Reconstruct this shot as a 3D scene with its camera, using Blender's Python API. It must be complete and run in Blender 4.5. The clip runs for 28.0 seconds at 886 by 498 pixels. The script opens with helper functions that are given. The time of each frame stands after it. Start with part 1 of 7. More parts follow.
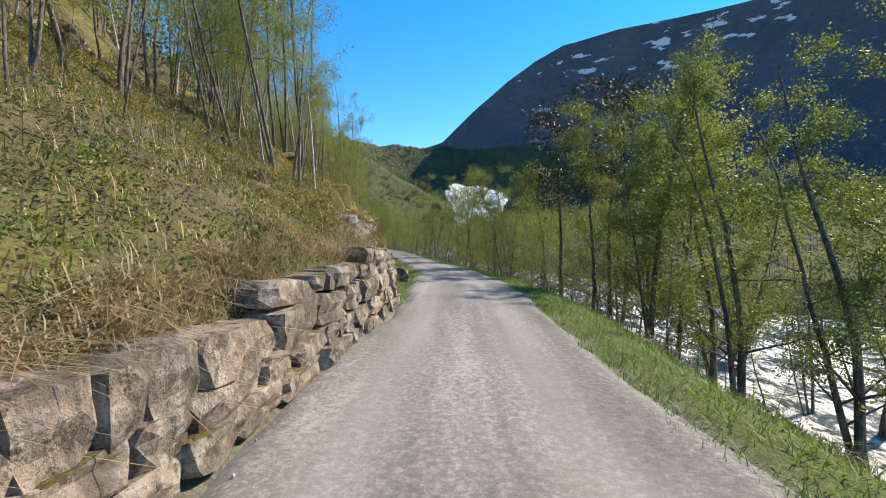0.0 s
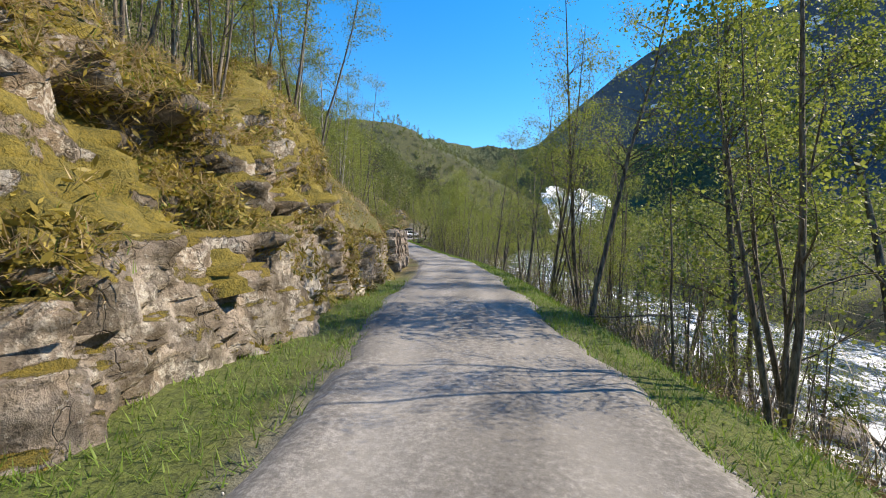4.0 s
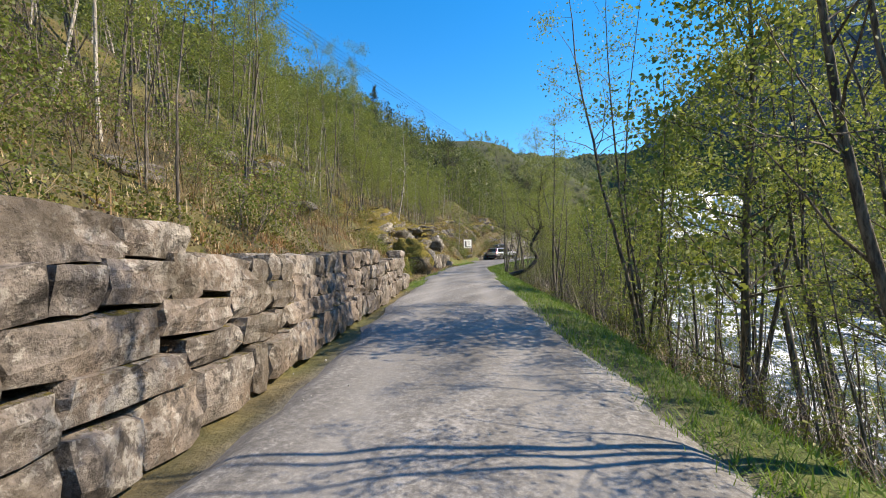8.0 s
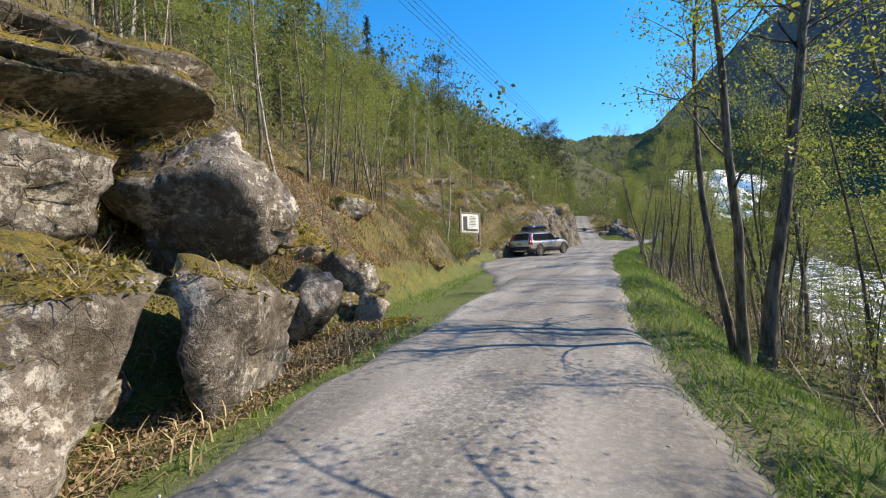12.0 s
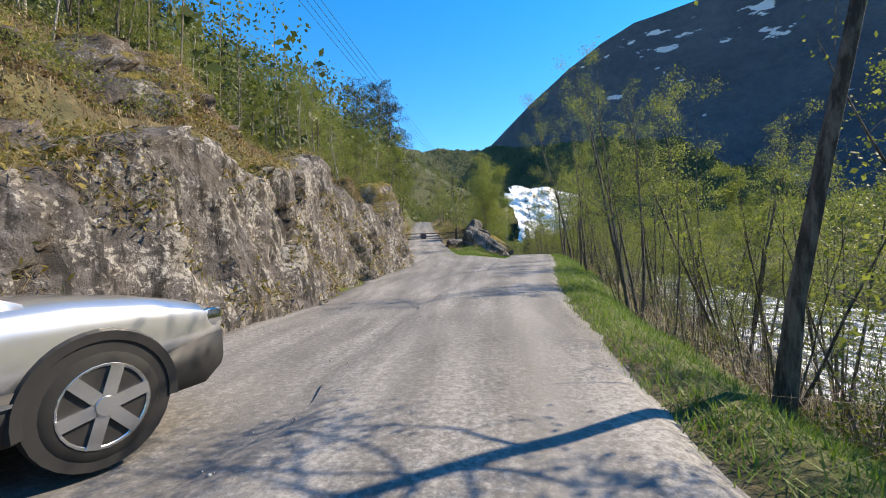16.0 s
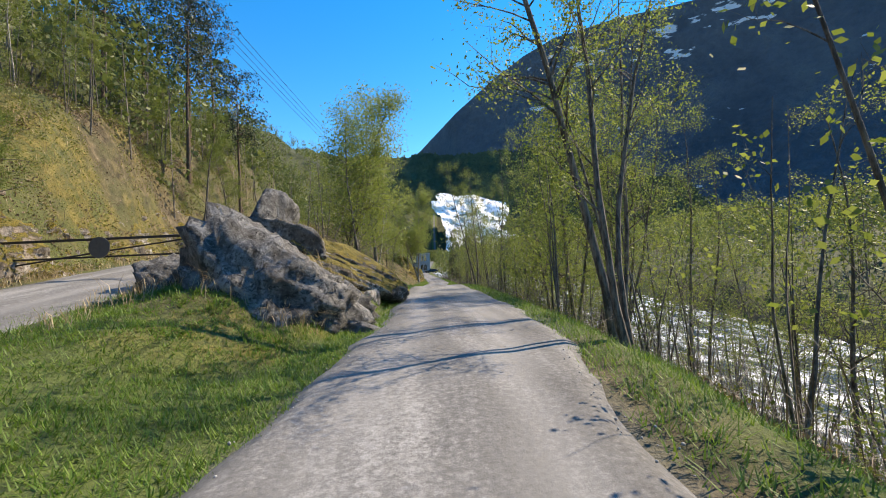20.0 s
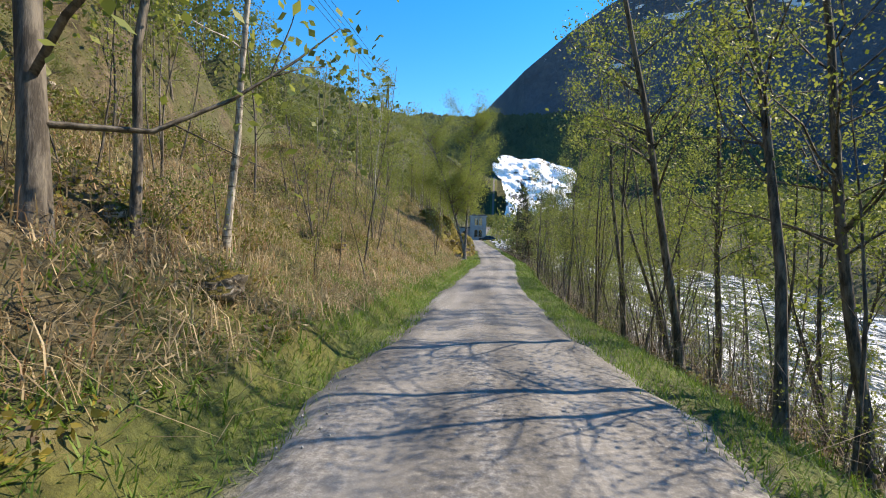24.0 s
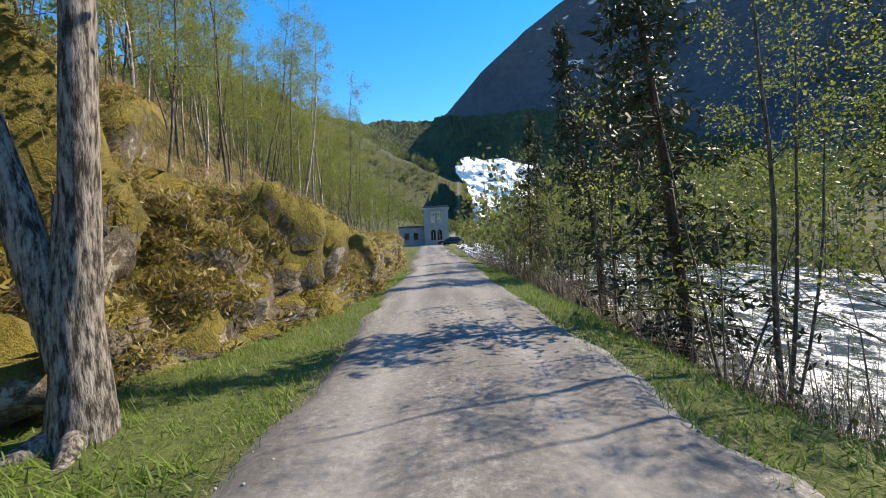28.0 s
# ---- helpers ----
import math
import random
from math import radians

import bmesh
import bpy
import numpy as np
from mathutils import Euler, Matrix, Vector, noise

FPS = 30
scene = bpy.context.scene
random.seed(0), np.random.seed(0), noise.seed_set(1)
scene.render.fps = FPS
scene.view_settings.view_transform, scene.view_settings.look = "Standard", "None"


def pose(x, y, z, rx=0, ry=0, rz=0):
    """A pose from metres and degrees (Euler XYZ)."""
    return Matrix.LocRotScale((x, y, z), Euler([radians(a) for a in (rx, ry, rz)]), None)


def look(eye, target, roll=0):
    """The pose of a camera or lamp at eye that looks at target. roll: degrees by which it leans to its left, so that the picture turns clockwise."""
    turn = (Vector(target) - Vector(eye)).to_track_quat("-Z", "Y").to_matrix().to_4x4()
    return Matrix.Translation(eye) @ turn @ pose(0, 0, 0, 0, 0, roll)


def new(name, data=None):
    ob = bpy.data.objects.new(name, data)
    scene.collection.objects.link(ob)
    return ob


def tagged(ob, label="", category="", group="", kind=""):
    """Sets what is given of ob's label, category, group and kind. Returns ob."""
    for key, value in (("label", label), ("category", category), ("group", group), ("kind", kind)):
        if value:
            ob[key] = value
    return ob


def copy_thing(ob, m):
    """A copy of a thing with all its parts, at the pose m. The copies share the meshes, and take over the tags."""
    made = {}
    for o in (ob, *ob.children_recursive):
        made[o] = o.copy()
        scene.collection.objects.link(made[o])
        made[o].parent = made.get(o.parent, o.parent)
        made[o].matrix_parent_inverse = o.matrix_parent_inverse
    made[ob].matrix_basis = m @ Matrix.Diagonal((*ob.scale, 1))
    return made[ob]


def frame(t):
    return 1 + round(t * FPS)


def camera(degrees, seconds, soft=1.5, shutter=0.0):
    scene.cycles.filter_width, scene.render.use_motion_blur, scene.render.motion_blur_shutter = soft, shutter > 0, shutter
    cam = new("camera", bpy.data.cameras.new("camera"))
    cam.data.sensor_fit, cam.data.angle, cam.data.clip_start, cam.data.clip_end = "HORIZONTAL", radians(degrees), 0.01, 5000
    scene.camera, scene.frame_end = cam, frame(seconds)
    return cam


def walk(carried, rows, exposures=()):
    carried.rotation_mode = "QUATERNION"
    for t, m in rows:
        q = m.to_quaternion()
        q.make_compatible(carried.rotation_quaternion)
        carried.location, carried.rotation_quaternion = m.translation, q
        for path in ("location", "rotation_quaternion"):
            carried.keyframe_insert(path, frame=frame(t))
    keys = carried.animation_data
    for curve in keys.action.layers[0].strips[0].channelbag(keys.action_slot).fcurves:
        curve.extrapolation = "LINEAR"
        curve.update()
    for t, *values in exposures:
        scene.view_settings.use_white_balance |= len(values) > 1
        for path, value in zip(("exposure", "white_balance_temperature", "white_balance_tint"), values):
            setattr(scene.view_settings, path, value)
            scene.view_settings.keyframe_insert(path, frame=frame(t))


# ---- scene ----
cam = camera(90.6, 28.0, soft=1.0)
PATH = [
    (0.0, 0.010, 0.001, 1.456, -0.02, -0.11, 0.39),
    (0.5, 0.327, 5.148, 1.489, -0.09, 0.14, -0.12),
    (1.0, 0.547, 10.307, 1.569, 0.84, 0.41, -0.30),
    (1.5, 0.563, 15.031, 1.615, 2.56, 0.22, -0.13),
    (2.0, 0.309, 19.996, 1.566, 4.82, 0.02, -0.05),
    (2.5, -0.088, 24.508, 1.522, 7.31, -0.48, 0.98),
    (3.0, -0.562, 28.895, 1.502, 9.52, -0.36, 0.91),
    (3.5, -1.053, 33.091, 1.519, 11.53, -0.12, 0.54),
    (4.0, -2.174, 37.589, 1.613, 11.76, 0.24, -2.24),
    (4.5, -2.873, 41.468, 1.704, 12.55, 0.60, -2.53),
    (6.5, -6.739, 60.253, 2.297, 19.27, 0.69, -2.07),
    (7.0, -8.476, 64.962, 2.490, 20.86, 1.85, -0.51),
    (7.5, -10.292, 69.668, 2.661, 22.58, 2.59, 0.17),
    (8.0, -12.142, 74.327, 2.881, 24.40, 2.76, 0.91),
    (8.5, -13.963, 78.554, 3.104, 25.62, 2.59, 0.36),
    (9.0, -15.487, 82.467, 3.319, 26.80, 2.53, -0.31),
    (9.5, -16.804, 85.997, 3.544, 27.75, 2.19, -1.61),
    (10.0, -18.506, 90.124, 3.743, 28.04, 1.93, -1.56),
    (10.5, -19.919, 93.831, 3.939, 27.83, 1.44, -0.59),
    (11.0, -21.104, 97.268, 4.070, 27.47, 1.27, 0.53),
    (11.5, -22.376, 100.850, 4.186, 26.72, 1.07, 1.57),
    (12.0, -23.622, 104.556, 4.338, 25.18, 1.13, 1.48),
    (12.5, -24.795, 108.188, 4.442, 22.55, 1.37, 1.30),
    (14.5, -26.236, 124.070, 5.339, 12.18, 1.83, 1.34),
    (15.0, -26.654, 128.158, 5.474, 9.77, 1.50, 1.33),
    (15.5, -26.874, 131.772, 5.540, 7.65, 1.45, 1.70),
    (16.0, -26.945, 135.640, 5.689, 5.52, 1.68, 1.49),
    (16.5, -26.883, 139.199, 5.834, 3.63, 1.81, 1.73),
    (17.0, -26.611, 143.047, 5.993, 1.87, 1.59, 3.00),
    (17.5, -26.373, 146.645, 6.139, 0.04, 1.71, 3.92),
    (18.0, -25.976, 150.248, 6.337, -1.63, 2.25, 3.65),
    (18.5, -25.498, 153.400, 6.532, -2.94, 2.48, 2.87),
    (19.0, -24.944, 156.868, 6.798, -3.85, 2.62, 1.99),
    (19.5, -24.423, 160.544, 6.990, -4.02, 2.93, 2.63),
    (20.0, -23.952, 164.073, 7.163, -3.70, 2.55, 2.54),
    (20.5, -23.536, 167.233, 7.263, -2.94, 1.89, 2.05),
    (21.0, -23.276, 169.959, 7.386, -1.96, 1.04, 2.84),
    (21.5, -23.087, 172.685, 7.426, -1.31, 0.08, 1.99),
    (23.5, -22.815, 186.878, 7.588, 2.78, -1.79, -1.28),
    (24.0, -22.797, 191.228, 7.503, 3.64, -2.01, -1.39),
    (24.5, -22.648, 195.592, 7.318, 4.20, -2.63, -0.82),
    (25.0, -22.551, 200.541, 7.052, 4.04, -3.44, -0.54),
    (25.5, -22.406, 205.446, 6.775, 3.37, -3.63, -0.78),
    (26.0, -22.073, 210.819, 6.619, 2.46, -3.40, -0.34),
    (26.5, -21.758, 216.168, 6.512, 1.48, -2.71, -0.07),
    (27.0, -21.344, 221.608, 6.436, 0.49, -2.01, -0.00),
    (27.5, -20.892, 226.741, 6.401, -0.15, -1.31, 1.33),
    (28.0, -20.476, 232.642, 6.348, -0.46, -0.78, 2.42),
]
walk(cam, [(t, pose(x, y, z, 90 + p, r, w)) for t, x, y, z, w, p, r in PATH])

scene.view_settings.exposure = 1.0
scene.view_settings.use_white_balance = True
scene.view_settings.white_balance_temperature = 7100

# ---- light ----
SUN_AZ, SUN_EL = 66.0, 44.0
world = bpy.data.worlds.new("world")
scene.world = world
world.use_nodes = True
wn = world.node_tree
sky = wn.nodes.new("ShaderNodeTexSky")
sky.sky_type = "NISHITA"
sky.sun_disc = False
sky.sun_elevation, sky.sun_rotation = radians(SUN_EL), radians(SUN_AZ)
sky.air_density, sky.dust_density, sky.ozone_density = 1.0, 0.0, 3.0
wn.nodes["Background"].inputs["Strength"].default_value = 0.15
deep = wn.nodes.new("ShaderNodeHueSaturation")
deep.inputs["Saturation"].default_value = 1.4
wn.links.new(sky.outputs[0], deep.inputs["Color"])
wn.links.new(deep.outputs[0], wn.nodes["Background"].inputs[0])
sun = new("sun", bpy.data.lights.new("sun", "SUN"))
sun.data.energy, sun.data.angle, sun.data.color = 4.3, radians(0.53), (1.0, 0.87, 0.69)
sun.matrix_world = look((math.sin(radians(SUN_AZ)) * math.cos(radians(SUN_EL)) * 400,
                         math.cos(radians(SUN_AZ)) * math.cos(radians(SUN_EL)) * 400, math.sin(radians(SUN_EL)) * 400), (0, 0, 0))

rng = np.random.default_rng(7)


# ---- noise ----
def _hash(ix, iy, iz):
    h = (ix * 374761393 + iy * 668265263 + iz * 2147483647) & 0xFFFFFFFF
    h = ((h ^ (h >> 13)) * 1274126177) & 0xFFFFFFFF
    return ((h ^ (h >> 16)) & 0xFFFFFF) / 0xFFFFFF


def vnoise(x, y, z):
    x, y, z = np.broadcast_arrays(np.asarray(x, float), np.asarray(y, float), np.asarray(z, float))
    ix, iy, iz = (np.floor(a).astype(np.int64) for a in (x, y, z))
    fx, fy, fz = x - ix, y - iy, z - iz
    fx, fy, fz = (f * f * (3 - 2 * f) for f in (fx, fy, fz))
    out = 0
    for dx in (0, 1):
        for dy in (0, 1):
            for dz in (0, 1):
                w = (fx if dx else 1 - fx) * (fy if dy else 1 - fy) * (fz if dz else 1 - fz)
                out = out + w * _hash(ix + dx, iy + dy, iz + dz)
    return out * 2 - 1


def fbm(x, y, z, octaves=4, gain=0.5):
    total, amp = 0, 1.0
    for k in range(octaves):
        total = total + amp * vnoise(x * 2 ** k + 17.3 * k, y * 2 ** k + 5.1 * k, z * 2 ** k + 9.7 * k)
        amp *= gain
    return total


def step(a, b, x):
    t = np.clip((x - a) / (b - a), 0, 1)
    return t * t * (3 - 2 * t)


# ---- mesh helpers ----
def mesh_data(name, V, F, mats=(), smooth=False, attrs=None):
    V, F = np.asarray(V, float), np.asarray(F, np.int32)
    me = bpy.data.meshes.new(name)
    me.vertices.add(len(V))
    me.vertices.foreach_set("co", V.ravel())
    k = F.shape[1]
    me.loops.add(F.size)
    me.loops.foreach_set("vertex_index", F.ravel())
    me.polygons.add(len(F))
    me.polygons.foreach_set("loop_start", np.arange(0, F.size, k, dtype=np.int32))
    if smooth:
        me.polygons.foreach_set("use_smooth", np.ones(len(F), bool))
    for m in mats if isinstance(mats, (list, tuple)) else [mats]:
        me.materials.append(m)
    for key, val in (attrs or {}).items():
        a = me.attributes.new(key, "FLOAT", "POINT")
        a.data.foreach_set("value", np.asarray(val, np.float32).ravel())
    me.update(calc_edges=True)
    return me


def part_np(name, V, F, mat, parent=None, label="", smooth=False):
    ob = new(name, mesh_data(name, V, F, mat, smooth))
    if parent:
        ob.parent = parent
    if label:
        tagged(ob, label)
    return ob


def part(name, bm, mat, parent=None, label="", smooth=False):
    me = bpy.data.meshes.new(name)
    bm.to_mesh(me)
    bm.free()
    if smooth:
        me.polygons.foreach_set("use_smooth", np.ones(len(me.polygons), bool))
    me.materials.append(mat)
    ob = new(name, me)
    if parent:
        ob.parent = parent
    if label:
        tagged(ob, label)
    return ob


def box_bm(cx, cy, cz, sx, sy, sz, bevel=0.0, bm=None, rz=0.0, seg=2):
    bm = bm or bmesh.new()
    got = bmesh.ops.create_cube(bm, size=1.0, matrix=Matrix.Translation((cx, cy, cz)) @ Matrix.Rotation(rz, 4, "Z") @ Matrix.Diagonal((sx, sy, sz, 1)))
    if bevel:
        es = list({e for v in got["verts"] for e in v.link_edges})
        bmesh.ops.bevel(bm, geom=es, offset=bevel, segments=seg, affect="EDGES", profile=0.6)
    return bm


def grid_faces(n, m):
    i, j = np.meshgrid(np.arange(n - 1), np.arange(m - 1), indexing="ij")
    a = (i * m + j).ravel()
    return np.stack([a, a + m, a + m + 1, a + 1], 1)


def tubes(chains, sides=5):
    """Tapered tubes along chains of (points, radii)."""
    VV, FF, base = [], [], 0
    ang = np.arange(sides) / sides * 2 * math.pi
    for P, R in chains:
        P, R = np.asarray(P, float), np.asarray(R, float)
        T = np.gradient(P, axis=0)
        T /= np.linalg.norm(T, axis=1)[:, None] + 1e-9
        ref = np.where(np.abs(T[:, 2:3]) > 0.9, [[1.0, 0, 0]], [[0, 0, 1.0]])
        A = np.cross(T, ref)
        A /= np.linalg.norm(A, axis=1)[:, None] + 1e-9
        B = np.cross(T, A)
        V = P[:, None] + R[:, None, None] * (A[:, None] * np.cos(ang)[None, :, None] + B[:, None] * np.sin(ang)[None, :, None])
        n = len(P)
        VV.append(V.reshape(-1, 3))
        i, j = np.meshgrid(np.arange(n - 1), np.arange(sides), indexing="ij")
        j2 = (j + 1) % sides
        FF.append(np.stack([i * sides + j, i * sides + j2, (i + 1) * sides + j2, (i + 1) * sides + j], -1).reshape(-1, 4) + base)
        base += n * sides
    return np.concatenate(VV), np.concatenate(FF)


def leaves(P, size, g, flat=0.32):
    """Small leaves at the points P."""
    n = len(P)
    a = g.normal(size=(n, 3))
    a[:, 2] -= 0.3
    a /= np.linalg.norm(a, axis=1)[:, None]
    b = np.cross(a, g.normal(size=(n, 3)))
    b /= np.linalg.norm(b, axis=1)[:, None] + 1e-9
    s = size * g.uniform(0.55, 1.3, n)[:, None]
    V = np.stack([P, P + a * s * 0.5 + b * s * flat, P + a * s, P + a * s * 0.45 - b * s * flat], 1).reshape(-1, 3)
    return V, np.arange(4 * n).reshape(n, 4)


# ---- materials ----
def material(name):
    m = bpy.data.materials.new(name)
    m.use_nodes = True
    return m, m.node_tree, m.node_tree.nodes["Principled BSDF"]


def node(nt, kind, **sets):
    n = nt.nodes.new("ShaderNode" + kind)
    for k, v in sets.items():
        n.inputs[k.replace("_", " ")].default_value = v
    return n


def coords(nt, scale=(1, 1, 1), space="Object"):
    tc = nt.nodes.new("ShaderNodeTexCoord")
    mp = nt.nodes.new("ShaderNodeMapping")
    mp.inputs["Scale"].default_value = scale
    nt.links.new(tc.outputs[space], mp.inputs["Vector"])
    return mp.outputs["Vector"]


def noise_tex(nt, vec, scale, detail=4.0, rough=0.55, kind="Noise"):
    n = node(nt, "Tex" + kind, Scale=scale)
    if kind == "Noise":
        n.inputs["Detail"].default_value, n.inputs["Roughness"].default_value = detail, rough
    nt.links.new(vec, n.inputs["Vector"])
    return n.outputs[0]


def ramp(nt, fac, stops):
    r = nt.nodes.new("ShaderNodeValToRGB")
    els = r.color_ramp.elements
    while len(els) < len(stops):
        els.new(0.5)
    for e, (p, c) in zip(els, stops):
        e.position, e.color = p, (*c, 1) if len(c) == 3 else c
    nt.links.new(fac, r.inputs["Fac"])
    return r.outputs["Color"]


def mixc(nt, fac, a, b):
    m = nt.nodes.new("ShaderNodeMix")
    m.data_type = "RGBA"
    for idx, val in ((0, fac), (6, a), (7, b)):
        if isinstance(val, bpy.types.NodeSocket):
            nt.links.new(val, m.inputs[idx])
        else:
            m.inputs[idx].default_value = val if idx == 0 else (*val, 1)
    return m.outputs[2]


def math_n(nt, op, a, b=0.0, clamp=False):
    m = nt.nodes.new("ShaderNodeMath")
    m.operation, m.use_clamp = op, clamp
    for i, v in ((0, a), (1, b)):
        if isinstance(v, bpy.types.NodeSocket):
            nt.links.new(v, m.inputs[i])
        else:
            m.inputs[i].default_value = v
    return m.outputs[0]


def attr(nt, key):
    a = nt.nodes.new("ShaderNodeAttribute")
    a.attribute_name = key
    return a.outputs["Fac"]


def bump(nt, bsdf, height, strength=0.5, dist=0.05):
    b = node(nt, "Bump", Strength=strength, Distance=dist)
    nt.links.new(height, b.inputs["Height"])
    nt.links.new(b.outputs[0], bsdf.inputs["Normal"])


def up_facing(nt):
    g = nt.nodes.new("ShaderNodeNewGeometry")
    s = nt.nodes.new("ShaderNodeSeparateXYZ")
    nt.links.new(g.outputs["Normal"], s.inputs[0])
    return s.outputs["Z"]


def world_pos(nt, scale=(1, 1, 1)):
    gp = nt.nodes.new("ShaderNodeNewGeometry")
    mp = nt.nodes.new("ShaderNodeMapping")
    mp.inputs["Scale"].default_value = scale
    nt.links.new(gp.outputs["Position"], mp.inputs["Vector"])
    return mp.outputs["Vector"]


def rock_material(name, light, dark, moss=0.5, moss_a=(0.21, 0.16, 0.024), moss_b=(0.06, 0.058, 0.012), pale=0.75, split_by=0.3, stain=0.5, warm=0.4):
    m, nt, b = material(name)
    v = world_pos(nt)
    big = noise_tex(nt, v, 1.5, 6, 0.62)
    mid = noise_tex(nt, v, 3.4, 9, 0.72)
    fine = noise_tex(nt, v, 11.0, 6, 0.7)
    grit = noise_tex(nt, v, 38.0, 4, 0.7)
    base = ramp(nt, mid, [(0.38, dark), (0.5, tuple(0.5 * (p + q) for p, q in zip(dark, light))), (0.6, light)])
    tint = nt.nodes.new("ShaderNodeObjectInfo")
    base = mixc(nt, math_n(nt, "MULTIPLY", tint.outputs["Random"], 0.45), base, tuple(c * 0.55 for c in light))
    # warm and cold patches
    base = mixc(nt, math_n(nt, "MULTIPLY", ramp(nt, noise_tex(nt, v, 0.8, 4, 0.6), [(0.45, (0, 0, 0)), (0.6, (1, 1, 1))]), warm), base, (light[0] * 0.95, light[1] * 0.78, light[2] * 0.62))
    # crusts of pale lichen, in islands
    isle = math_n(nt, "ADD", math_n(nt, "MULTIPLY", noise_tex(nt, v, 1.1, 3, 0.5), 0.4), math_n(nt, "MULTIPLY", fine, 0.6))
    base = mixc(nt, math_n(nt, "MULTIPLY", ramp(nt, isle, [(0.52, (0, 0, 0)), (0.55, (1, 1, 1))]), pale), base, (0.52, 0.5, 0.46))
    # dark growth and pits
    base = mixc(nt, math_n(nt, "MULTIPLY", ramp(nt, noise_tex(nt, v, 6.0, 7, 0.75), [(0.54, (0, 0, 0)), (0.6, (1, 1, 1))]), 0.8), base, tuple(c * 0.35 for c in dark))
    base = mixc(nt, math_n(nt, "MULTIPLY", ramp(nt, grit, [(0.36, (1, 1, 1)), (0.44, (0, 0, 0))]), 0.6), base, tuple(c * 0.4 for c in dark))
    # runs of water staining
    run = noise_tex(nt, world_pos(nt, (2.2, 2.2, 0.3)), 1.6, 5, 0.65)
    base = mixc(nt, math_n(nt, "MULTIPLY", ramp(nt, run, [(0.52, (0, 0, 0)), (0.6, (1, 1, 1))]), stain), base, tuple(c * 0.45 for c in dark))
    dirt = noise_tex(nt, v, 1.15, 6, 0.65)
    base = mixc(nt, math_n(nt, "MULTIPLY", ramp(nt, dirt, [(0.5, (0, 0, 0)), (0.57, (1, 1, 1))]), 0.2 + warm), base, (0.06, 0.046, 0.028))
    warp = nt.nodes.new("ShaderNodeVectorMath")
    warp.operation = "MULTIPLY_ADD"
    wob = node(nt, "TexNoise", Scale=1.6, Detail=5.0)
    nt.links.new(v, wob.inputs["Vector"])
    nt.links.new(wob.outputs["Color"], warp.inputs[0])
    warp.inputs[1].default_value = (0.9, 0.9, 0.9)
    nt.links.new(world_pos(nt, (1.0, 1.0, 0.6)), warp.inputs[2])
    split = nt.nodes.new("ShaderNodeTexVoronoi")
    split.feature = "DISTANCE_TO_EDGE"
    split.inputs["Scale"].default_value = 1.5
    nt.links.new(warp.outputs[0], split.inputs["Vector"])
    seam = ramp(nt, split.outputs["Distance"], [(0.0, (1, 1, 1)), (0.014, (0, 0, 0))])
    base = mixc(nt, math_n(nt, "MULTIPLY", seam, split_by), base, tuple(c * 0.25 for c in dark))
    mm = math_n(nt, "ADD", math_n(nt, "MULTIPLY", up_facing(nt), 0.7), math_n(nt, "MULTIPLY", big, 0.8))
    mm = math_n(nt, "ADD", mm, math_n(nt, "MULTIPLY", math_n(nt, "SUBTRACT", fine, 0.3), 0.7))
    mask = ramp(nt, math_n(nt, "ADD", mm, moss - 1.0), [(0.46, (0, 0, 0)), (0.53, (1, 1, 1))])
    pile = math_n(nt, "ADD", math_n(nt, "MULTIPLY", noise_tex(nt, v, 4.0, 6, 0.7), 0.5), math_n(nt, "MULTIPLY", noise_tex(nt, v, 45.0, 4, 0.7), 0.5))
    mcol = ramp(nt, pile, [(0.4, moss_b), (0.5, tuple(0.5 * (p + q) for p, q in zip(moss_a, moss_b))), (0.6, moss_a)])
    nt.links.new(mixc(nt, mask, base, mcol), b.inputs["Base Color"])
    b.inputs["Roughness"].default_value = 0.9
    rel = math_n(nt, "ADD", math_n(nt, "MULTIPLY", fine, 0.5), mid)
    rel = math_n(nt, "ADD", rel, math_n(nt, "MULTIPLY", grit, 0.15))
    rel = math_n(nt, "ADD", math_n(nt, "SUBTRACT", rel, math_n(nt, "MULTIPLY", seam, split_by * 0.8)), math_n(nt, "MULTIPLY", math_n(nt, "MULTIPLY", mask, pile), 0.9))
    bump(nt, b, rel, 0.9, 0.07)
    return m


def leaf_material(name, a, b_, trans=0.45):
    m, nt, b = material(name)
    gi = nt.nodes.new("ShaderNodeNewGeometry")
    oi = nt.nodes.new("ShaderNodeObjectInfo")
    r = math_n(nt, "ADD", math_n(nt, "MULTIPLY", gi.outputs["Random Per Island"], 0.7), math_n(nt, "MULTIPLY", oi.outputs["Random"], 0.3))
    col = ramp(nt, r, [(0.05, a), (0.95, b_)])
    nt.links.new(col, b.inputs["Base Color"])
    b.inputs["Roughness"].default_value = 0.55
    t = nt.nodes.new("ShaderNodeBsdfTranslucent")
    nt.links.new(col, t.inputs["Color"])
    mx = nt.nodes.new("ShaderNodeMixShader")
    mx.inputs[0].default_value = trans
    nt.links.new(b.outputs[0], mx.inputs[1])
    nt.links.new(t.outputs[0], mx.inputs[2])
    nt.links.new(mx.outputs[0], nt.nodes["Material Output"].inputs["Surface"])
    return m


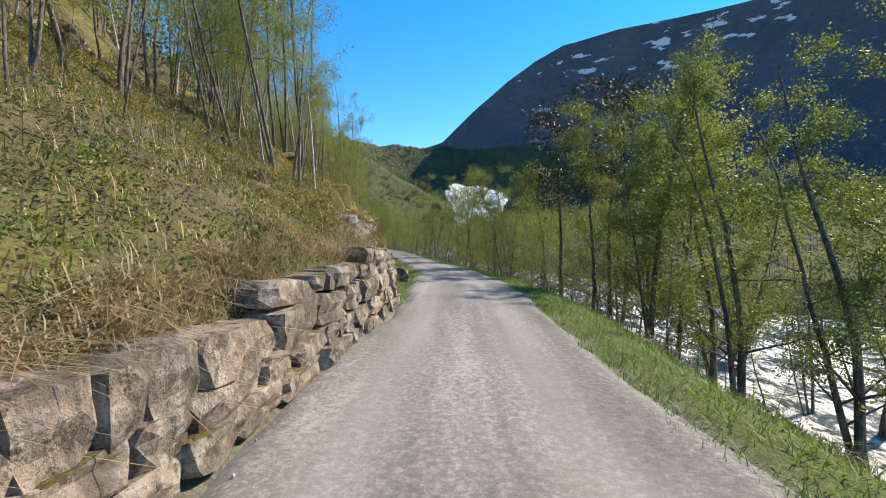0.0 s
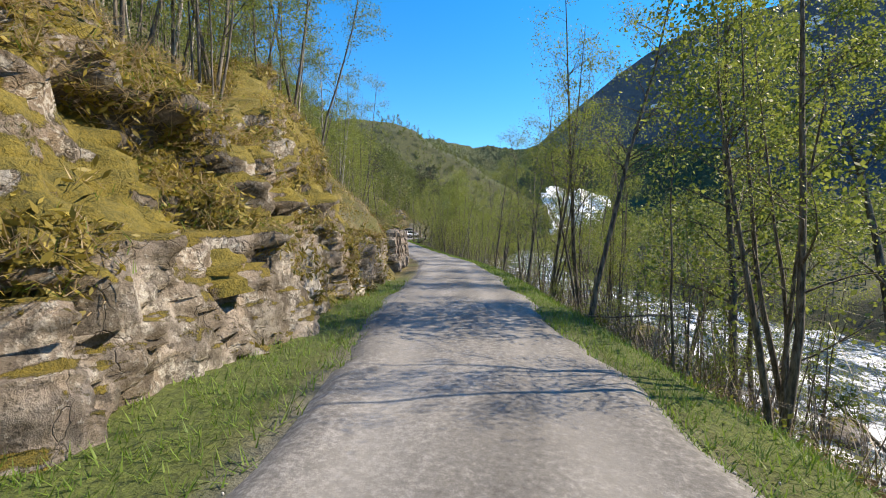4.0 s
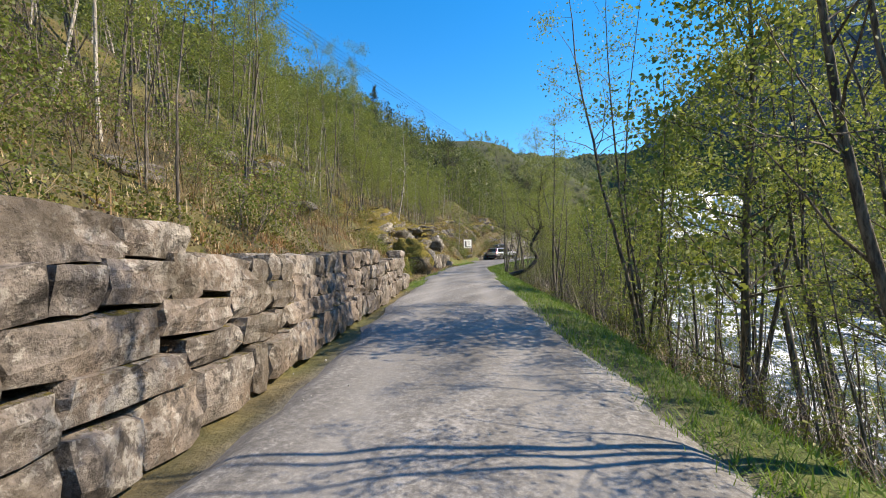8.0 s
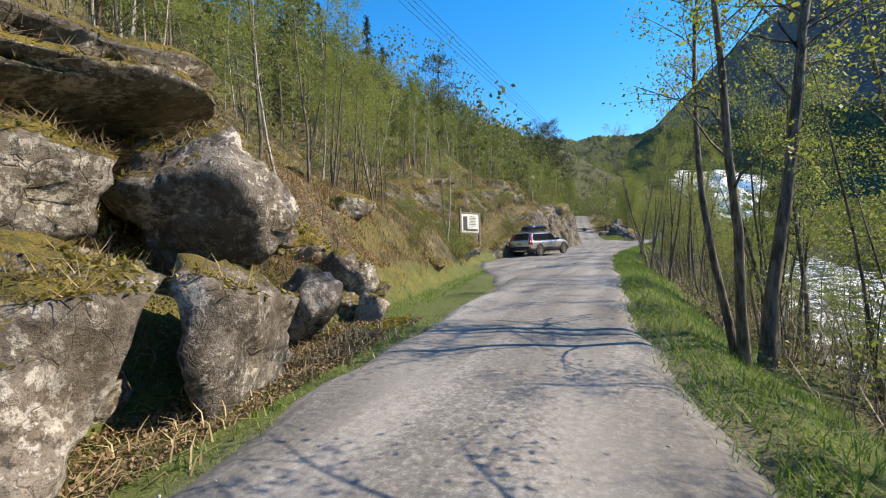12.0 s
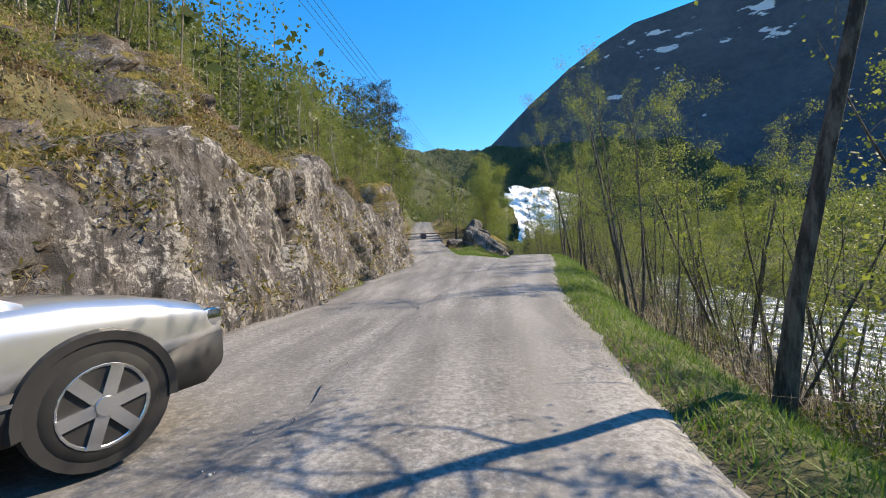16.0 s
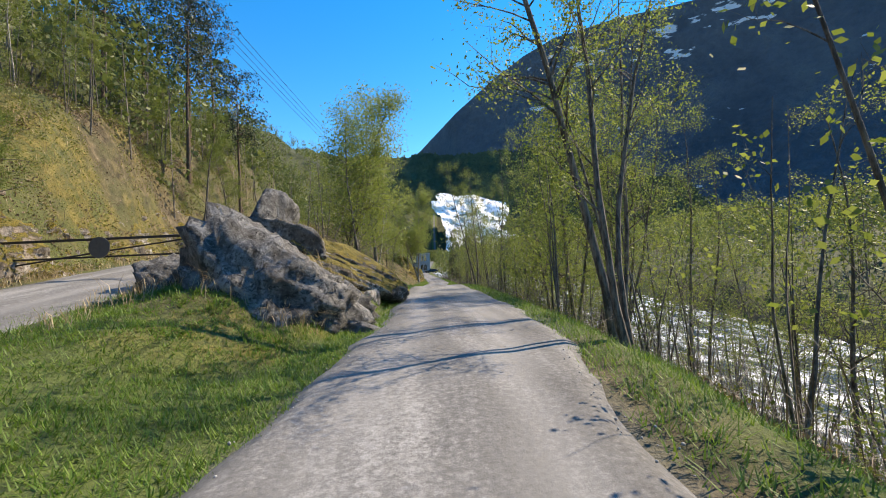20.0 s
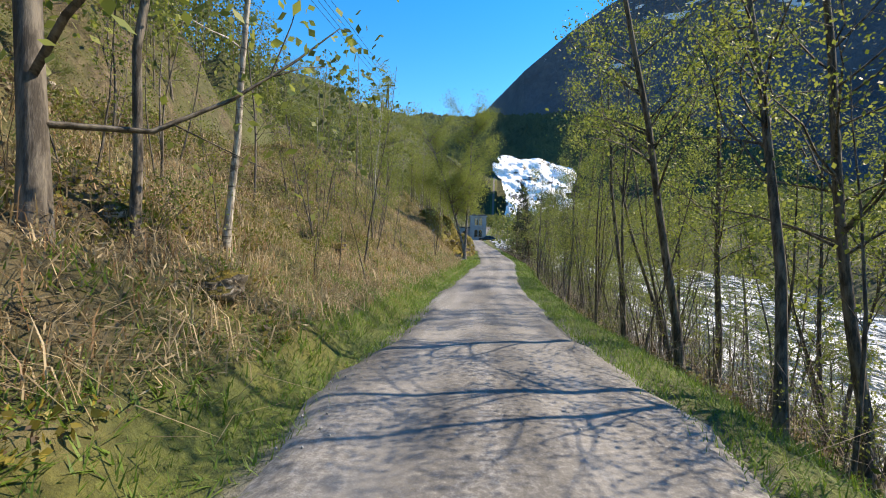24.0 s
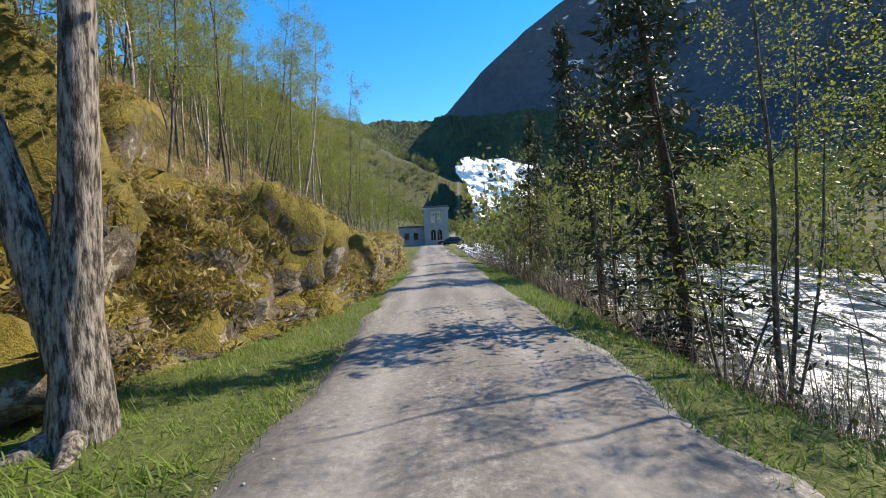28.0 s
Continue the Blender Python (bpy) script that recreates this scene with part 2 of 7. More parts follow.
def bark_material(name, light, dark, spots=0.0, fine=14, deep=0.02):
    m, nt, b = material(name)
    v = coords(nt, (1, 1, 0.22))
    n1, n2 = noise_tex(nt, v, fine, 6, 0.7), noise_tex(nt, coords(nt, (0.6, 0.6, 3.0)), 3, 4, 0.6)
    col = ramp(nt, n1, [(0.42, dark), (0.6, light)])
    if spots:
        col = mixc(nt, ramp(nt, n2, [(0.55, (0, 0, 0)), (0.62, (spots,) * 3)]), col, (0.03, 0.025, 0.02))
    nt.links.new(col, b.inputs["Base Color"])
    b.inputs["Roughness"].default_value = 0.9
    bump(nt, b, n1, 1.0, deep)
    return m


def plain(name, col, rough=0.5, metal=0.0, var=0.15, scale=12.0, coat=0.0):
    m, nt, b = material(name)
    n1 = noise_tex(nt, coords(nt), scale, 5)
    nt.links.new(ramp(nt, n1, [(0.3, tuple(c * (1 - var) for c in col)), (0.7, tuple(min(1, c * (1 + var)) for c in col))]), b.inputs["Base Color"])
    b.inputs["Roughness"].default_value, b.inputs["Metallic"].default_value = rough, metal
    b.inputs["Coat Weight"].default_value = coat
    return m


# ground cover: wild slope with leaf litter, grass, moss, bare rock and soil, by masks laid on the ground
GROUND, nt, b = material("ground_cover")
v = coords(nt)
n_big, n_mid, n_fine = noise_tex(nt, v, 0.35, 4), noise_tex(nt, v, 2.2, 6, 0.65), noise_tex(nt, v, 16, 5, 0.7)
litter = ramp(nt, n_mid, [(0.3, (0.022, 0.017, 0.01)), (0.5, (0.085, 0.066, 0.036)), (0.7, (0.19, 0.15, 0.088))])
litter = mixc(nt, ramp(nt, n_big, [(0.42, (0, 0, 0)), (0.58, (0.75, 0.75, 0.75))]), litter, (0.07, 0.078, 0.022))
grass_c = ramp(nt, n_fine, [(0.3, (0.035, 0.05, 0.012)), (0.7, (0.12, 0.15, 0.03))])
moss_c = ramp(nt, math_n(nt, "ADD", math_n(nt, "MULTIPLY", n_mid, 0.6), math_n(nt, "MULTIPLY", n_fine, 0.4)), [(0.32, (0.06, 0.055, 0.012)), (0.5, (0.15, 0.12, 0.028)), (0.66, (0.26, 0.205, 0.055))])
rock_c = ramp(nt, n_mid, [(0.3, (0.06, 0.055, 0.05)), (0.6, (0.2, 0.185, 0.165)), (0.75, (0.36, 0.34, 0.3))])
gravel_c = ramp(nt, n_fine, [(0.3, (0.09, 0.088, 0.085)), (0.7, (0.25, 0.245, 0.235))])
c = mixc(nt, attr(nt, "grass"), litter, grass_c)
broken = ramp(nt, noise_tex(nt, v, 1.3, 7, 0.7), [(0.43, (0.1, 0.1, 0.1)), (0.55, (1, 1, 1))])
c = mixc(nt, math_n(nt, "MULTIPLY", attr(nt, "moss"), broken), c, moss_c)
c = mixc(nt, attr(nt, "rock"), c, rock_c)
c = mixc(nt, attr(nt, "wood"), c, ramp(nt, n_big, [(0.35, (0.02, 0.026, 0.01)), (0.65, (0.07, 0.08, 0.025))]))
c = mixc(nt, attr(nt, "gravel"), c, gravel_c)
nt.links.new(c, b.inputs["Base Color"])
b.inputs["Roughness"].default_value = 0.95
bump(nt, b, math_n(nt, "ADD", math_n(nt, "MULTIPLY", n_mid, 1.0), math_n(nt, "MULTIPLY", n_fine, 0.35)), 0.9, 0.12)

ROAD_M, nt, b = material("gravel_road")
v = coords(nt)
pebble = noise_tex(nt, v, 17, 8, 0.85)
vor = noise_tex(nt, v, 30, kind="Voronoi")
worn = noise_tex(nt, coords(nt, (1.0, 0.12, 1.0)), 1.6, 5, 0.6)
patch = noise_tex(nt, v, 0.5, 5, 0.6)
c = ramp(nt, math_n(nt, "ADD", math_n(nt, "MULTIPLY", pebble, 0.65), math_n(nt, "MULTIPLY", worn, 0.35)), [(0.36, (0.045, 0.043, 0.041)), (0.5, (0.145, 0.14, 0.136)), (0.62, (0.36, 0.35, 0.34))])
c = mixc(nt, math_n(nt, "MULTIPLY", ramp(nt, patch, [(0.4, (0, 0, 0)), (0.65, (1, 1, 1))]), 0.35), c, (0.19, 0.184, 0.175))
c = mixc(nt, math_n(nt, "MULTIPLY", attr(nt, "rut"), 0.45), c, (0.28, 0.272, 0.262))
nt.links.new(c, b.inputs["Base Color"])
b.inputs["Roughness"].default_value = 0.9
bump(nt, b, math_n(nt, "ADD", pebble, math_n(nt, "MULTIPLY", vor, 0.3)), 0.35, 0.015)

ROCK_PALE = rock_material("pale_rock", (0.36, 0.33, 0.3), (0.13, 0.12, 0.11), 0.42)
ROCK_GREY = rock_material("grey_rock", (0.2, 0.19, 0.185), (0.06, 0.056, 0.055), 0.32, pale=0.45)
ROCK_DARK = rock_material("dark_grey_rock", (0.2, 0.2, 0.203), (0.04, 0.039, 0.04), 0.16, pale=0.3, warm=0.05)
ROCK_GOLD = rock_material("moss_wrapped_rock", (0.25, 0.22, 0.18), (0.07, 0.062, 0.05), 1.0, (0.24, 0.195, 0.03), (0.07, 0.066, 0.013))
ROCK_LICHEN = rock_material("lichen_rock", (0.3, 0.275, 0.25), (0.09, 0.078, 0.065), 0.4, pale=0.9, split_by=0.15)
ROCK_MOSSY = rock_material("mossy_rock", (0.25, 0.23, 0.2), (0.09, 0.085, 0.075), 0.72)
STONE_A = rock_material("wall_stone_pale", (0.4, 0.345, 0.29), (0.13, 0.112, 0.092), 0.2, pale=0.5, split_by=0.0)
STONE_B = rock_material("wall_stone_grey", (0.34, 0.295, 0.26), (0.1, 0.086, 0.076), 0.2, pale=0.5, split_by=0.0, stain=0.35)
LEAF_YOUNG = leaf_material("young_leaf", (0.12, 0.17, 0.026), (0.33, 0.37, 0.085), 0.5)
LEAF_GREEN = leaf_material("green_leaf", (0.08, 0.12, 0.018), (0.23, 0.28, 0.055), 0.5)
LEAF_FAR = leaf_material("far_leaf", (0.05, 0.075, 0.018), (0.21, 0.245, 0.06), 0.45)
NEEDLE = leaf_material("conifer_needle", (0.014, 0.028, 0.012), (0.04, 0.065, 0.025), 0.15)
BARK_BIRCH = bark_material("birch_bark", (0.55, 0.52, 0.47), (0.2, 0.18, 0.16), 0.8)
BARK_GREY = bark_material("grey_bark", (0.2, 0.178, 0.15), (0.055, 0.047, 0.04))
BARK_PALE = bark_material("bleached_wood", (0.42, 0.39, 0.35), (0.16, 0.145, 0.125))
BARK_PINE = bark_material("pine_bark", (0.14, 0.09, 0.06), (0.05, 0.04, 0.032))
BARK_OLD = bark_material("furrowed_bark", (0.34, 0.31, 0.28), (0.028, 0.024, 0.021), 0, 24, 0.035)
GRASS_BLADE = leaf_material("grass_blade", (0.065, 0.14, 0.014), (0.2, 0.3, 0.045), 0.45)
DRY_BLADE = leaf_material("dry_grass_blade", (0.26, 0.2, 0.11), (0.6, 0.48, 0.3), 0.35)
TWIG = leaf_material("grey_twig", (0.06, 0.046, 0.035), (0.2, 0.16, 0.12), 0.1)
MOSS_TUFT = leaf_material("golden_moss", (0.1, 0.088, 0.014), (0.36, 0.29, 0.055), 0.35)
BRACKEN = leaf_material("dead_bracken", (0.16, 0.09, 0.04), (0.42, 0.26, 0.13), 0.3)

# ---- the line of the road ----
ROAD = [(0.2, -60, 0.0), (0.2, -20, 0.0), (0.3, 0.0, 0.11), (0.8, 10.3, 0.2), (0.6, 20.0, 0.2), (-0.3, 28.9, 0.17), (-1.9, 37.6, 0.27),
        (-3.0, 43.5, 0.4), (-6.5, 60.3, 0.95), (-10.1, 69.8, 1.31), (-13.7, 78.6, 1.76), (-16.6, 86.1, 2.2), (-19.7, 93.9, 2.59),
        (-22.1, 100.9, 2.84), (-24.5, 108.2, 3.15), (-26.0, 124.1, 3.9), (-26.6, 131.8, 4.19), (-26.6, 139.2, 4.49), (-26.1, 146.6, 4.79)]
ROAD += [(-25.3, 153.4, 5.19), (-24.2, 160.5, 5.64), (-23.3, 167.2, 5.92), (-22.8, 172.7, 6.08), (-22.5, 186.9, 6.2), (-22.3, 195.6, 5.95),
         (-22.1, 205.4, 5.45), (-21.5, 216.2, 5.16), (-20.6, 226.7, 5.03), (-20.2, 235.0, 5.0), (-20.4, 255.0, 5.2), (-21.2, 278.0, 5.6), (-21.6, 300.0, 6.0), (-21.6, 330.0, 6.2)]
RP = np.array(ROAD)


def spline(P, k=40):
    """A smooth line through the points, sampled finely."""
    P = np.vstack([2 * P[0] - P[1], P, 2 * P[-1] - P[-2]])
    out = []
    t = np.linspace(0, 1, k, endpoint=False)[:, None]
    for a, b_, c_, d in zip(P[:-3], P[1:-2], P[2:-1], P[3:]):
        m1, m2 = (c_ - a) / 2, (d - b_) / 2
        out.append((2 * t ** 3 - 3 * t ** 2 + 1) * b_ + (t ** 3 - 2 * t ** 2 + t) * m1 + (-2 * t ** 3 + 3 * t ** 2) * c_ + (t ** 3 - t ** 2) * m2)
    out.append(P[-2:-1])
    return np.concatenate(out)


LINE = spline(RP)
ARC = np.concatenate([[0], np.cumsum(np.linalg.norm(np.diff(LINE[:, :2], axis=0), axis=1))])
ARC -= np.interp(0.0, LINE[:, 1], ARC)
TAN = np.gradient(LINE[:, :2], ARC, axis=0)
for _ in range(3):
    TAN[40:-40] = (TAN[:-80] + TAN[40:-40] * 2 + TAN[80:]) / 4
TAN /= np.linalg.norm(TAN, axis=1)[:, None]
S_END = ARC[-1]


def line_at(s):
    """Centre x, y, z of the road and its way, at the distance s along it; straight on past its ends."""
    s = np.asarray(s, float)
    sc = np.clip(s, ARC[0], S_END)
    xyz = np.stack([np.interp(sc, ARC, LINE[:, i]) for i in range(3)], -1)
    t = np.stack([np.interp(sc, ARC, TAN[:, i]) for i in range(2)], -1)
    xyz[..., 0] += np.where(s < ARC[0], 0, (s - sc) * 0.06)
    xyz[..., 1] += s - sc
    return xyz, t


def road_off(s):
    """How far the gravel's middle lies right of the line."""
    return np.interp(s, [0, 10, 43, 82, 114, 146, 160, 174, 177, 202, 243, 300], [-0.17, -0.25, 0.03, -0.2, -0.4, -0.55, -0.45, -0.5, -0.3, -0.2, -0.05, 0.0])


def place(s, u):
    """World x, y of a spot u metres to the right of the road's centre."""
    xyz, t = line_at(s)
    near, far = np.clip(u, -32, 32), np.asarray(u) - np.clip(u, -32, 32)
    return xyz[..., 0] + near * t[..., 1] + far, xyz[..., 1] - near * t[..., 0]


# upper road, which forks off to the left behind the gate
UPPER = spline(np.array([(-27.0, 150.0, 4.95), (-29.4, 160.0, 5.55), (-32.6, 177.0, 7.3), (-35.3, 196.0, 9.5), (-38.4, 216.0, 11.9), (-44.5, 260.0, 17.2), (-52.0, 300.0, 20.5)]), 30)


def left_bank(s):
    """Start of the bank, its height and width, and the slope behind it."""
    v = np.interp(s, [-20, 9.4, 11, 17, 20, 30, 50, 54, 91, 95, 112, 118, 126, 131, 138, 142, 150, 160, 167, 169, 174, 180, 200, 227, 231, 238, 241.5, 246, 252, 262, 290], [1.95, 1.95, 2.7, 3.2, 3.8, 4.3, 2.5, 2.4, 2.4, 3.1, 3.4, 3.9, 4.6, 6.0, 6.6, 6.3, 5.7, 7.1, 8.4, 8.8, 3.2, 2.3, 2.0, 2.5, 2.6, 4.2, 4.1, 2.8, 2.4, 2.4, 6])
    h = np.interp(s, [-20, 0, 3, 6, 9.6, 12, 22, 36, 46, 55, 80, 88, 97, 104, 112, 124, 134, 146, 152, 160, 166, 172, 175.5, 180, 190, 224, 235, 240, 246, 262, 290], [0.8, 0.8, 0.92, 1.2, 1.45, 2.4, 4.0, 3.5, 3.3, 1.45, 1.4, 1.1, 1.2, 2.4, 2.4, 2.0, 2.2, 4.6, 4.4, 3.2, 3.8, 0.3, 0.6, 1.6, 1.2, 1.2, 1.5, 3.2, 2.6, 1.5, 0.5])
    w = np.interp(s, [-20, 9, 12, 24, 46, 54, 56, 91, 97, 110, 124, 134, 150, 166, 172, 182, 200, 228, 246, 290], [0.3, 0.3, 1.0, 2.2, 1.9, 0.5, 0.4, 0.4, 1.5, 1.7, 2.0, 2.0, 1.9, 1.3, 1.5, 1.6, 1.9, 1.9, 1.8, 2])
    k = np.interp(s, [-20, 10, 30, 50, 60, 90, 112, 130, 149, 158, 166, 176, 190, 205, 225, 245, 290], [0.62, 0.62, 0.75, 0.7, 0.6, 0.66, 0.62, 0.55, 0.6, 0.35, 0.32, 0.35, 0.5, 0.62, 0.68, 0.6, 0.4])
    return v, h, w, k


def river_z(s):
    return np.interp(s, [-60, 0, 40, 90, 130, 165, 200, 240, 330, 700], [-5.2, -4.4, -3.9, -2.4, -1.2, -0.2, 0.2, 1.6, 3.4, 22])


def ground_z(s, u):
    """Height of the ground, by the distance along the road and to its right."""
    s, u = np.broadcast_arrays(np.asarray(s, float), np.asarray(u, float))
    xyz, _ = line_at(s)
    x, y = place(s, u)
    zr = xyz[..., 2]
    z = np.zeros_like(u) - 0.05
    v, h, w, k = left_bank(s)
    a = -u
    rough = fbm(x * 0.23, y * 0.23, 1.0, 4)
    fine = fbm(x * 0.9, y * 0.9, 4.0, 4, 0.6)
    # left bank with rock steps
    t = np.clip((a - v) / w, 0, 1)
    shelf = t + 0.06 * np.sin(t * 9 + rough * 4)
    bank = h * np.clip(shelf, 0, 1.08) * (1 + 0.2 * rough)
    run = np.maximum(a - v - w, 0)
    slope = k * np.minimum(run, 60) + 0.55 * np.clip(run - 60, 0, 220) + 0.15 * np.maximum(run - 280, 0)
    z = z + np.where(a > v, bank + slope * (1 + 0.1 * rough) + (0.28 * fine + 0.7 * rough * np.minimum(run / 10, 2.2)) * np.clip(run / 2 + t * 0.6, 0, 1), 0)
    # right: the verge, the wooded bank, the river bed and the far bank
    vr = np.interp(s, [-20, 43, 82, 114, 146, 160, 177, 202, 243, 300], [2.2, 2.4, 2.2, 1.9, 1.9, 2.0, 1.95, 2.2, 2.35, 2.4])
    zb = river_z(s) - zr
    d = np.maximum(u - vr, 0)
    kk = 0.6
    down = -kk * d
    bed = np.where(s > 380, -2.0, zb - 0.7)
    zright = np.maximum(down, bed)
    wide = np.interp(s, [-60, 60, 200, 236, 260, 330, 420], [18, 17, 17, 22, 30, 24, 16])
    far = np.maximum(d + bed / kk - wide, 0)
    zright = zright + np.where(far > 0, 0.9 * np.minimum(far, 4) + 0.1 * np.clip(far - 4, 0, 80), 0)
    z = z + np.where(u > vr, zright + (0.25 * fine + 0.35 * rough) * np.clip(d / 2.5, 0, 1), 0)
    # the ground falls away softly under the verge
    z = z - 0.06 * step(1.5, 2.2, np.abs(u)) + 0.03 * fine * step(1.7, 2.4, np.abs(u))
    out = zr + z
    # the upper road's shelf
    yy = np.clip(y, UPPER[0, 1], UPPER[-1, 1])
    ux, uz = np.interp(yy, UPPER[:, 1], UPPER[:, 0]), np.interp(yy, UPPER[:, 1], UPPER[:, 2])
    on = (1 - step(2.2, 5.5, np.abs(x - ux))) * step(150, 158, y) * (1 - step(285, 305, y)) * (a > 1.7)
    out = out * (1 - on) + (uz - 0.05) * on
    # the wood rises towards the fall at the valley's head
    out = out + step(330, 760, s) * 14 + step(775, 880, s) * 85
    return out


# ---- ground sheet ----
su = np.concatenate([np.linspace(-400, -40, 10), np.linspace(-36, -12, 9), np.arange(-10, 62, 0.5), np.arange(62, 250, 0.5), np.arange(250, 330, 1.25), 330 * 1.09 ** np.arange(1, 32)])
uu = np.concatenate([-np.geomspace(34, 900, 20)[::-1], -np.arange(15, 33, 1.0)[::-1], -np.arange(9.5, 15, 0.5)[::-1], -np.arange(1.75, 9.5, 0.25)[::-1], [-1.2, -0.4, 0.4, 1.2],
                     np.arange(1.75, 5, 0.25), np.arange(5, 15, 0.6), np.arange(15.5, 33, 1.5), np.geomspace(34, 900, 20)])
SS, UU = np.meshgrid(su, uu, indexing="ij")
GX, GY = place(SS, UU)
GZ = ground_z(SS, UU)
near_road = np.abs(UU) < 1.55
GZ = np.where(near_road, GZ - 0.05, GZ)
dx = np.gradient(GZ, axis=1) / np.maximum(np.gradient(np.broadcast_to(UU, GZ.shape), axis=1), 0.1)
steep = step(0.75, 1.5, np.abs(dx))
nz1, nz2 = fbm(GX * 0.4, GY * 0.4, 2.0, 4), fbm(GX * 0.11, GY * 0.11, 8.0, 3)
v0, h0, w0, k0 = left_bank(SS)
A = -UU
mossy = np.interp(SS, [-20, 0, 10, 22, 52, 60, 88, 96, 112, 124, 140, 168, 174, 190, 200, 224, 232, 262, 300], [0.3, 0.35, 0.6, 0.9, 0.8, 0.35, 0.3, 0.6, 0.65, 0.4, 0.3, 0.2, 0.8, 0.7, 0.25, 0.3, 0.85, 0.7, 0.2])
m_rock = np.clip(steep * step(-0.25, 0.25, nz1) * (A > 1.5) * (0.9 + 0.3 * nz2) * (1 - 0.9 * step(172, 180, SS) * (1 - step(226, 230, SS))), 0, 1) * (1 - 0.8 * step(0.5, 3, A - v0 - w0)) * (1 - 0.8 * step(124, 130, SS) * (1 - step(160, 164, SS))) * 0.55 + 0.8 * step(0.45, 0.6, nz1) * (UU > 8)
m_moss = np.clip(mossy * 1.2 * step(-0.35, 0.35, fbm(GX * 0.55, GY * 0.55, 5.0, 4) + 0.35 - 0.03 * np.maximum(A - v0, 0)), 0, 1) * (A > v0 - 0.2) * (A < v0 + 16) * (1 - step(163, 166, SS) * (1 - step(173, 175, SS)) * (A < 8))
m_grass = np.maximum(step(1.5, 1.9, np.abs(UU)) * (1 - step(0.2, 0.9, A - v0)) * (1 - step(3.0, 4.2, UU)), 0.5 * step(0.1, 0.5, nz2) * (A > 0))
ux_ = np.interp(GY, UPPER[:, 1], UPPER[:, 0])
m_gravel = np.maximum((1 - step(1.45, 1.7, np.abs(UU - road_off(SS)))),
                      step(122, 131, SS) * (1 - step(166, 171, SS)) * (A > 0) * (1 - step(-1.1, -0.4, A - v0 + 0.4 * nz1)))
m_grass = np.maximum(m_grass, step(167, 170, SS) * (1 - step(174, 177, SS)) * (A > 1.8) * (A < 9))
m_grass = m_grass * (1 - 0.9 * step(52, 55, SS) * (1 - step(90, 92, SS)) * (A > 0))
m_gravel = np.maximum(m_gravel, (1 - step(1.5, 2.0, np.abs(GX - ux_))) * (GY > 150) * (GY < 300))
ground = new("ground", mesh_data("ground", np.stack([GX, GY, GZ], -1).reshape(-1, 3), grid_faces(*GX.shape), GROUND, True,
                                 {"rock": np.clip(m_rock, 0, 1), "moss": m_moss, "grass": m_grass * (1 - m_gravel), "gravel": m_gravel, "wood": np.clip(step(20, 36, np.abs(UU)) + step(255, 330, SS) * (np.abs(UU) > 4), 0, 1)}))
tagged(ground, "wooded valley side with leaf litter, moss and verge grass", "ground", kind="structure")


# ---- gravel roads ----
def road_sheet(name, label, centre, half, s0, s1):
    s_ = np.arange(s0, s1, 0.5)
    u_ = np.concatenate([np.linspace(-half - 0.2, -half, 4)[:-1], np.linspace(-half, half, 23), np.linspace(half, half + 0.2, 4)[1:]])
    S_, U_ = np.meshgrid(s_, u_, indexing="ij")
    wob = 0.15 * fbm(S_ * 0.35, np.sign(U_) * 7.0, 2.0, 3) + 0.07 * fbm(S_ * 1.7, np.sign(U_) * 3.0, 5.0, 3)
    U2 = U_ * (1 + wob / half * step(0.6 * half, half, np.abs(U_)))
    x, y, z = centre(S_, U2)
    rut = np.exp(-((np.abs(U_ + 0.05) - 0.78) / 0.28) ** 2) * (1 - 0.85 * step(118, 130, S_) * (1 - step(168, 176, S_)) * (U_ < 0))
    z = z + 0.035 - 0.012 * U_ ** 2 - 0.022 * rut + 0.012 * fbm(x * 1.3, y * 1.3, 0.0, 3) - (0.12 - 0.09 * step(120, 126, S_) * (1 - step(164, 168, S_)) * (U_ < 0)) * step(half - 0.05, half + 0.35, np.abs(U_))
    ob = new(name, mesh_data(name, np.stack([x, y, z], -1).reshape(-1, 3), grid_faces(*x.shape), ROAD_M, True, {"rut": rut}))
    return tagged(ob, label, "road", kind="structure")


def main_line(s, u):
    xyz, _ = line_at(s)
    x, y = place(s, u + road_off(s))
    return x, y, xyz[..., 2]


UARC = np.concatenate([[0], np.cumsum(np.linalg.norm(np.diff(UPPER[:, :2], axis=0), axis=1))])


def upper_line(s, u):
    x, y, z = (np.interp(s, UARC, UPPER[:, i]) for i in range(3))
    return x + u, y + 0 * u, z - 0.004 - 0.14 * (1 - step(2, 16, s))


road = road_sheet("road", "single-track grey gravel road with worn wheel tracks", main_line, 1.42, -55, 308)
road_upper = road_sheet("road_upper", "pale gravel forest road climbing behind a gate", upper_line, 1.7, 2, 150)

# gravel lay-by where the car stands and the two roads part
sl = np.arange(112, 170, 0.5)
ul = np.linspace(-9.2, -1.2, 34)
SL, UL = np.meshgrid(sl, ul, indexing="ij")
vv = (left_bank(SL)[0] - 0.7) * step(112, 128, SL) + 1.2 * (1 - step(112, 128, SL))
UL2 = np.maximum(UL, -np.maximum(vv + 0.3 * fbm(SL * 0.3, 3.0, 1.0), 0.5))
LX, LY = place(SL, UL2)
lz = ground_z(SL, UL2) + 0.045 + 0.008 * fbm(LX, LY, 0.0, 3) - 0.1 * (UL2 > UL + 0.01) - 0.1 * (1 - step(112, 116, SL)) - 0.045 * step(-2.1, -1.25, UL2)
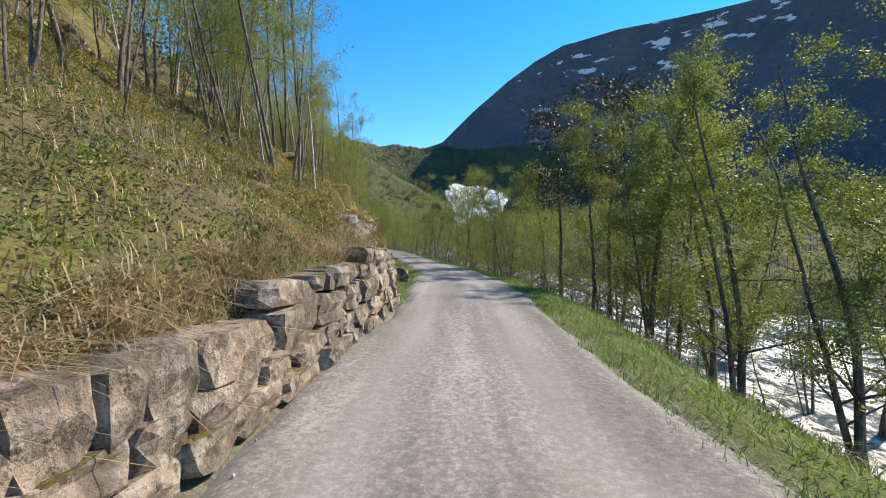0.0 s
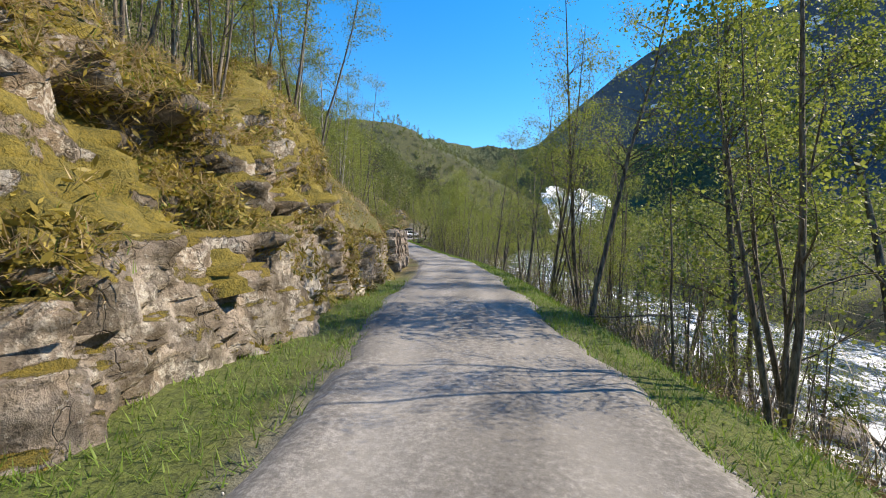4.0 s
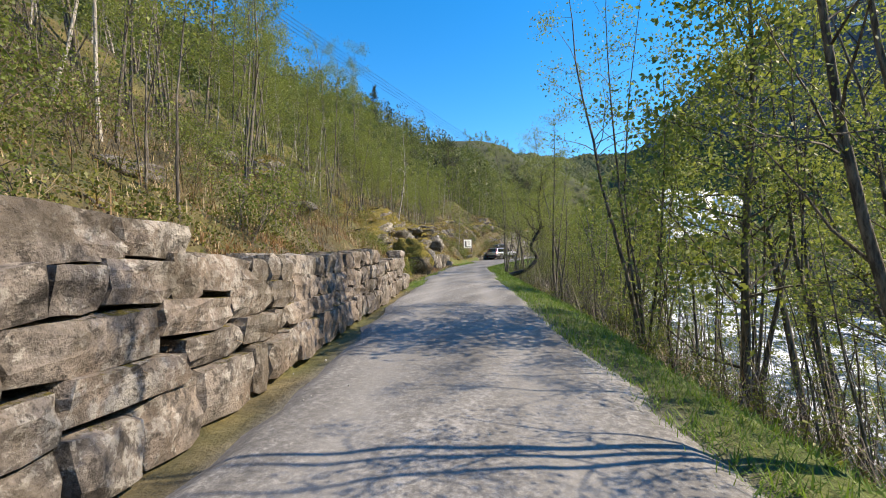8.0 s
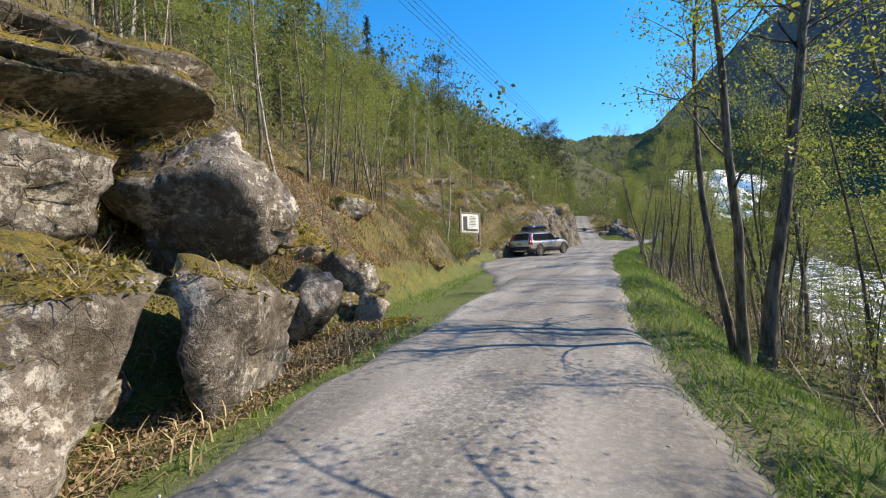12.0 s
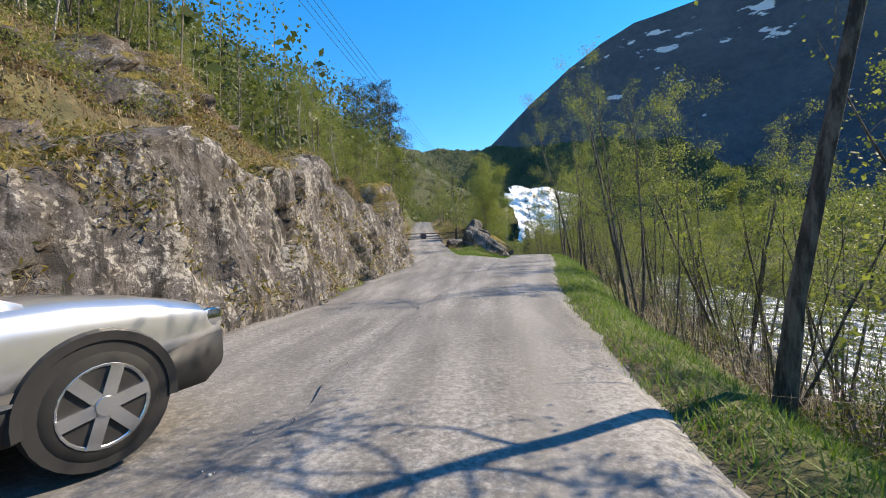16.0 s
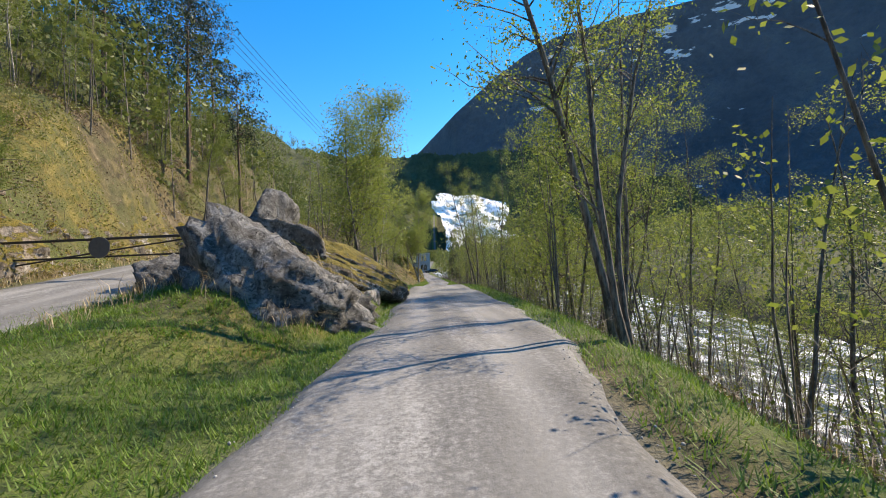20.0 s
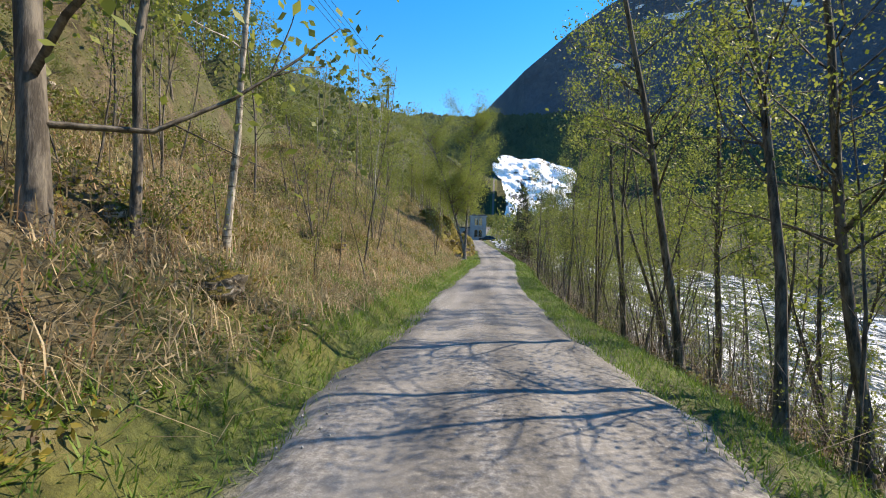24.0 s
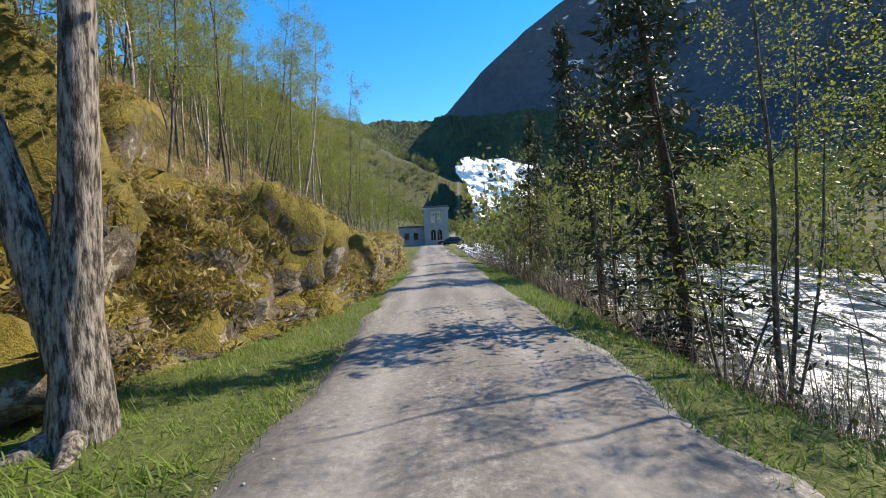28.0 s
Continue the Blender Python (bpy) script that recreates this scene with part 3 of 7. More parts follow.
layby = new("road_lay_by", mesh_data("road_lay_by", np.stack([LX, LY, lz], -1).reshape(-1, 3), grid_faces(*LX.shape), ROAD_M, True, {"rut": np.zeros(LX.size)}))
tagged(layby, "trodden grey gravel lay-by beside the road", "lay-by", kind="structure")

# ---- river ----
WATER, nt, b = material("white_water")
v = coords(nt, (1.0, 0.45, 1.0))
f1, f2 = noise_tex(nt, v, 0.8, 7, 0.68), noise_tex(nt, v, 5.0, 6, 0.7)
foam = ramp(nt, math_n(nt, "ADD", math_n(nt, "MULTIPLY", f1, 0.65), math_n(nt, "MULTIPLY", f2, 0.35)), [(0.48, (0, 0, 0)), (0.57, (1, 1, 1))])
nt.links.new(mixc(nt, foam, (0.05, 0.075, 0.085), (0.8, 0.82, 0.84)), b.inputs["Base Color"])
nt.links.new(math_n(nt, "ADD", math_n(nt, "MULTIPLY", foam, 0.5), 0.12), b.inputs["Roughness"])
bump(nt, b, math_n(nt, "ADD", f1, math_n(nt, "MULTIPLY", f2, 0.5)), 0.8, 0.2)
sr = np.concatenate([np.arange(-60, 340, 0.9), np.arange(342, 376, 3.0)])
ur = np.linspace(3.5, 44, 62)
SR, UR = np.meshgrid(sr, ur, indexing="ij")
WX, WY = place(SR, UR)
WZ = river_z(SR) + 0.16 * fbm(WX * 0.7, WY * 0.45, 0.0, 4) + 0.12 * np.abs(vnoise(WX * 1.6, WY * 0.9, 3.0))
river = new("river", mesh_data("river", np.stack([WX, WY, WZ], -1).reshape(-1, 3), grid_faces(*WX.shape), WATER, True))
tagged(river, "foaming white meltwater river over stones", "river", kind="structure")

# ---- distance: mountain, wooded valley head, waterfall ----
FOREST, nt, b = material("far_forest")
v = coords(nt)
a1, a2, a3 = noise_tex(nt, v, 0.006, 6, 0.6), noise_tex(nt, v, 0.06, 5, 0.7), noise_tex(nt, v, 0.35, 3, 0.7)
c = ramp(nt, math_n(nt, "ADD", math_n(nt, "MULTIPLY", a1, 0.55), math_n(nt, "MULTIPLY", a2, 0.45)), [(0.3, (0.05, 0.066, 0.034)), (0.5, (0.1, 0.12, 0.055)), (0.7, (0.15, 0.17, 0.07))])
nt.links.new(c, b.inputs["Base Color"])
b.inputs["Roughness"].default_value = 1.0
bump(nt, b, math_n(nt, "ADD", a2, a3), 1.0, 8.0)

MOUNT, nt, b = material("hazy_mountain_side")
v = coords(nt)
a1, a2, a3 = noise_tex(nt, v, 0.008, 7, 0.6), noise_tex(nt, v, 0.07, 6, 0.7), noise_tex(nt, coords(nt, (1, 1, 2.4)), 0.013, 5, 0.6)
# rock tones lifted and turned blue: the haze of distance put into the colour
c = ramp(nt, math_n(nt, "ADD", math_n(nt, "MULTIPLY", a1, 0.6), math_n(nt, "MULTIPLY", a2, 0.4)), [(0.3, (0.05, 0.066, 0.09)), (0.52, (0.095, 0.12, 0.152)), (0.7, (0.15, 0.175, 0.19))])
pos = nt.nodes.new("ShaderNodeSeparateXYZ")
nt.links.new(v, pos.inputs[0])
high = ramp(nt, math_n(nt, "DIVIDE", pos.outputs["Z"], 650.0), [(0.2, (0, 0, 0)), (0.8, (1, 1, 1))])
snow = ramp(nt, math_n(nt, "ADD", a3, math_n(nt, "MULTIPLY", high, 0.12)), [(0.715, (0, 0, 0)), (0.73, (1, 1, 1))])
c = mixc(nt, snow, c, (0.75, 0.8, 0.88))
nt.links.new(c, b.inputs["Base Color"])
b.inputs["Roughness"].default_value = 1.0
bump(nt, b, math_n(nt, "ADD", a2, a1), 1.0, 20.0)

ridge_az = [-40, -20, -4, 0.0, 3.5, 8.5, 12, 15.5, 22, 30, 38, 45, 60, 80, 120]
ridge_el = [11.0, 11.5, 12.6, 14.0, 17.2, 21.0, 23.0, 24.4, 25.2, 25.2, 25.0, 25.5, 26, 25, 18]
az = np.linspace(-40, 120, 321)
rr = np.linspace(0, 1, 40)
AZ, RR = np.meshgrid(np.radians(az), rr, indexing="ij")
crest = np.tan(np.radians(np.interp(np.degrees(AZ), ridge_az, ridge_el)))
R0 = np.interp(np.degrees(AZ), [-40, -8, 4, 15, 40, 120], [1500, 1450, 960, 880, 800, 700])
R1 = np.interp(np.degrees(AZ), [-40, -8, 4, 15, 40, 120], [2900, 2300, 1130, 1120, 1100, 1100])
DD = R0 + (R1 - R0) * RR
mz = crest * R1 * (0.12 * RR + 0.88 * RR ** 1.25) - 10
mz = mz + (16 * fbm(np.sin(AZ) * DD * 0.004, np.cos(AZ) * DD * 0.004, 1.0, 5)) * np.minimum(RR * 3, 1) * (1.0 - 0.75 * RR)
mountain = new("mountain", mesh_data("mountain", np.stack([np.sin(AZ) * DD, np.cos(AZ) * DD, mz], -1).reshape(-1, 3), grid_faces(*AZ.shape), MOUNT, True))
tagged(mountain, "dark shaded mountain tinted blue for haze, with a few snow patches", "mountain", kind="structure")

az = np.linspace(-60, 40, 760)
AZ, RR = np.meshgrid(np.radians(az), np.linspace(0, 1, 110), indexing="ij")
hill_el = np.tan(np.radians(np.interp(np.degrees(AZ), [-60, -30, -12, -6, 0, 8, 14, 20, 30, 40], [16, 15, 13.6, 13.1, 12.9, 12.9, 12.7, 12, 9, 7])))
reach = np.interp(np.degrees(AZ), [-60, -8, 4, 40], [520, 500, 110, 110])
DD = 880 + reach * RR
hz = hill_el * (880 + reach) * (0.3 + 0.7 * RR ** 0.9) + 9 * fbm(np.sin(AZ) * DD * 0.02, np.cos(AZ) * DD * 0.02, 1.0, 4)
hz = hz + rng.uniform(0, 1, hz.shape) ** 2 * 8
hz = np.where(RR < 0.01, 60, hz)
hill = new("hill_valley_head", mesh_data("hill_valley_head", np.stack([np.sin(AZ) * DD, np.cos(AZ) * DD, hz], -1).reshape(-1, 3), grid_faces(*AZ.shape), FOREST))
tagged(hill, "dark wooded hill closing the valley", "hill", kind="structure")


# ---- stone and rock ----
def cell_noise(P, scale, seed=0):
    """Random value of the nearest cell, and the gap to the next one, for blocky rock."""
    q = P * scale
    base = np.floor(q).astype(np.int64)
    d1, d2 = np.full(len(P), 9.0), np.full(len(P), 9.0)
    val, facet = np.zeros(len(P)), np.zeros(len(P))
    for i in (-1, 0, 1):
        for j in (-1, 0, 1):
            for k in (-1, 0, 1):
                c = base + np.array([i, j, k])
                off = np.stack([_hash(c[:, 0] + seed, c[:, 1], c[:, 2]), _hash(c[:, 0], c[:, 1] + 31 + seed, c[:, 2]), _hash(c[:, 0], c[:, 1], c[:, 2] + 57 + seed)], 1)
                d = np.linalg.norm(c + off - q, axis=1)
                r = _hash(c[:, 0] + 7, c[:, 1] + 3, c[:, 2] + seed)
                closer = d < d1
                d2 = np.where(closer, d1, np.minimum(d2, d))
                val = np.where(closer, r, val)
                w = c + off - q
                tilt = sum(w[:, m] * (_hash(c[:, 0] + 11 * m + seed, c[:, 1] - 5 * m, c[:, 2] + 23) - 0.5) for m in range(3))
                facet = np.where(closer, tilt, facet)
                d1 = np.where(closer, d, d1)
    return val, d2 - d1, facet


def ico(sub):
    bm = bmesh.new()
    bmesh.ops.create_icosphere(bm, subdivisions=sub, radius=1.0)
    V = np.array([v.co for v in bm.verts])
    F = np.array([[v.index for v in f.verts] for f in bm.faces])
    bm.free()
    return V, F


ICO3, ICO2 = ico(4), ico(2)


def boulder_mesh(seed, planes=11, rough=0.05, base=ICO3, jag=1.0, ribs=0.0):
    g = np.random.default_rng(seed)
    D, F = base
    N_ = g.normal(size=(planes, 3))
    N_ /= np.linalg.norm(N_, axis=1)[:, None]
    off = g.uniform(0.55, 1.0, planes)
    r = np.min(off[None] / np.maximum(D @ N_.T, 0.12), axis=1)
    r = np.minimum(r, 1.35)
    V = D * r[:, None]
    v1, gap, f1 = cell_noise(V * np.array([1, 1, 1.5]) + seed * 3.7, 1.7, seed)
    v2, gap2, f2 = cell_noise(V + seed * 1.7, 4.5, seed + 2)
    V = V * (1 + jag * (0.1 * (v1 - 0.5) + 0.1 * f1 - 0.05 * np.exp(-gap / 0.05) + 0.04 * (v2 - 0.5) + 0.06 * f2) + 0.5 * rough * fbm(V[:, 0] * 5 + seed, V[:, 1] * 5, V[:, 2] * 5, 4, 0.65))[:, None]
    if ribs:
        # tilted beds that break off in steps, crossed by joints
        q = V @ np.array([0.55, 0.35, 0.76]) * 3.6 + 0.55 * fbm(V[:, 0] * 1.6 + seed, V[:, 1] * 1.6, V[:, 2] * 1.6, 3)
        j = V @ np.array([0.8, -0.6, -0.1]) * 2.6 + 0.5 * fbm(V[:, 0] * 1.8, V[:, 1] * 1.8 + seed, V[:, 2] * 1.8, 3)
        V = V * (1 + ribs * ((q - np.floor(q)) - 0.5) + 0.7 * ribs * ((j - np.floor(j)) - 0.5))[:, None]
    return V, F


BOULDERS = [boulder_mesh(k, 10, 0.08, ICO3, 1.5) for k in range(10)]
boulder_cache = {}


def boulder(kind, s, u, size, mat, tilt=0.0, label="mossy grey boulder lying on the bank", sink=0.3, name="boulder", turn=None, z=None, group="boulders along the bank"):
    """One loose rock: kind picks its shape, size is its half lengths."""
    key = (kind % 10, mat.name)
    if key not in boulder_cache:
        V, F = BOULDERS[key[0]]
        boulder_cache[key] = mesh_data("boulder", V, F, mat)
    ob = new(name, boulder_cache[key])
    x, y = place(s, u)
    zz = float(ground_z(s, u)) if z is None else z
    g = random.Random(int(kind * 1000 + s * 7))
    m = pose(float(x), float(y), zz + size[2] * (1 - 2 * sink), g.uniform(-12, 12), tilt + g.uniform(-12, 12), g.uniform(0, 360) if turn is None else turn)
    ob.matrix_basis = m @ Matrix.Diagonal((*size, 1))
    ob["shape"] = key[0]
    tagged(ob, label, "boulder", group)
    return ob


CLIFF_SKINS = []


def cliff(name, s0, s1, u_of, h_of, lean, mat, label, cell=0.8, depth=0.5, seed=0, ds=0.14, z_of=None, moss=0, tall=0.5):
    """A rock face standing along the road, blocky and cracked, running out at both ends."""
    s_ = np.arange(s0, s1, ds)
    t_ = np.linspace(-0.12, 1.12, 46)
    S_, T_ = np.meshgrid(s_, t_, indexing="ij")
    ends = np.minimum(step(s0, s0 + 2.5, S_), 1 - step(s1 - 2.5, s1, S_))
    hh = h_of(S_) * (0.25 + 0.75 * ends) * (1 + 0.22 * fbm(S_ * 0.22, seed + 0.0, 3.0, 3))
    u0 = u_of(S_)
    over = np.maximum(T_ - 0.92, 0) * 6.5
    U_ = u0 - lean * np.clip(T_, 0, 1) * hh - over + (1 - ends) * -0.5
    x, y = place(S_, U_)
    z0 = ground_z(S_, u0 + 0.15) if z_of is None else z_of(S_)
    Z_ = z0 - 0.1 + np.clip(T_, -0.2, 0.97) * hh
    P = np.stack([x, y, Z_], -1).reshape(-1, 3)
    xyz, t = line_at(S_)
    nrm = np.stack([t[..., 1], -t[..., 0], 0.25 + 0 * t[..., 0]], -1).reshape(-1, 3)
    nrm /= np.linalg.norm(nrm, axis=1)[:, None]
    Q = P * np.array([1, 1, tall]) + 0.22 * np.stack([fbm(P[:, 0], P[:, 1], P[:, 2] + k * 9, 3) for k in range(3)], 1)
    v1, gap, f1 = cell_noise(Q, cell, seed)
    v2, gap2, f2 = cell_noise(Q, cell * 2.3, seed + 5)
    v3, gap3, f3 = cell_noise(P * np.array([1, 1, 0.6]), cell * 6.5, seed + 9)
    disp = depth * (0.7 * (v1 - 0.45) + 1.1 * f1 + 0.3 * (v2 - 0.5) + 0.7 * f2 + 0.12 * (v3 - 0.5) + 0.3 * f3)
    disp = disp - 0.1 * depth * np.exp(-gap / 0.05) - 0.05 * depth * np.exp(-gap2 / 0.06) + 0.04 * fbm(P[:, 0] * 4, P[:, 1] * 4, P[:, 2] * 4, 3)
    P = P + nrm * (disp * (0.35 + 0.65 * ends.ravel()))[:, None]
    F = grid_faces(*x.shape)[:, ::-1]
    CLIFF_SKINS.append((P, F, moss))
    ob = new(name, mesh_data(name, P, F, mat))
    return tagged(ob, label, "rock")


CLIFF_PALE = rock_material("cliff_pale", (0.38, 0.345, 0.31), (0.13, 0.115, 0.1), 0.58)
CLIFF_GREY = rock_material("cliff_grey", (0.17, 0.15, 0.145), (0.042, 0.037, 0.036), 0.44, pale=0.45)
CLIFF_FACE = rock_material("cliff_face", (0.24, 0.215, 0.19), (0.06, 0.052, 0.046), 0.62, pale=0.6)
CLIFF_CUT = rock_material("cliff_cutting", (0.17, 0.157, 0.157), (0.03, 0.027, 0.027), 0.3, pale=0.6, stain=0.9, warm=0.12)
CLIFF_MOSS = rock_material("cliff_moss", (0.3, 0.26, 0.22), (0.09, 0.08, 0.062), 0.8, (0.24, 0.19, 0.032), (0.085, 0.08, 0.017))

cliff("rock_outcrop", 9.6, 20.0, lambda s: -2.45 - 0.06 * (s - 10), lambda s: 2.6 + 0 * s, 0.3, CLIFF_FACE, "dark broken rock face with mossy ledges beside the road", 1.5, 0.55, 1, moss=7000, tall=1.1)
cliff("rock_outcrop", 17.5, 33.0, lambda s: np.interp(s, [17, 24, 31, 33], [-3.1, -3.9, -4.2, -4.1]), lambda s: 4.8 + 0 * s, 0.42, CLIFF_MOSS, "tall mossy rock face with pale bare patches", 0.8, 0.8, 2, moss=9000)
cliff("rock_outcrop", 30.0, 55.0, lambda s: np.interp(s, [30, 37, 43, 50, 55], [-4.2, -3.3, -2.7, -2.4, -2.4]), lambda s: np.interp(s, [30, 36, 41, 46, 54], [1.3, 1.5, 1.5, 1.9, 1.7]), 0.2, CLIFF_PALE, "low pale rock face under a mossy bank", 0.8, 0.6, 3, moss=5000)
cliff("rock_outcrop", 28.0, 52.0, lambda s: np.interp(s, [28, 37, 43, 52], [-4.5, -3.7, -3.1, -2.9]), lambda s: 3.8 + 0.5 * np.sin(s * 0.4), 0.5, CLIFF_MOSS, "mossy upper rock face with white stone showing", 0.8, 0.7, 4, moss=11000, z_of=lambda s: line_at(s)[0][..., 2] + 1.0)
cliff("rock_outcrop", 136.5, 168.8, lambda s: np.interp(s, [136, 142, 146, 150, 154, 158, 162, 166, 169], [-6.5, -5.7, -5.0, -5.1, -5.8, -6.3, -6.8, -7.6, -8.4]), lambda s: np.interp(s, [137, 142, 147, 150, 154, 157, 160, 164, 168], [1.0, 1.8, 4.6, 5.2, 4.6, 3.9, 3.6, 4.4, 4.4]), 0.24, CLIFF_CUT, "high grey rock cutting with dry grass on its top", 0.55, 0.5, 5, moss=4500, tall=0.3)
cliff("rock_outcrop", 129.0, 153.0, lambda s: np.interp(s, [127, 138, 147, 153], [-7.8, -8.2, -7.6, -7.4]), lambda s: np.interp(s, [129, 140, 153], [2.6, 3.4, 2.4]), 0.9, CLIFF_GREY, "sloping grey slab above the lay-by", 0.45, 0.9, 6, moss=9000)
cliff("rock_outcrop", 235.5, 250.0, lambda s: np.interp(s, [235, 238, 242, 245, 250], [-4.0, -4.4, -4.1, -2.8, -2.5]), lambda s: np.interp(s, [229, 234, 240, 250], [4.6, 4.6, 4.2, 2.8]), 0.36, CLIFF_MOSS, "rock face wrapped in yellow-green moss", 0.6, 1.0, 7, moss=16000)
cliff("rock_outcrop", 95.0, 118.0, lambda s: np.interp(s, [95, 106, 112, 118], [-3.6, -4.3, -4.6, -4.6]), lambda s: np.interp(s, [96, 103, 113, 118], [2.2, 3.4, 3.4, 2.2]), 0.5, rock_material("cliff_blocks", (0.36, 0.335, 0.31), (0.1, 0.095, 0.09), 0.68), "tumbled mossy rock bank with dark clefts", 0.8, 0.9, 8, moss=9000)

# boulders tumbled along the bank
g = np.random.default_rng(11)
for k in range(9):
    s = g.uniform(9.5, 19)
    boulder(k, s, -2.55 - g.uniform(0, 1.6), (g.uniform(0.3, 0.6), g.uniform(0.3, 0.6), g.uniform(0.22, 0.42)), ROCK_GREY, label="angular grey rock at the road's edge")
for k in range(46):
    s = g.uniform(95.5, 118)
    big = 0.18 + 0.3 * g.random() ** 1.6
    boulder(k, s, -float(left_bank(s)[0]) - g.uniform(0.0, 2.6), (big * g.uniform(0.9, 1.5), big, big * g.uniform(0.7, 1.0)), ROCK_MOSSY if k % 3 else ROCK_LICHEN, label="mossy stone wedged between the larger boulders", sink=0.4)
for k, (s, u, sx, sy, sz, z, mat, lab) in enumerate([
        (100.2, -3.3, 0.95, 1.0, 1.15, 0.85, ROCK_GOLD, "tall boulder under golden moss beside a dark hollow"),
        (97.6, -3.4, 0.7, 0.8, 0.6, 0.3, ROCK_GOLD, "rounded boulder buried in moss and dry grass"),
        (103.4, -3.9, 0.75, 0.85, 1.0, 0.65, ROCK_LICHEN, "large pale boulder patched with lichen"),
        (103.6, -4.7, 0.6, 1.5, 0.45, 2.25, ROCK_MOSSY, "long mossy slab lying across the boulders"),
        (107.0, -3.4, 0.75, 0.9, 0.75, 0.6, ROCK_LICHEN, "flat-topped block with a thick moss cap"),
        (105.4, -3.7, 0.5, 0.55, 0.6, 0.5, ROCK_LICHEN, "narrow pale block jammed upright"),
        (108.7, -3.1, 0.6, 0.65, 0.65, 0.5, ROCK_LICHEN, "broken grey block below the moss"),
        (108.4, -4.5, 0.9, 1.2, 0.6, 1.6, ROCK_MOSSY, "mossy boulder resting on the lower blocks"),
        (110.4, -3.25, 0.8, 0.85, 0.95, 0.5, ROCK_LICHEN, "huge lichen-speckled boulder at the road's edge"),
        (112.3, -3.0, 0.7, 0.75, 0.78, 0.4, ROCK_LICHEN, "speckled grey boulder leaning on its neighbour"),
        (112.9, -4.1, 0.85, 0.9, 0.85, 1.9, ROCK_LICHEN, "big speckled boulder over a dark cave"),
        (110.6, -4.4, 0.8, 0.9, 0.6, 1.9, ROCK_MOSSY, "overhanging boulder with a grassy top"),
        (111.8, -5.2, 1.3, 1.9, 0.42, 3.05, ROCK_MOSSY, "broad overhanging slab with moss on its back"),
        (114.2, -3.5, 0.5, 0.55, 0.5, 0.35, ROCK_GREY, "angular grey block at the foot of the bank"),
        (105.6, -4.9, 0.9, 1.0, 0.7, 2.0, ROCK_GREY, "grey boulder high on the bank"),
        (116.4, -4.3, 0.6, 0.7, 0.5, 0.5, ROCK_LICHEN, "pale boulder beside the scrub")]):
    boulder(k + 2, s, u, (sx, sy, sz), mat, label=lab, z=float(line_at(s)[0][2]) + z, sink=0.5, turn=math.degrees(math.atan2(-line_at(s)[1][0], line_at(s)[1][1])) + (k * 37 % 50) - 25)
for k, (s, u, sx, sy, sz, z, lab) in enumerate([(245.3, -3.6, 0.8, 0.95, 1.5, 1.3, "bulging rock wrapped in golden moss"), (247.4, -3.3, 0.75, 1.1, 1.05, 0.9, "mossy rock shoulder with hanging grass"),
                                                  (242.3, -5.0, 0.8, 0.9, 2.0, 2.0, "tall mossy rock over a dark gap"), (249.8, -3.0, 0.65, 1.2, 0.8, 0.7, "low mossy rock at the verge"), (243.8, -5.6, 1.0, 1.2, 1.3, 3.2, "mossy rock step high on the bank")]):
    boulder(k + 4, s, u, (sx, sy, sz), ROCK_GOLD, label=lab, z=float(line_at(s)[0][2]) + z, sink=0.5, turn=0)
boulder(1, 115.8, -3.3, (0.32, 0.26, 0.3), ROCK_PALE, label="small pale stone at the grass verge", sink=0.2)
for k in range(26):
    s, a = g.uniform(58, 92), g.uniform(3.2, 8)
    big = g.uniform(0.25, 0.7)
    boulder(k, s, -a, (big * 1.4, big, big * 0.6), ROCK_MOSSY if k % 2 else ROCK_GREY, label="half-buried mossy rock above the stone wall", sink=0.5)
for k in range(14):
    s, a = g.uniform(116, 134), g.uniform(4.5, 10)
    big = g.uniform(0.25, 0.6)
    boulder(k, s, -max(a, float(left_bank(s)[0]) + 0.4), (big * 1.4, big, big * 0.7), ROCK_MOSSY, label="mossy stone in the scrub")
for k in range(18):
    s, a = g.uniform(-8, 30), g.uniform(4, 12)
    big = g.uniform(0.2, 0.55)
    boulder(k, s, -a, (big * 1.5, big, big * 0.6), ROCK_MOSSY, label="pale mossy stone on the grassy slope")
for k in range(30):
    s, a = g.uniform(-5, 250), g.uniform(8.5, 12)
    big = g.uniform(0.4, 1.1)
    zz = float(river_z(s))
    boulder(k, s, a, (big * 1.3, big, big * 0.7), ROCK_GREY, label="wet grey boulder at the river's edge", z=zz - 0.1, group="boulders in the river")
cliff("rock_outcrop", 246.5, 268.0, lambda s: -2.3 + 0 * s, lambda s: 1.55 + 0.2 * np.sin(s), 0.12, CLIFF_MOSS, "low bank of mossy rock under overhanging dry grass", 0.9, 0.5, 12, moss=7000)
for k in range(24):
    s, a = g.choice([g.uniform(183, 231), g.uniform(247, 262)]), g.uniform(3.4, 9)
    big = g.uniform(0.12, 0.3)
    boulder(k, s, -a, (big * 1.4, big, big * 0.65), ROCK_MOSSY, label="moss-covered stone in the dry grass", sink=0.45)

cliff("rock_outcrop", 164.5, 181.0, lambda s: np.interp(s, [164, 169, 173, 181], [-7.6, -8.7, -11.0, -15.5]), lambda s: np.interp(s, [165, 171, 181], [5.2, 5.4, 3.6]), 0.3, CLIFF_PALE, "pale fractured rock wall beside the gate", 0.55, 0.8, 15, moss=1500, tall=0.35,
      z_of=lambda s: np.interp(line_at(s)[0][..., 1], UPPER[:, 1], UPPER[:, 2]) - 0.3)
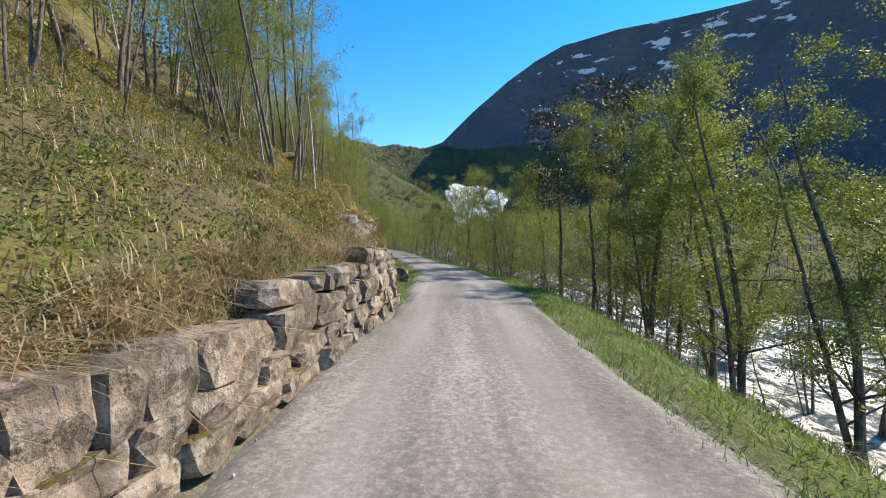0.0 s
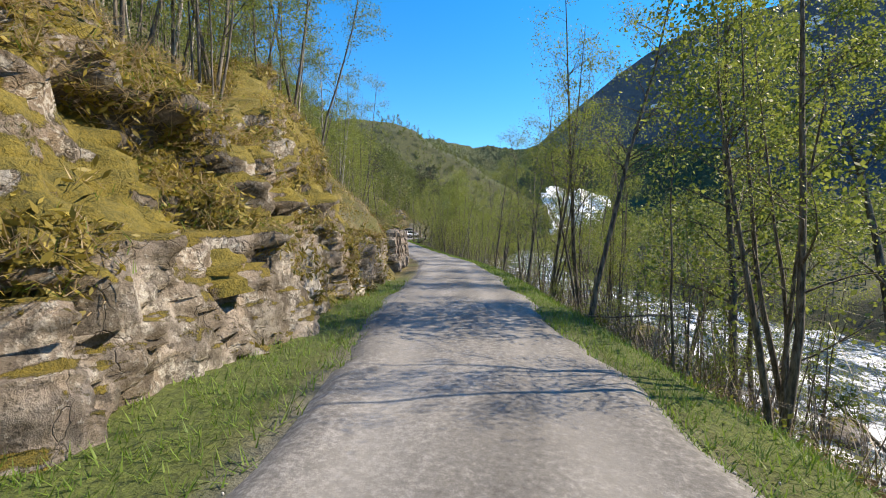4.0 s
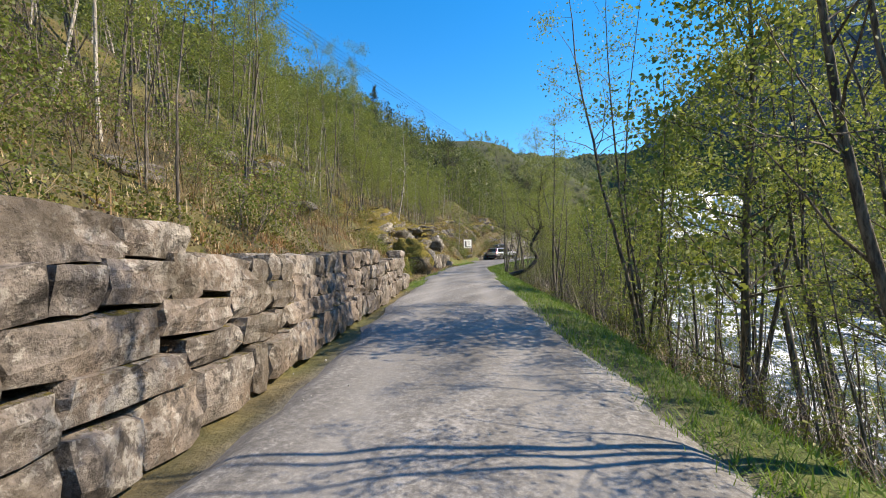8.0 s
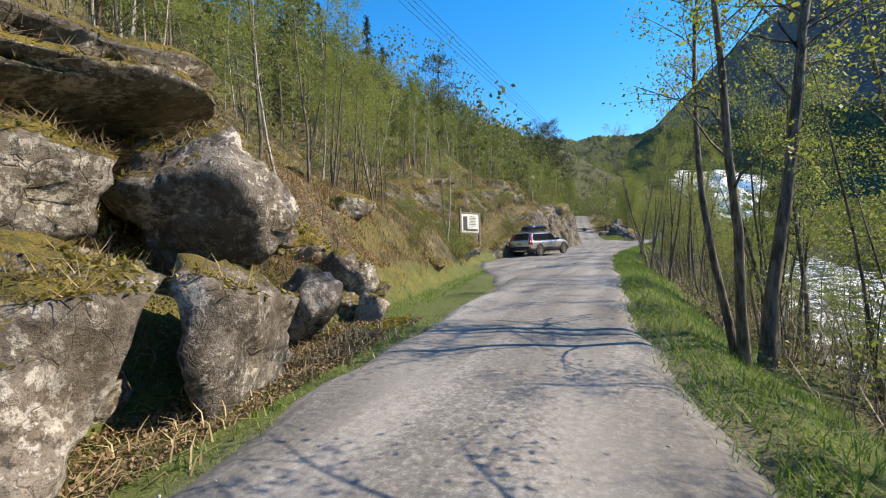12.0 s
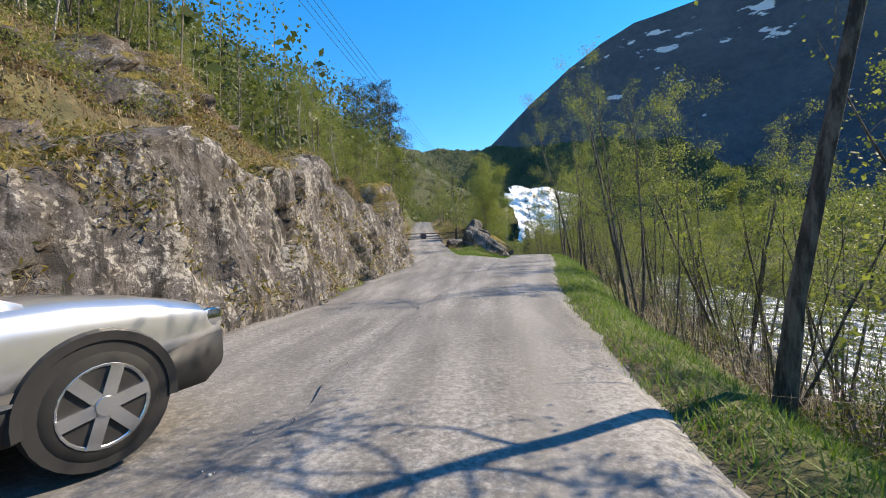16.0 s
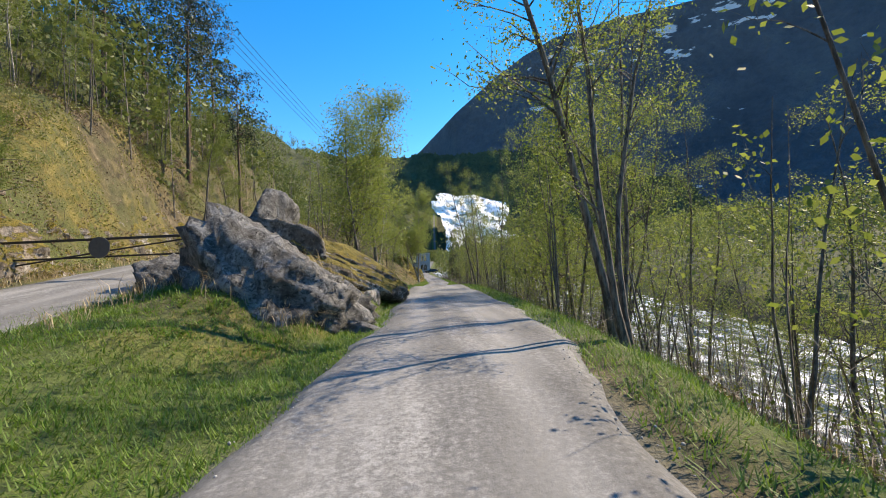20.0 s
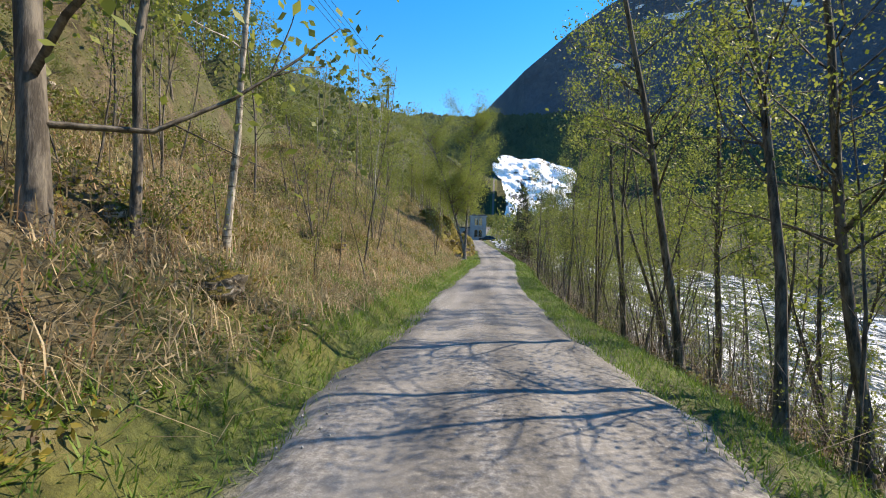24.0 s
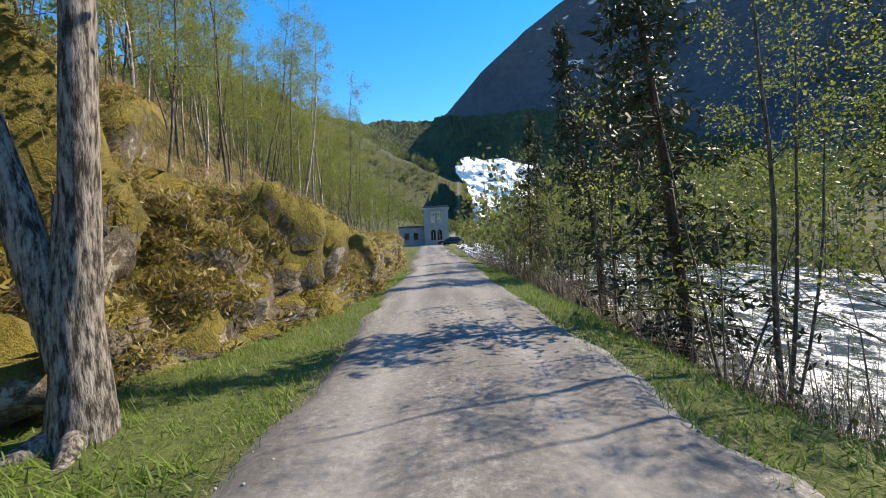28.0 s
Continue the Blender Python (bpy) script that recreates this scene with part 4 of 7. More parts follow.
# rocky cut beside the upper road
def upper_side(s):
    xyz, _ = line_at(s)
    return np.interp(xyz[..., 1], UPPER[:, 1], UPPER[:, 0]) - xyz[..., 0]


cliff("rock_outcrop", 171.0, 216.0, lambda s: upper_side(s) - 2.5, lambda s: np.interp(s, [171, 180, 200, 216], [3.8, 3.6, 3.0, 2.4]) + 0.4 * np.sin(s * 0.5), 0.7, rock_material("cut_rock", (0.3, 0.27, 0.24), (0.09, 0.08, 0.07), 0.6), "broken rock cut with grass ledges above the upper road", 0.7, 0.8, 14,
      z_of=lambda s: np.interp(line_at(s)[0][..., 1], UPPER[:, 1], UPPER[:, 2]), moss=6000)

# outcrop between the two roads
ROCK_SLAB = rock_material("slab_rock", (0.27, 0.25, 0.225), (0.06, 0.056, 0.05), 0.75)
for kx, (x, y, z, sx, sy, sz, rx, ry, rz, mat, lab) in enumerate([
        (-27.7, 175.0, 6.5, 2.2, 2.2, 1.8, 10, 14, 20, ROCK_DARK, "grey ribbed rock outcrop between the roads"),
        (-26.4, 174.5, 6.1, 1.6, 1.5, 1.05, 0, 24, 35, ROCK_DARK, "broken grey flank of the outcrop"),
        (-28.0, 176.2, 8.0, 0.75, 0.9, 1.15, 0, 14, 60, ROCK_DARK, "dark pointed rock on the outcrop"),
        (-29.4, 174.6, 6.7, 0.8, 0.9, 0.9, 0, -10, 10, ROCK_DARK, "jagged end of the outcrop by the gate"),
        (-27.5, 176.6, 7.7, 1.6, 1.1, 0.55, 0, 22, 66, ROCK_DARK, "tilted upper slab of the outcrop"),
        (-26.35, 178.1, 7.1, 2.5, 1.5, 0.55, 6, 23, 72, ROCK_SLAB, "long tilted slab overhanging the verge"),
        (-26.9, 180.4, 7.2, 3.4, 1.9, 0.95, 4, 18, 74, ROCK_GOLD, "mossy hump behind the tilted slab"),
        (-25.5, 176.9, 6.25, 0.45, 0.35, 0.5, 20, 20, 60, ROCK_PALE, "pale broken slab leaning at the verge"),
        (-26.4, 175.6, 6.2, 0.8, 0.9, 0.75, 0, 10, 30, ROCK_DARK, "grey block under the overhanging slab"),
        (-25.9, 171.6, 5.7, 0.9, 0.6, 0.35, 0, 0, 40, ROCK_DARK, "flat grey rock in the grass"),
        (-25.2, 173.3, 5.75, 0.5, 0.6, 0.35, 10, 12, 70, ROCK_DARK, "small grey rock below the outcrop")]):
    V, F = boulder_mesh((kx * 3 + 1) % 10, 9, 0.06, ico(5), 0.7, 0.09 if kx in (0, 1, 3) else 0.0)
    ob = new("rock_outcrop", mesh_data("rock_outcrop", V, F, mat))
    ob.matrix_world = pose(x, y, z, rx, ry, rz) @ Matrix.Diagonal((sx, sy, sz, 1))
    tagged(ob, lab, "rock", "outcrop at the fork")


# ---- dry-stone retaining walls ----
def block_mesh(seed, mat):
    g = random.Random(seed)
    bm = bmesh.new()
    bmesh.ops.create_cube(bm, size=1.0)
    bmesh.ops.subdivide_edges(bm, edges=bm.edges[:], cuts=2, use_grid_fill=True)
    sh, tp, face = g.uniform(-0.1, 0.1), g.uniform(-0.14, 0.14), g.uniform(-0.15, 0.15)
    for v in bm.verts:
        r = v.co.copy()
        edge = sum(abs(c) > 0.4 for c in r)
        v.co *= 1.0 - (0.09 if edge == 3 else 0.04 if edge == 2 else -0.03)
        v.co.z += sh * r.y * (0.4 + r.z)
        v.co.y += tp * r.z * r.y * 2
        v.co.x += face * r.z * 0.5
        v.co += Vector((g.uniform(-0.06, 0.06), g.uniform(-0.05, 0.05), g.uniform(-0.06, 0.06)))
    bmesh.ops.triangulate(bm, faces=bm.faces[:])
    me = bpy.data.meshes.new("stone")
    bm.to_mesh(me)
    bm.free()
    me.materials.append(mat)
    return me


def stone_wall(name, s0, s1, u0, height, top, mat, label, course=(0.32, 0.5), length=(0.5, 1.25), seed=0, lean=0.12):
    g = random.Random(seed)
    protos = [block_mesh(seed * 50 + k, mat) for k in range(14)]
    root = new(name)
    tagged(root, label, "retaining wall", kind="structure")
    z = 0.0
    row = 0
    while z < height:
        ch = min(g.uniform(*course), height - z + 0.12)
        s = s0 + g.uniform(0, 0.6)
        while s < s1:
            ln = length[0] + (length[1] - length[0]) * g.random() ** 1.6
            hh = ch * g.uniform(0.86, 1.14)
            depth = g.uniform(0.42, 0.6)
            u = u0 - lean * z - depth / 2 + 0.16 + g.uniform(-0.03, 0.035)
            sm = s + ln / 2
            x, y = place(sm, u)
            xyz, t = line_at(sm)
            zz = float(xyz[2]) - 0.05 + z + ch / 2 + 0.03 * math.sin(sm * 0.7 + row)
            if z + ch * 0.4 > top(sm) + g.uniform(-0.03, 0.06):
                s += ln
                continue
            ob = new("stone", g.choice(protos))
            ob.parent = root
            ob.matrix_world = Matrix.Translation((float(x), float(y), zz)) @ Matrix.Rotation(math.atan2(-t[0], t[1]) + g.uniform(-0.04, 0.04), 4, "Z") \
                @ Matrix.Rotation(g.uniform(-0.05, 0.05), 4, "X") @ Matrix.Rotation(g.choice((0, math.pi)), 4, "Z") @ Matrix.Diagonal((depth, ln * 1.0, hh * 1.03, 1))
            s += ln
        z += ch
        row += 1
    return root


stone_wall("wall_stone_pale", -9, 9.6, -1.95, 1.5, lambda s: np.interp(s, [-9, 0, 3, 6, 9.6], [0.62, 0.62, 0.75, 1.05, 1.38]), STONE_A, "dry-stone retaining wall of pale rough blocks", (0.22, 0.44), (0.28, 1.15), 1)
stone_wall("wall_stone_grey", 54.0, 91.0, -2.35, 1.78, lambda s: np.interp(s, [54, 80, 87], [1.48, 1.42, 1.1]) + 0.08 * math.sin(s * 0.9), STONE_B, "long dry-stone retaining wall of big grey blocks", (0.22, 0.46), (0.3, 1.05), 2)


# ---- trees ----
def twig(g, p, d, length, n, droop=0.0, wob=0.12):
    """A bent chain of n points from p along d."""
    P, d = [p], d / np.linalg.norm(d)
    for _ in range(n - 1):
        d = d + g.normal(size=3) * wob + np.array([0, 0, -droop])
        d = d / np.linalg.norm(d)
        P.append(P[-1] + d * length / (n - 1))
    return np.array(P)


def tree_shape(seed, height, radius, stems=1, first=0.35, limbs=18, limb_len=0.28, up=0.7, twigs=5, leaf_n=1600, lean=0.05, spread=0.12, droop=0.03, cone=0.5, loose=0.14):
    g = np.random.default_rng(seed)
    chains, tips = [], []
    for k in range(stems):
        a = g.uniform(0, 6.28)
        d = np.array([math.cos(a) * (spread if stems > 1 else lean), math.sin(a) * (spread if stems > 1 else lean), 1.0])
        h = height * (1 if k == 0 else g.uniform(0.65, 0.95))
        r = radius * (1 if k == 0 else g.uniform(0.5, 0.85))
        start = np.array([math.cos(a), math.sin(a), 0]) * (radius * 0.7 if stems > 1 else 0) + np.array([0, 0, -0.3])
        T = twig(g, start, d, h, 10, -0.01, 0.05)
        R = r * np.linspace(1, 0.12, 10)
        R[0] *= 1.35
        chains.append((T, R))
        for _ in range(max(3, limbs // stems)):
            f = first + (1 - first) * g.uniform(0, 1) ** 0.85
            i = f * 9
            base = T[int(i)] + (T[min(int(i) + 1, 9)] - T[int(i)]) * (i - int(i))
            a = g.uniform(0, 6.28)
            ll = height * limb_len * (1 - cone * (f - first) / (1 - first)) * g.uniform(0.6, 1.15)
            L = twig(g, base, np.array([math.cos(a), math.sin(a), up * g.uniform(0.5, 1.4)]), ll, 5, droop, 0.16)
            rb = max(R[int(i)] * 0.38, 0.006)
            chains.append((L, rb * np.linspace(1, 0.2, 5)))
            for _ in range(twigs):
                j = g.uniform(1.2, 4)
                b0 = L[int(j)] + (L[min(int(j) + 1, 4)] - L[int(j)]) * (j - int(j))
                Tw = twig(g, b0, L[-1] - L[0] + g.normal(size=3) * ll * 0.6, ll * g.uniform(0.25, 0.5), 3, droop, 0.2)
                chains.append((Tw, rb * 0.3 * np.array([1, 0.6, 0.2])))
                tips.append(Tw)
            tips.append(L[2:])
    pts = np.concatenate([t[0] + (t[-1] - t[0]) * g.uniform(0.15, 1.05, (max(1, leaf_n // len(tips)), 1)) for t in tips])
    pts = pts + g.normal(size=pts.shape) * loose
    return chains, pts, g


def tree_thing(name, label, category, group, bark, leaf, size, seed, sides=5, **shape):
    chains, pts, g = tree_shape(seed, **shape)
    root = new(name)
    tagged(root, label, category, group)
    big = [c for c in chains if c[1][0] > 0.03]
    thin = [c for c in chains if c[1][0] <= 0.03]
    V, F = tubes(big or thin, sides + 1 if big else 3)
    if big and thin:
        V2, F2 = tubes(thin, 3)
        V, F = np.concatenate([V, V2]), np.concatenate([F, F2 + len(V)])
    part_np("trunk", V, F, bark, root, smooth=True)
    V, F = leaves(pts, size, g)
    part_np("crown", V, F, leaf, root)
    return root


def conifer_thing(name, label, category, group, bark, height, radius, seed, bare=0.15, width=0.2, tiers=26, pine=False):
    g = np.random.default_rng(seed)
    T = twig(g, np.array([0, 0, -0.3]), np.array([0.01, 0.01, 1.0]), height, 12, 0, 0.02)
    chains, pts = [(T, radius * np.linspace(1.1, 0.1, 12))], []
    for k in range(tiers * 4):
        f = bare + (1 - bare) * g.uniform(0, 0.98)
        base = T[int(f * 11)] + (T[min(int(f * 11) + 1, 11)] - T[int(f * 11)]) * (f * 11 % 1)
        a = g.uniform(0, 6.28)
        if pine:
            ll = height * width * g.uniform(0.5, 1.1) * (1.0 - 0.5 * abs(f - 0.75))
            L = twig(g, base, np.array([math.cos(a), math.sin(a), g.uniform(-0.1, 0.6)]), ll, 5, 0.0, 0.2)
        else:
            ll = height * width * (1.02 - f) / (1 - bare) * g.uniform(0.7, 1.1)
            L = twig(g, base, np.array([math.cos(a), math.sin(a), g.uniform(-0.25, 0.1)]), ll, 4, 0.05, 0.1)
        chains.append((L, radius * 0.16 * np.linspace(1, 0.2, len(L))))
        m = 48 if pine else 32
        fr = g.uniform(0.45 if pine else 0.15, 1.05, m)
        Q = np.stack([np.interp(fr * (len(L) - 1), np.arange(len(L)), L[:, i]) for i in range(3)], 1) + g.normal(size=(m, 3)) * (0.22 if pine else 0.12) * height / 14
        pts.append(Q)
    root = new(name)
    tagged(root, label, category, group)
    V, F = tubes(chains, 5)
    part_np("trunk", V, F, bark, root, smooth=True)
    V, F = leaves(np.concatenate(pts), height * 0.019, g, 0.16)
    part_np("crown", V, F, NEEDLE, root)
    return root


def spot(s, u, turn=0.0, size=1.0, tip=0.0, sink=0.0):
    x, y = place(s, u)
    return pose(float(x), float(y), float(ground_z(s, u)) - sink, tip, tip * 0.6, turn) @ Matrix.Scale(size, 4)


BIRCH = [tree_thing("birch_tree", "slender white-barked birch in fresh spring leaf", "birch", "birches on the slope", BARK_BIRCH, LEAF_YOUNG, 0.065, 20 + k,
                    height=11.5, radius=0.08, first=0.35, limbs=20, limb_len=0.17, up=0.9, twigs=4, leaf_n=4600, lean=0.08) for k in range(3)]
ALDER = [tree_thing("alder_tree", "grey-stemmed alder with sparse young leaves", "tree", "trees on the river bank", BARK_GREY, LEAF_YOUNG, 0.062, 40 + k,
                    height=11.5, radius=0.09, stems=1 + k % 3, first=0.25, limbs=34, limb_len=0.2, up=0.9, twigs=4, leaf_n=5000, spread=0.14) for k in range(4)]
ROWAN = [tree_thing("rowan_tree", "many-stemmed rowan in light spring leaf", "tree", "trees on the river bank", BARK_GREY, LEAF_YOUNG, 0.064, 140 + k,
                    height=10.5, radius=0.07, stems=2 + k, first=0.2, limbs=34, limb_len=0.22, up=0.8, twigs=4, leaf_n=4800, spread=0.18) for k in range(2)]
GREEN = [tree_thing("aspen_tree", "leafy green riverside aspen", "tree", "trees on the river bank", BARK_GREY, LEAF_GREEN, 0.075, 60 + k,
                    height=11, radius=0.13, stems=1 + k, first=0.15, limbs=30, limb_len=0.25, up=0.6, twigs=5, leaf_n=14000, cone=0.6) for k in range(2)]
LITHE = [tree_thing("grey_birch_tree", "thin grey-stemmed birch on the wooded slope", "birch", "birches on the slope", BARK_GREY, LEAF_YOUNG, 0.065, 190 + k,
                    height=11, radius=0.06, stems=1 + k % 2, first=0.3, limbs=24, limb_len=0.18, up=0.9, twigs=4, leaf_n=4600, lean=0.1) for k in range(3)]
YOUNG = [tree_thing("young_birch_tree", "young birch in dense bright spring leaf", "birch", "trees on the river bank", BARK_GREY, LEAF_YOUNG, 0.07, 170 + k,
                    height=6.5, radius=0.06, first=0.1, limbs=56, limb_len=0.3, up=0.7, twigs=4, leaf_n=9000, cone=0.8, loose=0.22) for k in range(2)]
SAPLING = [tree_thing("sapling", "thin bare-stemmed sapling with a few new leaves", "sapling", "saplings in the undergrowth", BARK_GREY, LEAF_YOUNG, 0.07, 80 + k, sides=4,
                      height=4.6, radius=0.03, stems=1 + k % 2 * 2, first=0.2, limbs=12, limb_len=0.22, up=1.1, twigs=3, leaf_n=300, spread=0.22) for k in range(4)]
SHRUB = [tree_thing("shrub", "tangled shrub just coming into leaf", "shrub", "shrubs in the undergrowth", BARK_GREY, LEAF_GREEN if k else LEAF_YOUNG, 0.05, 100 + k, sides=3,
                    height=1.7, radius=0.016, stems=6, first=0.15, limbs=12, limb_len=0.4, up=0.9, twigs=2, leaf_n=800, spread=0.5) for k in range(3)]
PINE = conifer_thing("pine_tree", "tall pine with a bare lower trunk", "pine", "pines by the river", BARK_PINE, 15, 0.17, 5, 0.55, 0.2, 16, True)
SPRUCE = conifer_thing("spruce_tree", "dark green spruce standing among birches", "spruce", "conifers on the slope", BARK_PINE, 13, 0.15, 6, 0.08, 0.2, 34)
used = set()
thicket = []
kind_count = {}


def plant(proto, s, u, size=1.0, turn=None, tip=0.0, g=random.Random(3)):
    m = spot(s, u, g.uniform(0, 360) if turn is None else turn, size, tip)
    kind = proto.name.split(".")[0]
    if kind_count.get(kind, 0) >= 285 or proto in SAPLING and abs(u) > 5.6:
        thicket.append((proto, m))
        return None
    kind_count[kind] = kind_count.get(kind, 0) + 1
    if proto.name not in used:
        used.add(proto.name)
        proto.matrix_world = m
        return proto
    return copy_thing(proto, m)


def clear(s, u):
    """True where a tree may stand: off the roads, the lay-by and the rock faces."""
    v, h, w, k = left_bank(s)
    if u < 0:
        if -u < v + 0.8 * w + 0.5:
            return False
        x, y = place(s, u)
        ux = np.interp(y, UPPER[:, 1], UPPER[:, 0])
        return not (148 < y < 300 and abs(x - ux) < 3.0) and not (168 < s < 183 and u > -9)
    return u > 2.6


g = random.Random(21)
# left slope: birches and grey stems, thicker higher up
for _ in range(300):
    s, a = g.uniform(-4, 275), 4.5 + 15 * g.random() ** 0.8
    sparse = 196 < s < 230 and a < 13 or 134 < s < 170 and a < 14
    if clear(s, -a) and not (sparse and g.random() < 0.8):
        plant(g.choice(BIRCH + LITHE), s, -a, g.uniform(0.55, 1.05), None, g.uniform(-7, 7), g)
for _ in range(190):
    s, a = g.uniform(0, 262), 3.5 + 9 * g.random()
    if clear(s, -a):
        plant(g.choice(SAPLING + SHRUB), s, -a, g.uniform(0.5, 1.1), None, g.uniform(-10, 10), g)
# right bank: a screen of stems between road and river
for _ in range(430):
    s, a = g.uniform(8, 285), 2.9 + 9.5 * g.random()
    thin = 0 < s < 50 and a < 7.5 or 86 < s < 128 and a < 4.2 or 138 < s < 180 and a < 4.5 or s > 236
    if not (thin and g.random() < (0.8 if s > 236 else 0.75)):
        plant(g.choice(ROWAN * 2 + GREEN[:1] + ALDER if a > 8 else ALDER * 3 + ROWAN * 2), s, a, g.uniform(0.55, 1.0), None, g.uniform(-6, 6), g)
for _ in range(420):
    s, a = g.uniform(2, 272), 2.7 + 8.5 * g.random()
    if (s > 14 or a > 6) and not (s > 236 and g.random() < 0.3):
        plant(g.choice(SAPLING * 2 + SHRUB), s, a, g.uniform(0.5, 1.15), None, g.uniform(-9, 9), g)

for _ in range(520):
    s, a = g.uniform(40, 262), 3.0 + 7.5 * g.random()
    if s > 238 and g.random() < 0.3:
        continue
    plant(g.choice(SAPLING * 2 + SHRUB), s, a, g.uniform(0.7, 1.3), None, g.uniform(-9, 9), g)
for s0, s1, a0, a1, n in ((243, 262, 4.6, 10.5, 46), (99, 116, 6.5, 12, 26), (62, 92, 5, 12, 44), (2, 22, 6, 13, 40), (22, 56, 7.0, 13, 60), (114, 132, 7, 14, 18), (33, 54, 4.6, 7, 24), (88, 122, 6.5, 15, 44), (-2, 30, 6, 15, 24), (262, 300, 4.5, 15, 44), (10, 30, 4.8, 8, 10)):
    for _ in range(n):
        plant(g.choice(BIRCH[:1] + LITHE), g.uniform(s0, s1), -g.uniform(a0, a1), g.uniform(0.6, 1.1), None, g.uniform(-8, 8), g)
for _ in range(46):
    plant(g.choice(SAPLING * 2 + SHRUB), g.uniform(190, 228), -g.uniform(3.2, 9), g.uniform(0.6, 1.2), None, g.uniform(-14, 14), g)

# close row of stems along the verge
for _ in range(36):
    s = g.uniform(60, 236)
    if (86 < s < 128 or 138 < s < 174) and g.random() < 0.6:
        continue
    plant(g.choice(ROWAN + ALDER), s, g.uniform(3.0, 5.5), g.uniform(0.7, 1.1), None, g.uniform(-5, 5), g)
# trees on and behind the rock cutting
for _ in range(46):
    s = g.uniform(132, 172)
    u = -g.uniform(10.8, 19)
    if clear(s, u):
        plant(g.choice(GREEN + BIRCH), s, u, g.uniform(0.5, 0.85), None, g.uniform(-5, 5), g)

for _ in range(150):
    s, a = g.uniform(55, 97), g.uniform(2.9, 9)
    plant(g.choice(SAPLING + SHRUB * 2), s, -a, g.uniform(0.5, 1.1), None, g.uniform(-10, 10), g)
# scrub beside the lay-by and above the upper road
for _ in range(54):
    s = g.uniform(122, 150)
    plant(g.choice(SHRUB), s, -float(left_bank(s)[0]) - g.uniform(0.2, 3.6), g.uniform(0.6, 1.1), None, g.uniform(-10, 10), g)
for _ in range(120):
    s = g.uniform(166, 226)
    u = float(upper_side(s)) - g.uniform(3.2, 13)
    plant(g.choice(GREEN + ROWAN + SHRUB), s, u, g.uniform(0.4, 0.8), None, g.uniform(-5, 5), g)

# trees that stand out
plant(PINE, 28.0, 8.0, 0.95, 40)
plant(PINE, 24.0, 9.2, 1.05, 190)
for s, u, k, sz in [(17, 10.3, 1, 1.15), (13, 12.5, 0, 1.1), (36.5, 7.6, 1, 1.05), (27, 11.5, 0, 1.1), (40, 11, 1, 1.0), (46, 9, 0, 0.9), (20, 13.5, 1, 1.1), (33, 13, 1, 1.1), (8, 14, 0, 1.0), (12.5, 7.8, 1, 0.95), (15.5, 6.6, 0, 0.85), (18.5, 8.4, 1, 1.0), (21, 6.8, 0, 0.8), (10.5, 9.6, 1, 1.05)]:
    plant(GREEN[k], s, u, sz * 1.25, None, 0, g)
for s, u, k, sz in [(26.6, 3.7, 0, 1.1), (37.6, 4.6, 1, 1.25), (16.5, 8.2, 1, 1.4), (46.0, 5.2, 1, 1.2), (31.0, 8.5, 0, 1.5), (84.0, 4.6, 1, 1.2), (90.0, 5.0, 0, 1.15), (189.5, -4.0, 1, 1.0), (191.5, -4.6, 0, 0.9), (186.0, 5.0, 1, 1.3), (196.0, 5.5, 0, 1.2)]:
    plant(YOUNG[k], s, u, sz, None, 0, g)
for s, u, k, sz in [(152.9, 3.0, 2, 1.05), (144.4, 2.4, 0, 1.15), (161.7, 2.6, 1, 1.0), (165.6, 2.5, 2, 1.0), (175.1, 2.2, 1, 1.15), (177.8, 3.1, 0, 1.35), (114.7, 2.3, 1, 1.15), (115.3, 2.7, 0, 1.1), (134.0, 2.9, 2, 1.0), (137.5, 3.6, 3, 1.0), (106.3, 2.3, 1, 0.95), (110.9, 2.6, 3, 1.0), (47.9, 3.0, 0, 0.9), (42.7, 3.4, 1, 0.9), (178.6, 3.4, 1, 1.2), (242.6, 5.2, 3, 0.7), (246.6, 4.9, 1, 0.6), (249.2, 6.2, 2, 0.7), (240.6, 4.4, 2, 0.55)]:
    plant(ALDER[k], s, u, sz, None, 2, g)
for s, u, sz in [(201, -18, 1.0), (206, -20.5, 1.1), (198, -22, 0.9), (212, -19, 1.05), (215, -23, 1.1), (207, -25, 1.0), (152, -19, 0.85), (162, -24, 0.95), (254, 7.5, 0.75), (261, 9.5, 0.9), (247, 11.5, 0.85)]:
    plant(PINE, s, u, sz, None, 0, g)
for s, u, sz in [(252, 5.4, 0.85), (258, 11.5, 1.0), (264, 6.2, 0.95), (270, 10, 1.0), (244.6, 4.0, 0.95), (256.5, 3.9, 0.7), (120, -30, 0.9), (128, -33, 1.0), (104, -34, 0.9), (136, -24, 1.1), (141, -28, 1.25), (148, -25, 1.1), (155, -30, 1.3), (150, -33, 1.2), (162, -27, 1.15), (168, -31, 1.3), (174, -28, 1.1), (131, -30, 1.2), (126, -26, 1.0), (179, -33, 1.2)]:
    plant(SPRUCE, s, u, sz, None, 0, g)

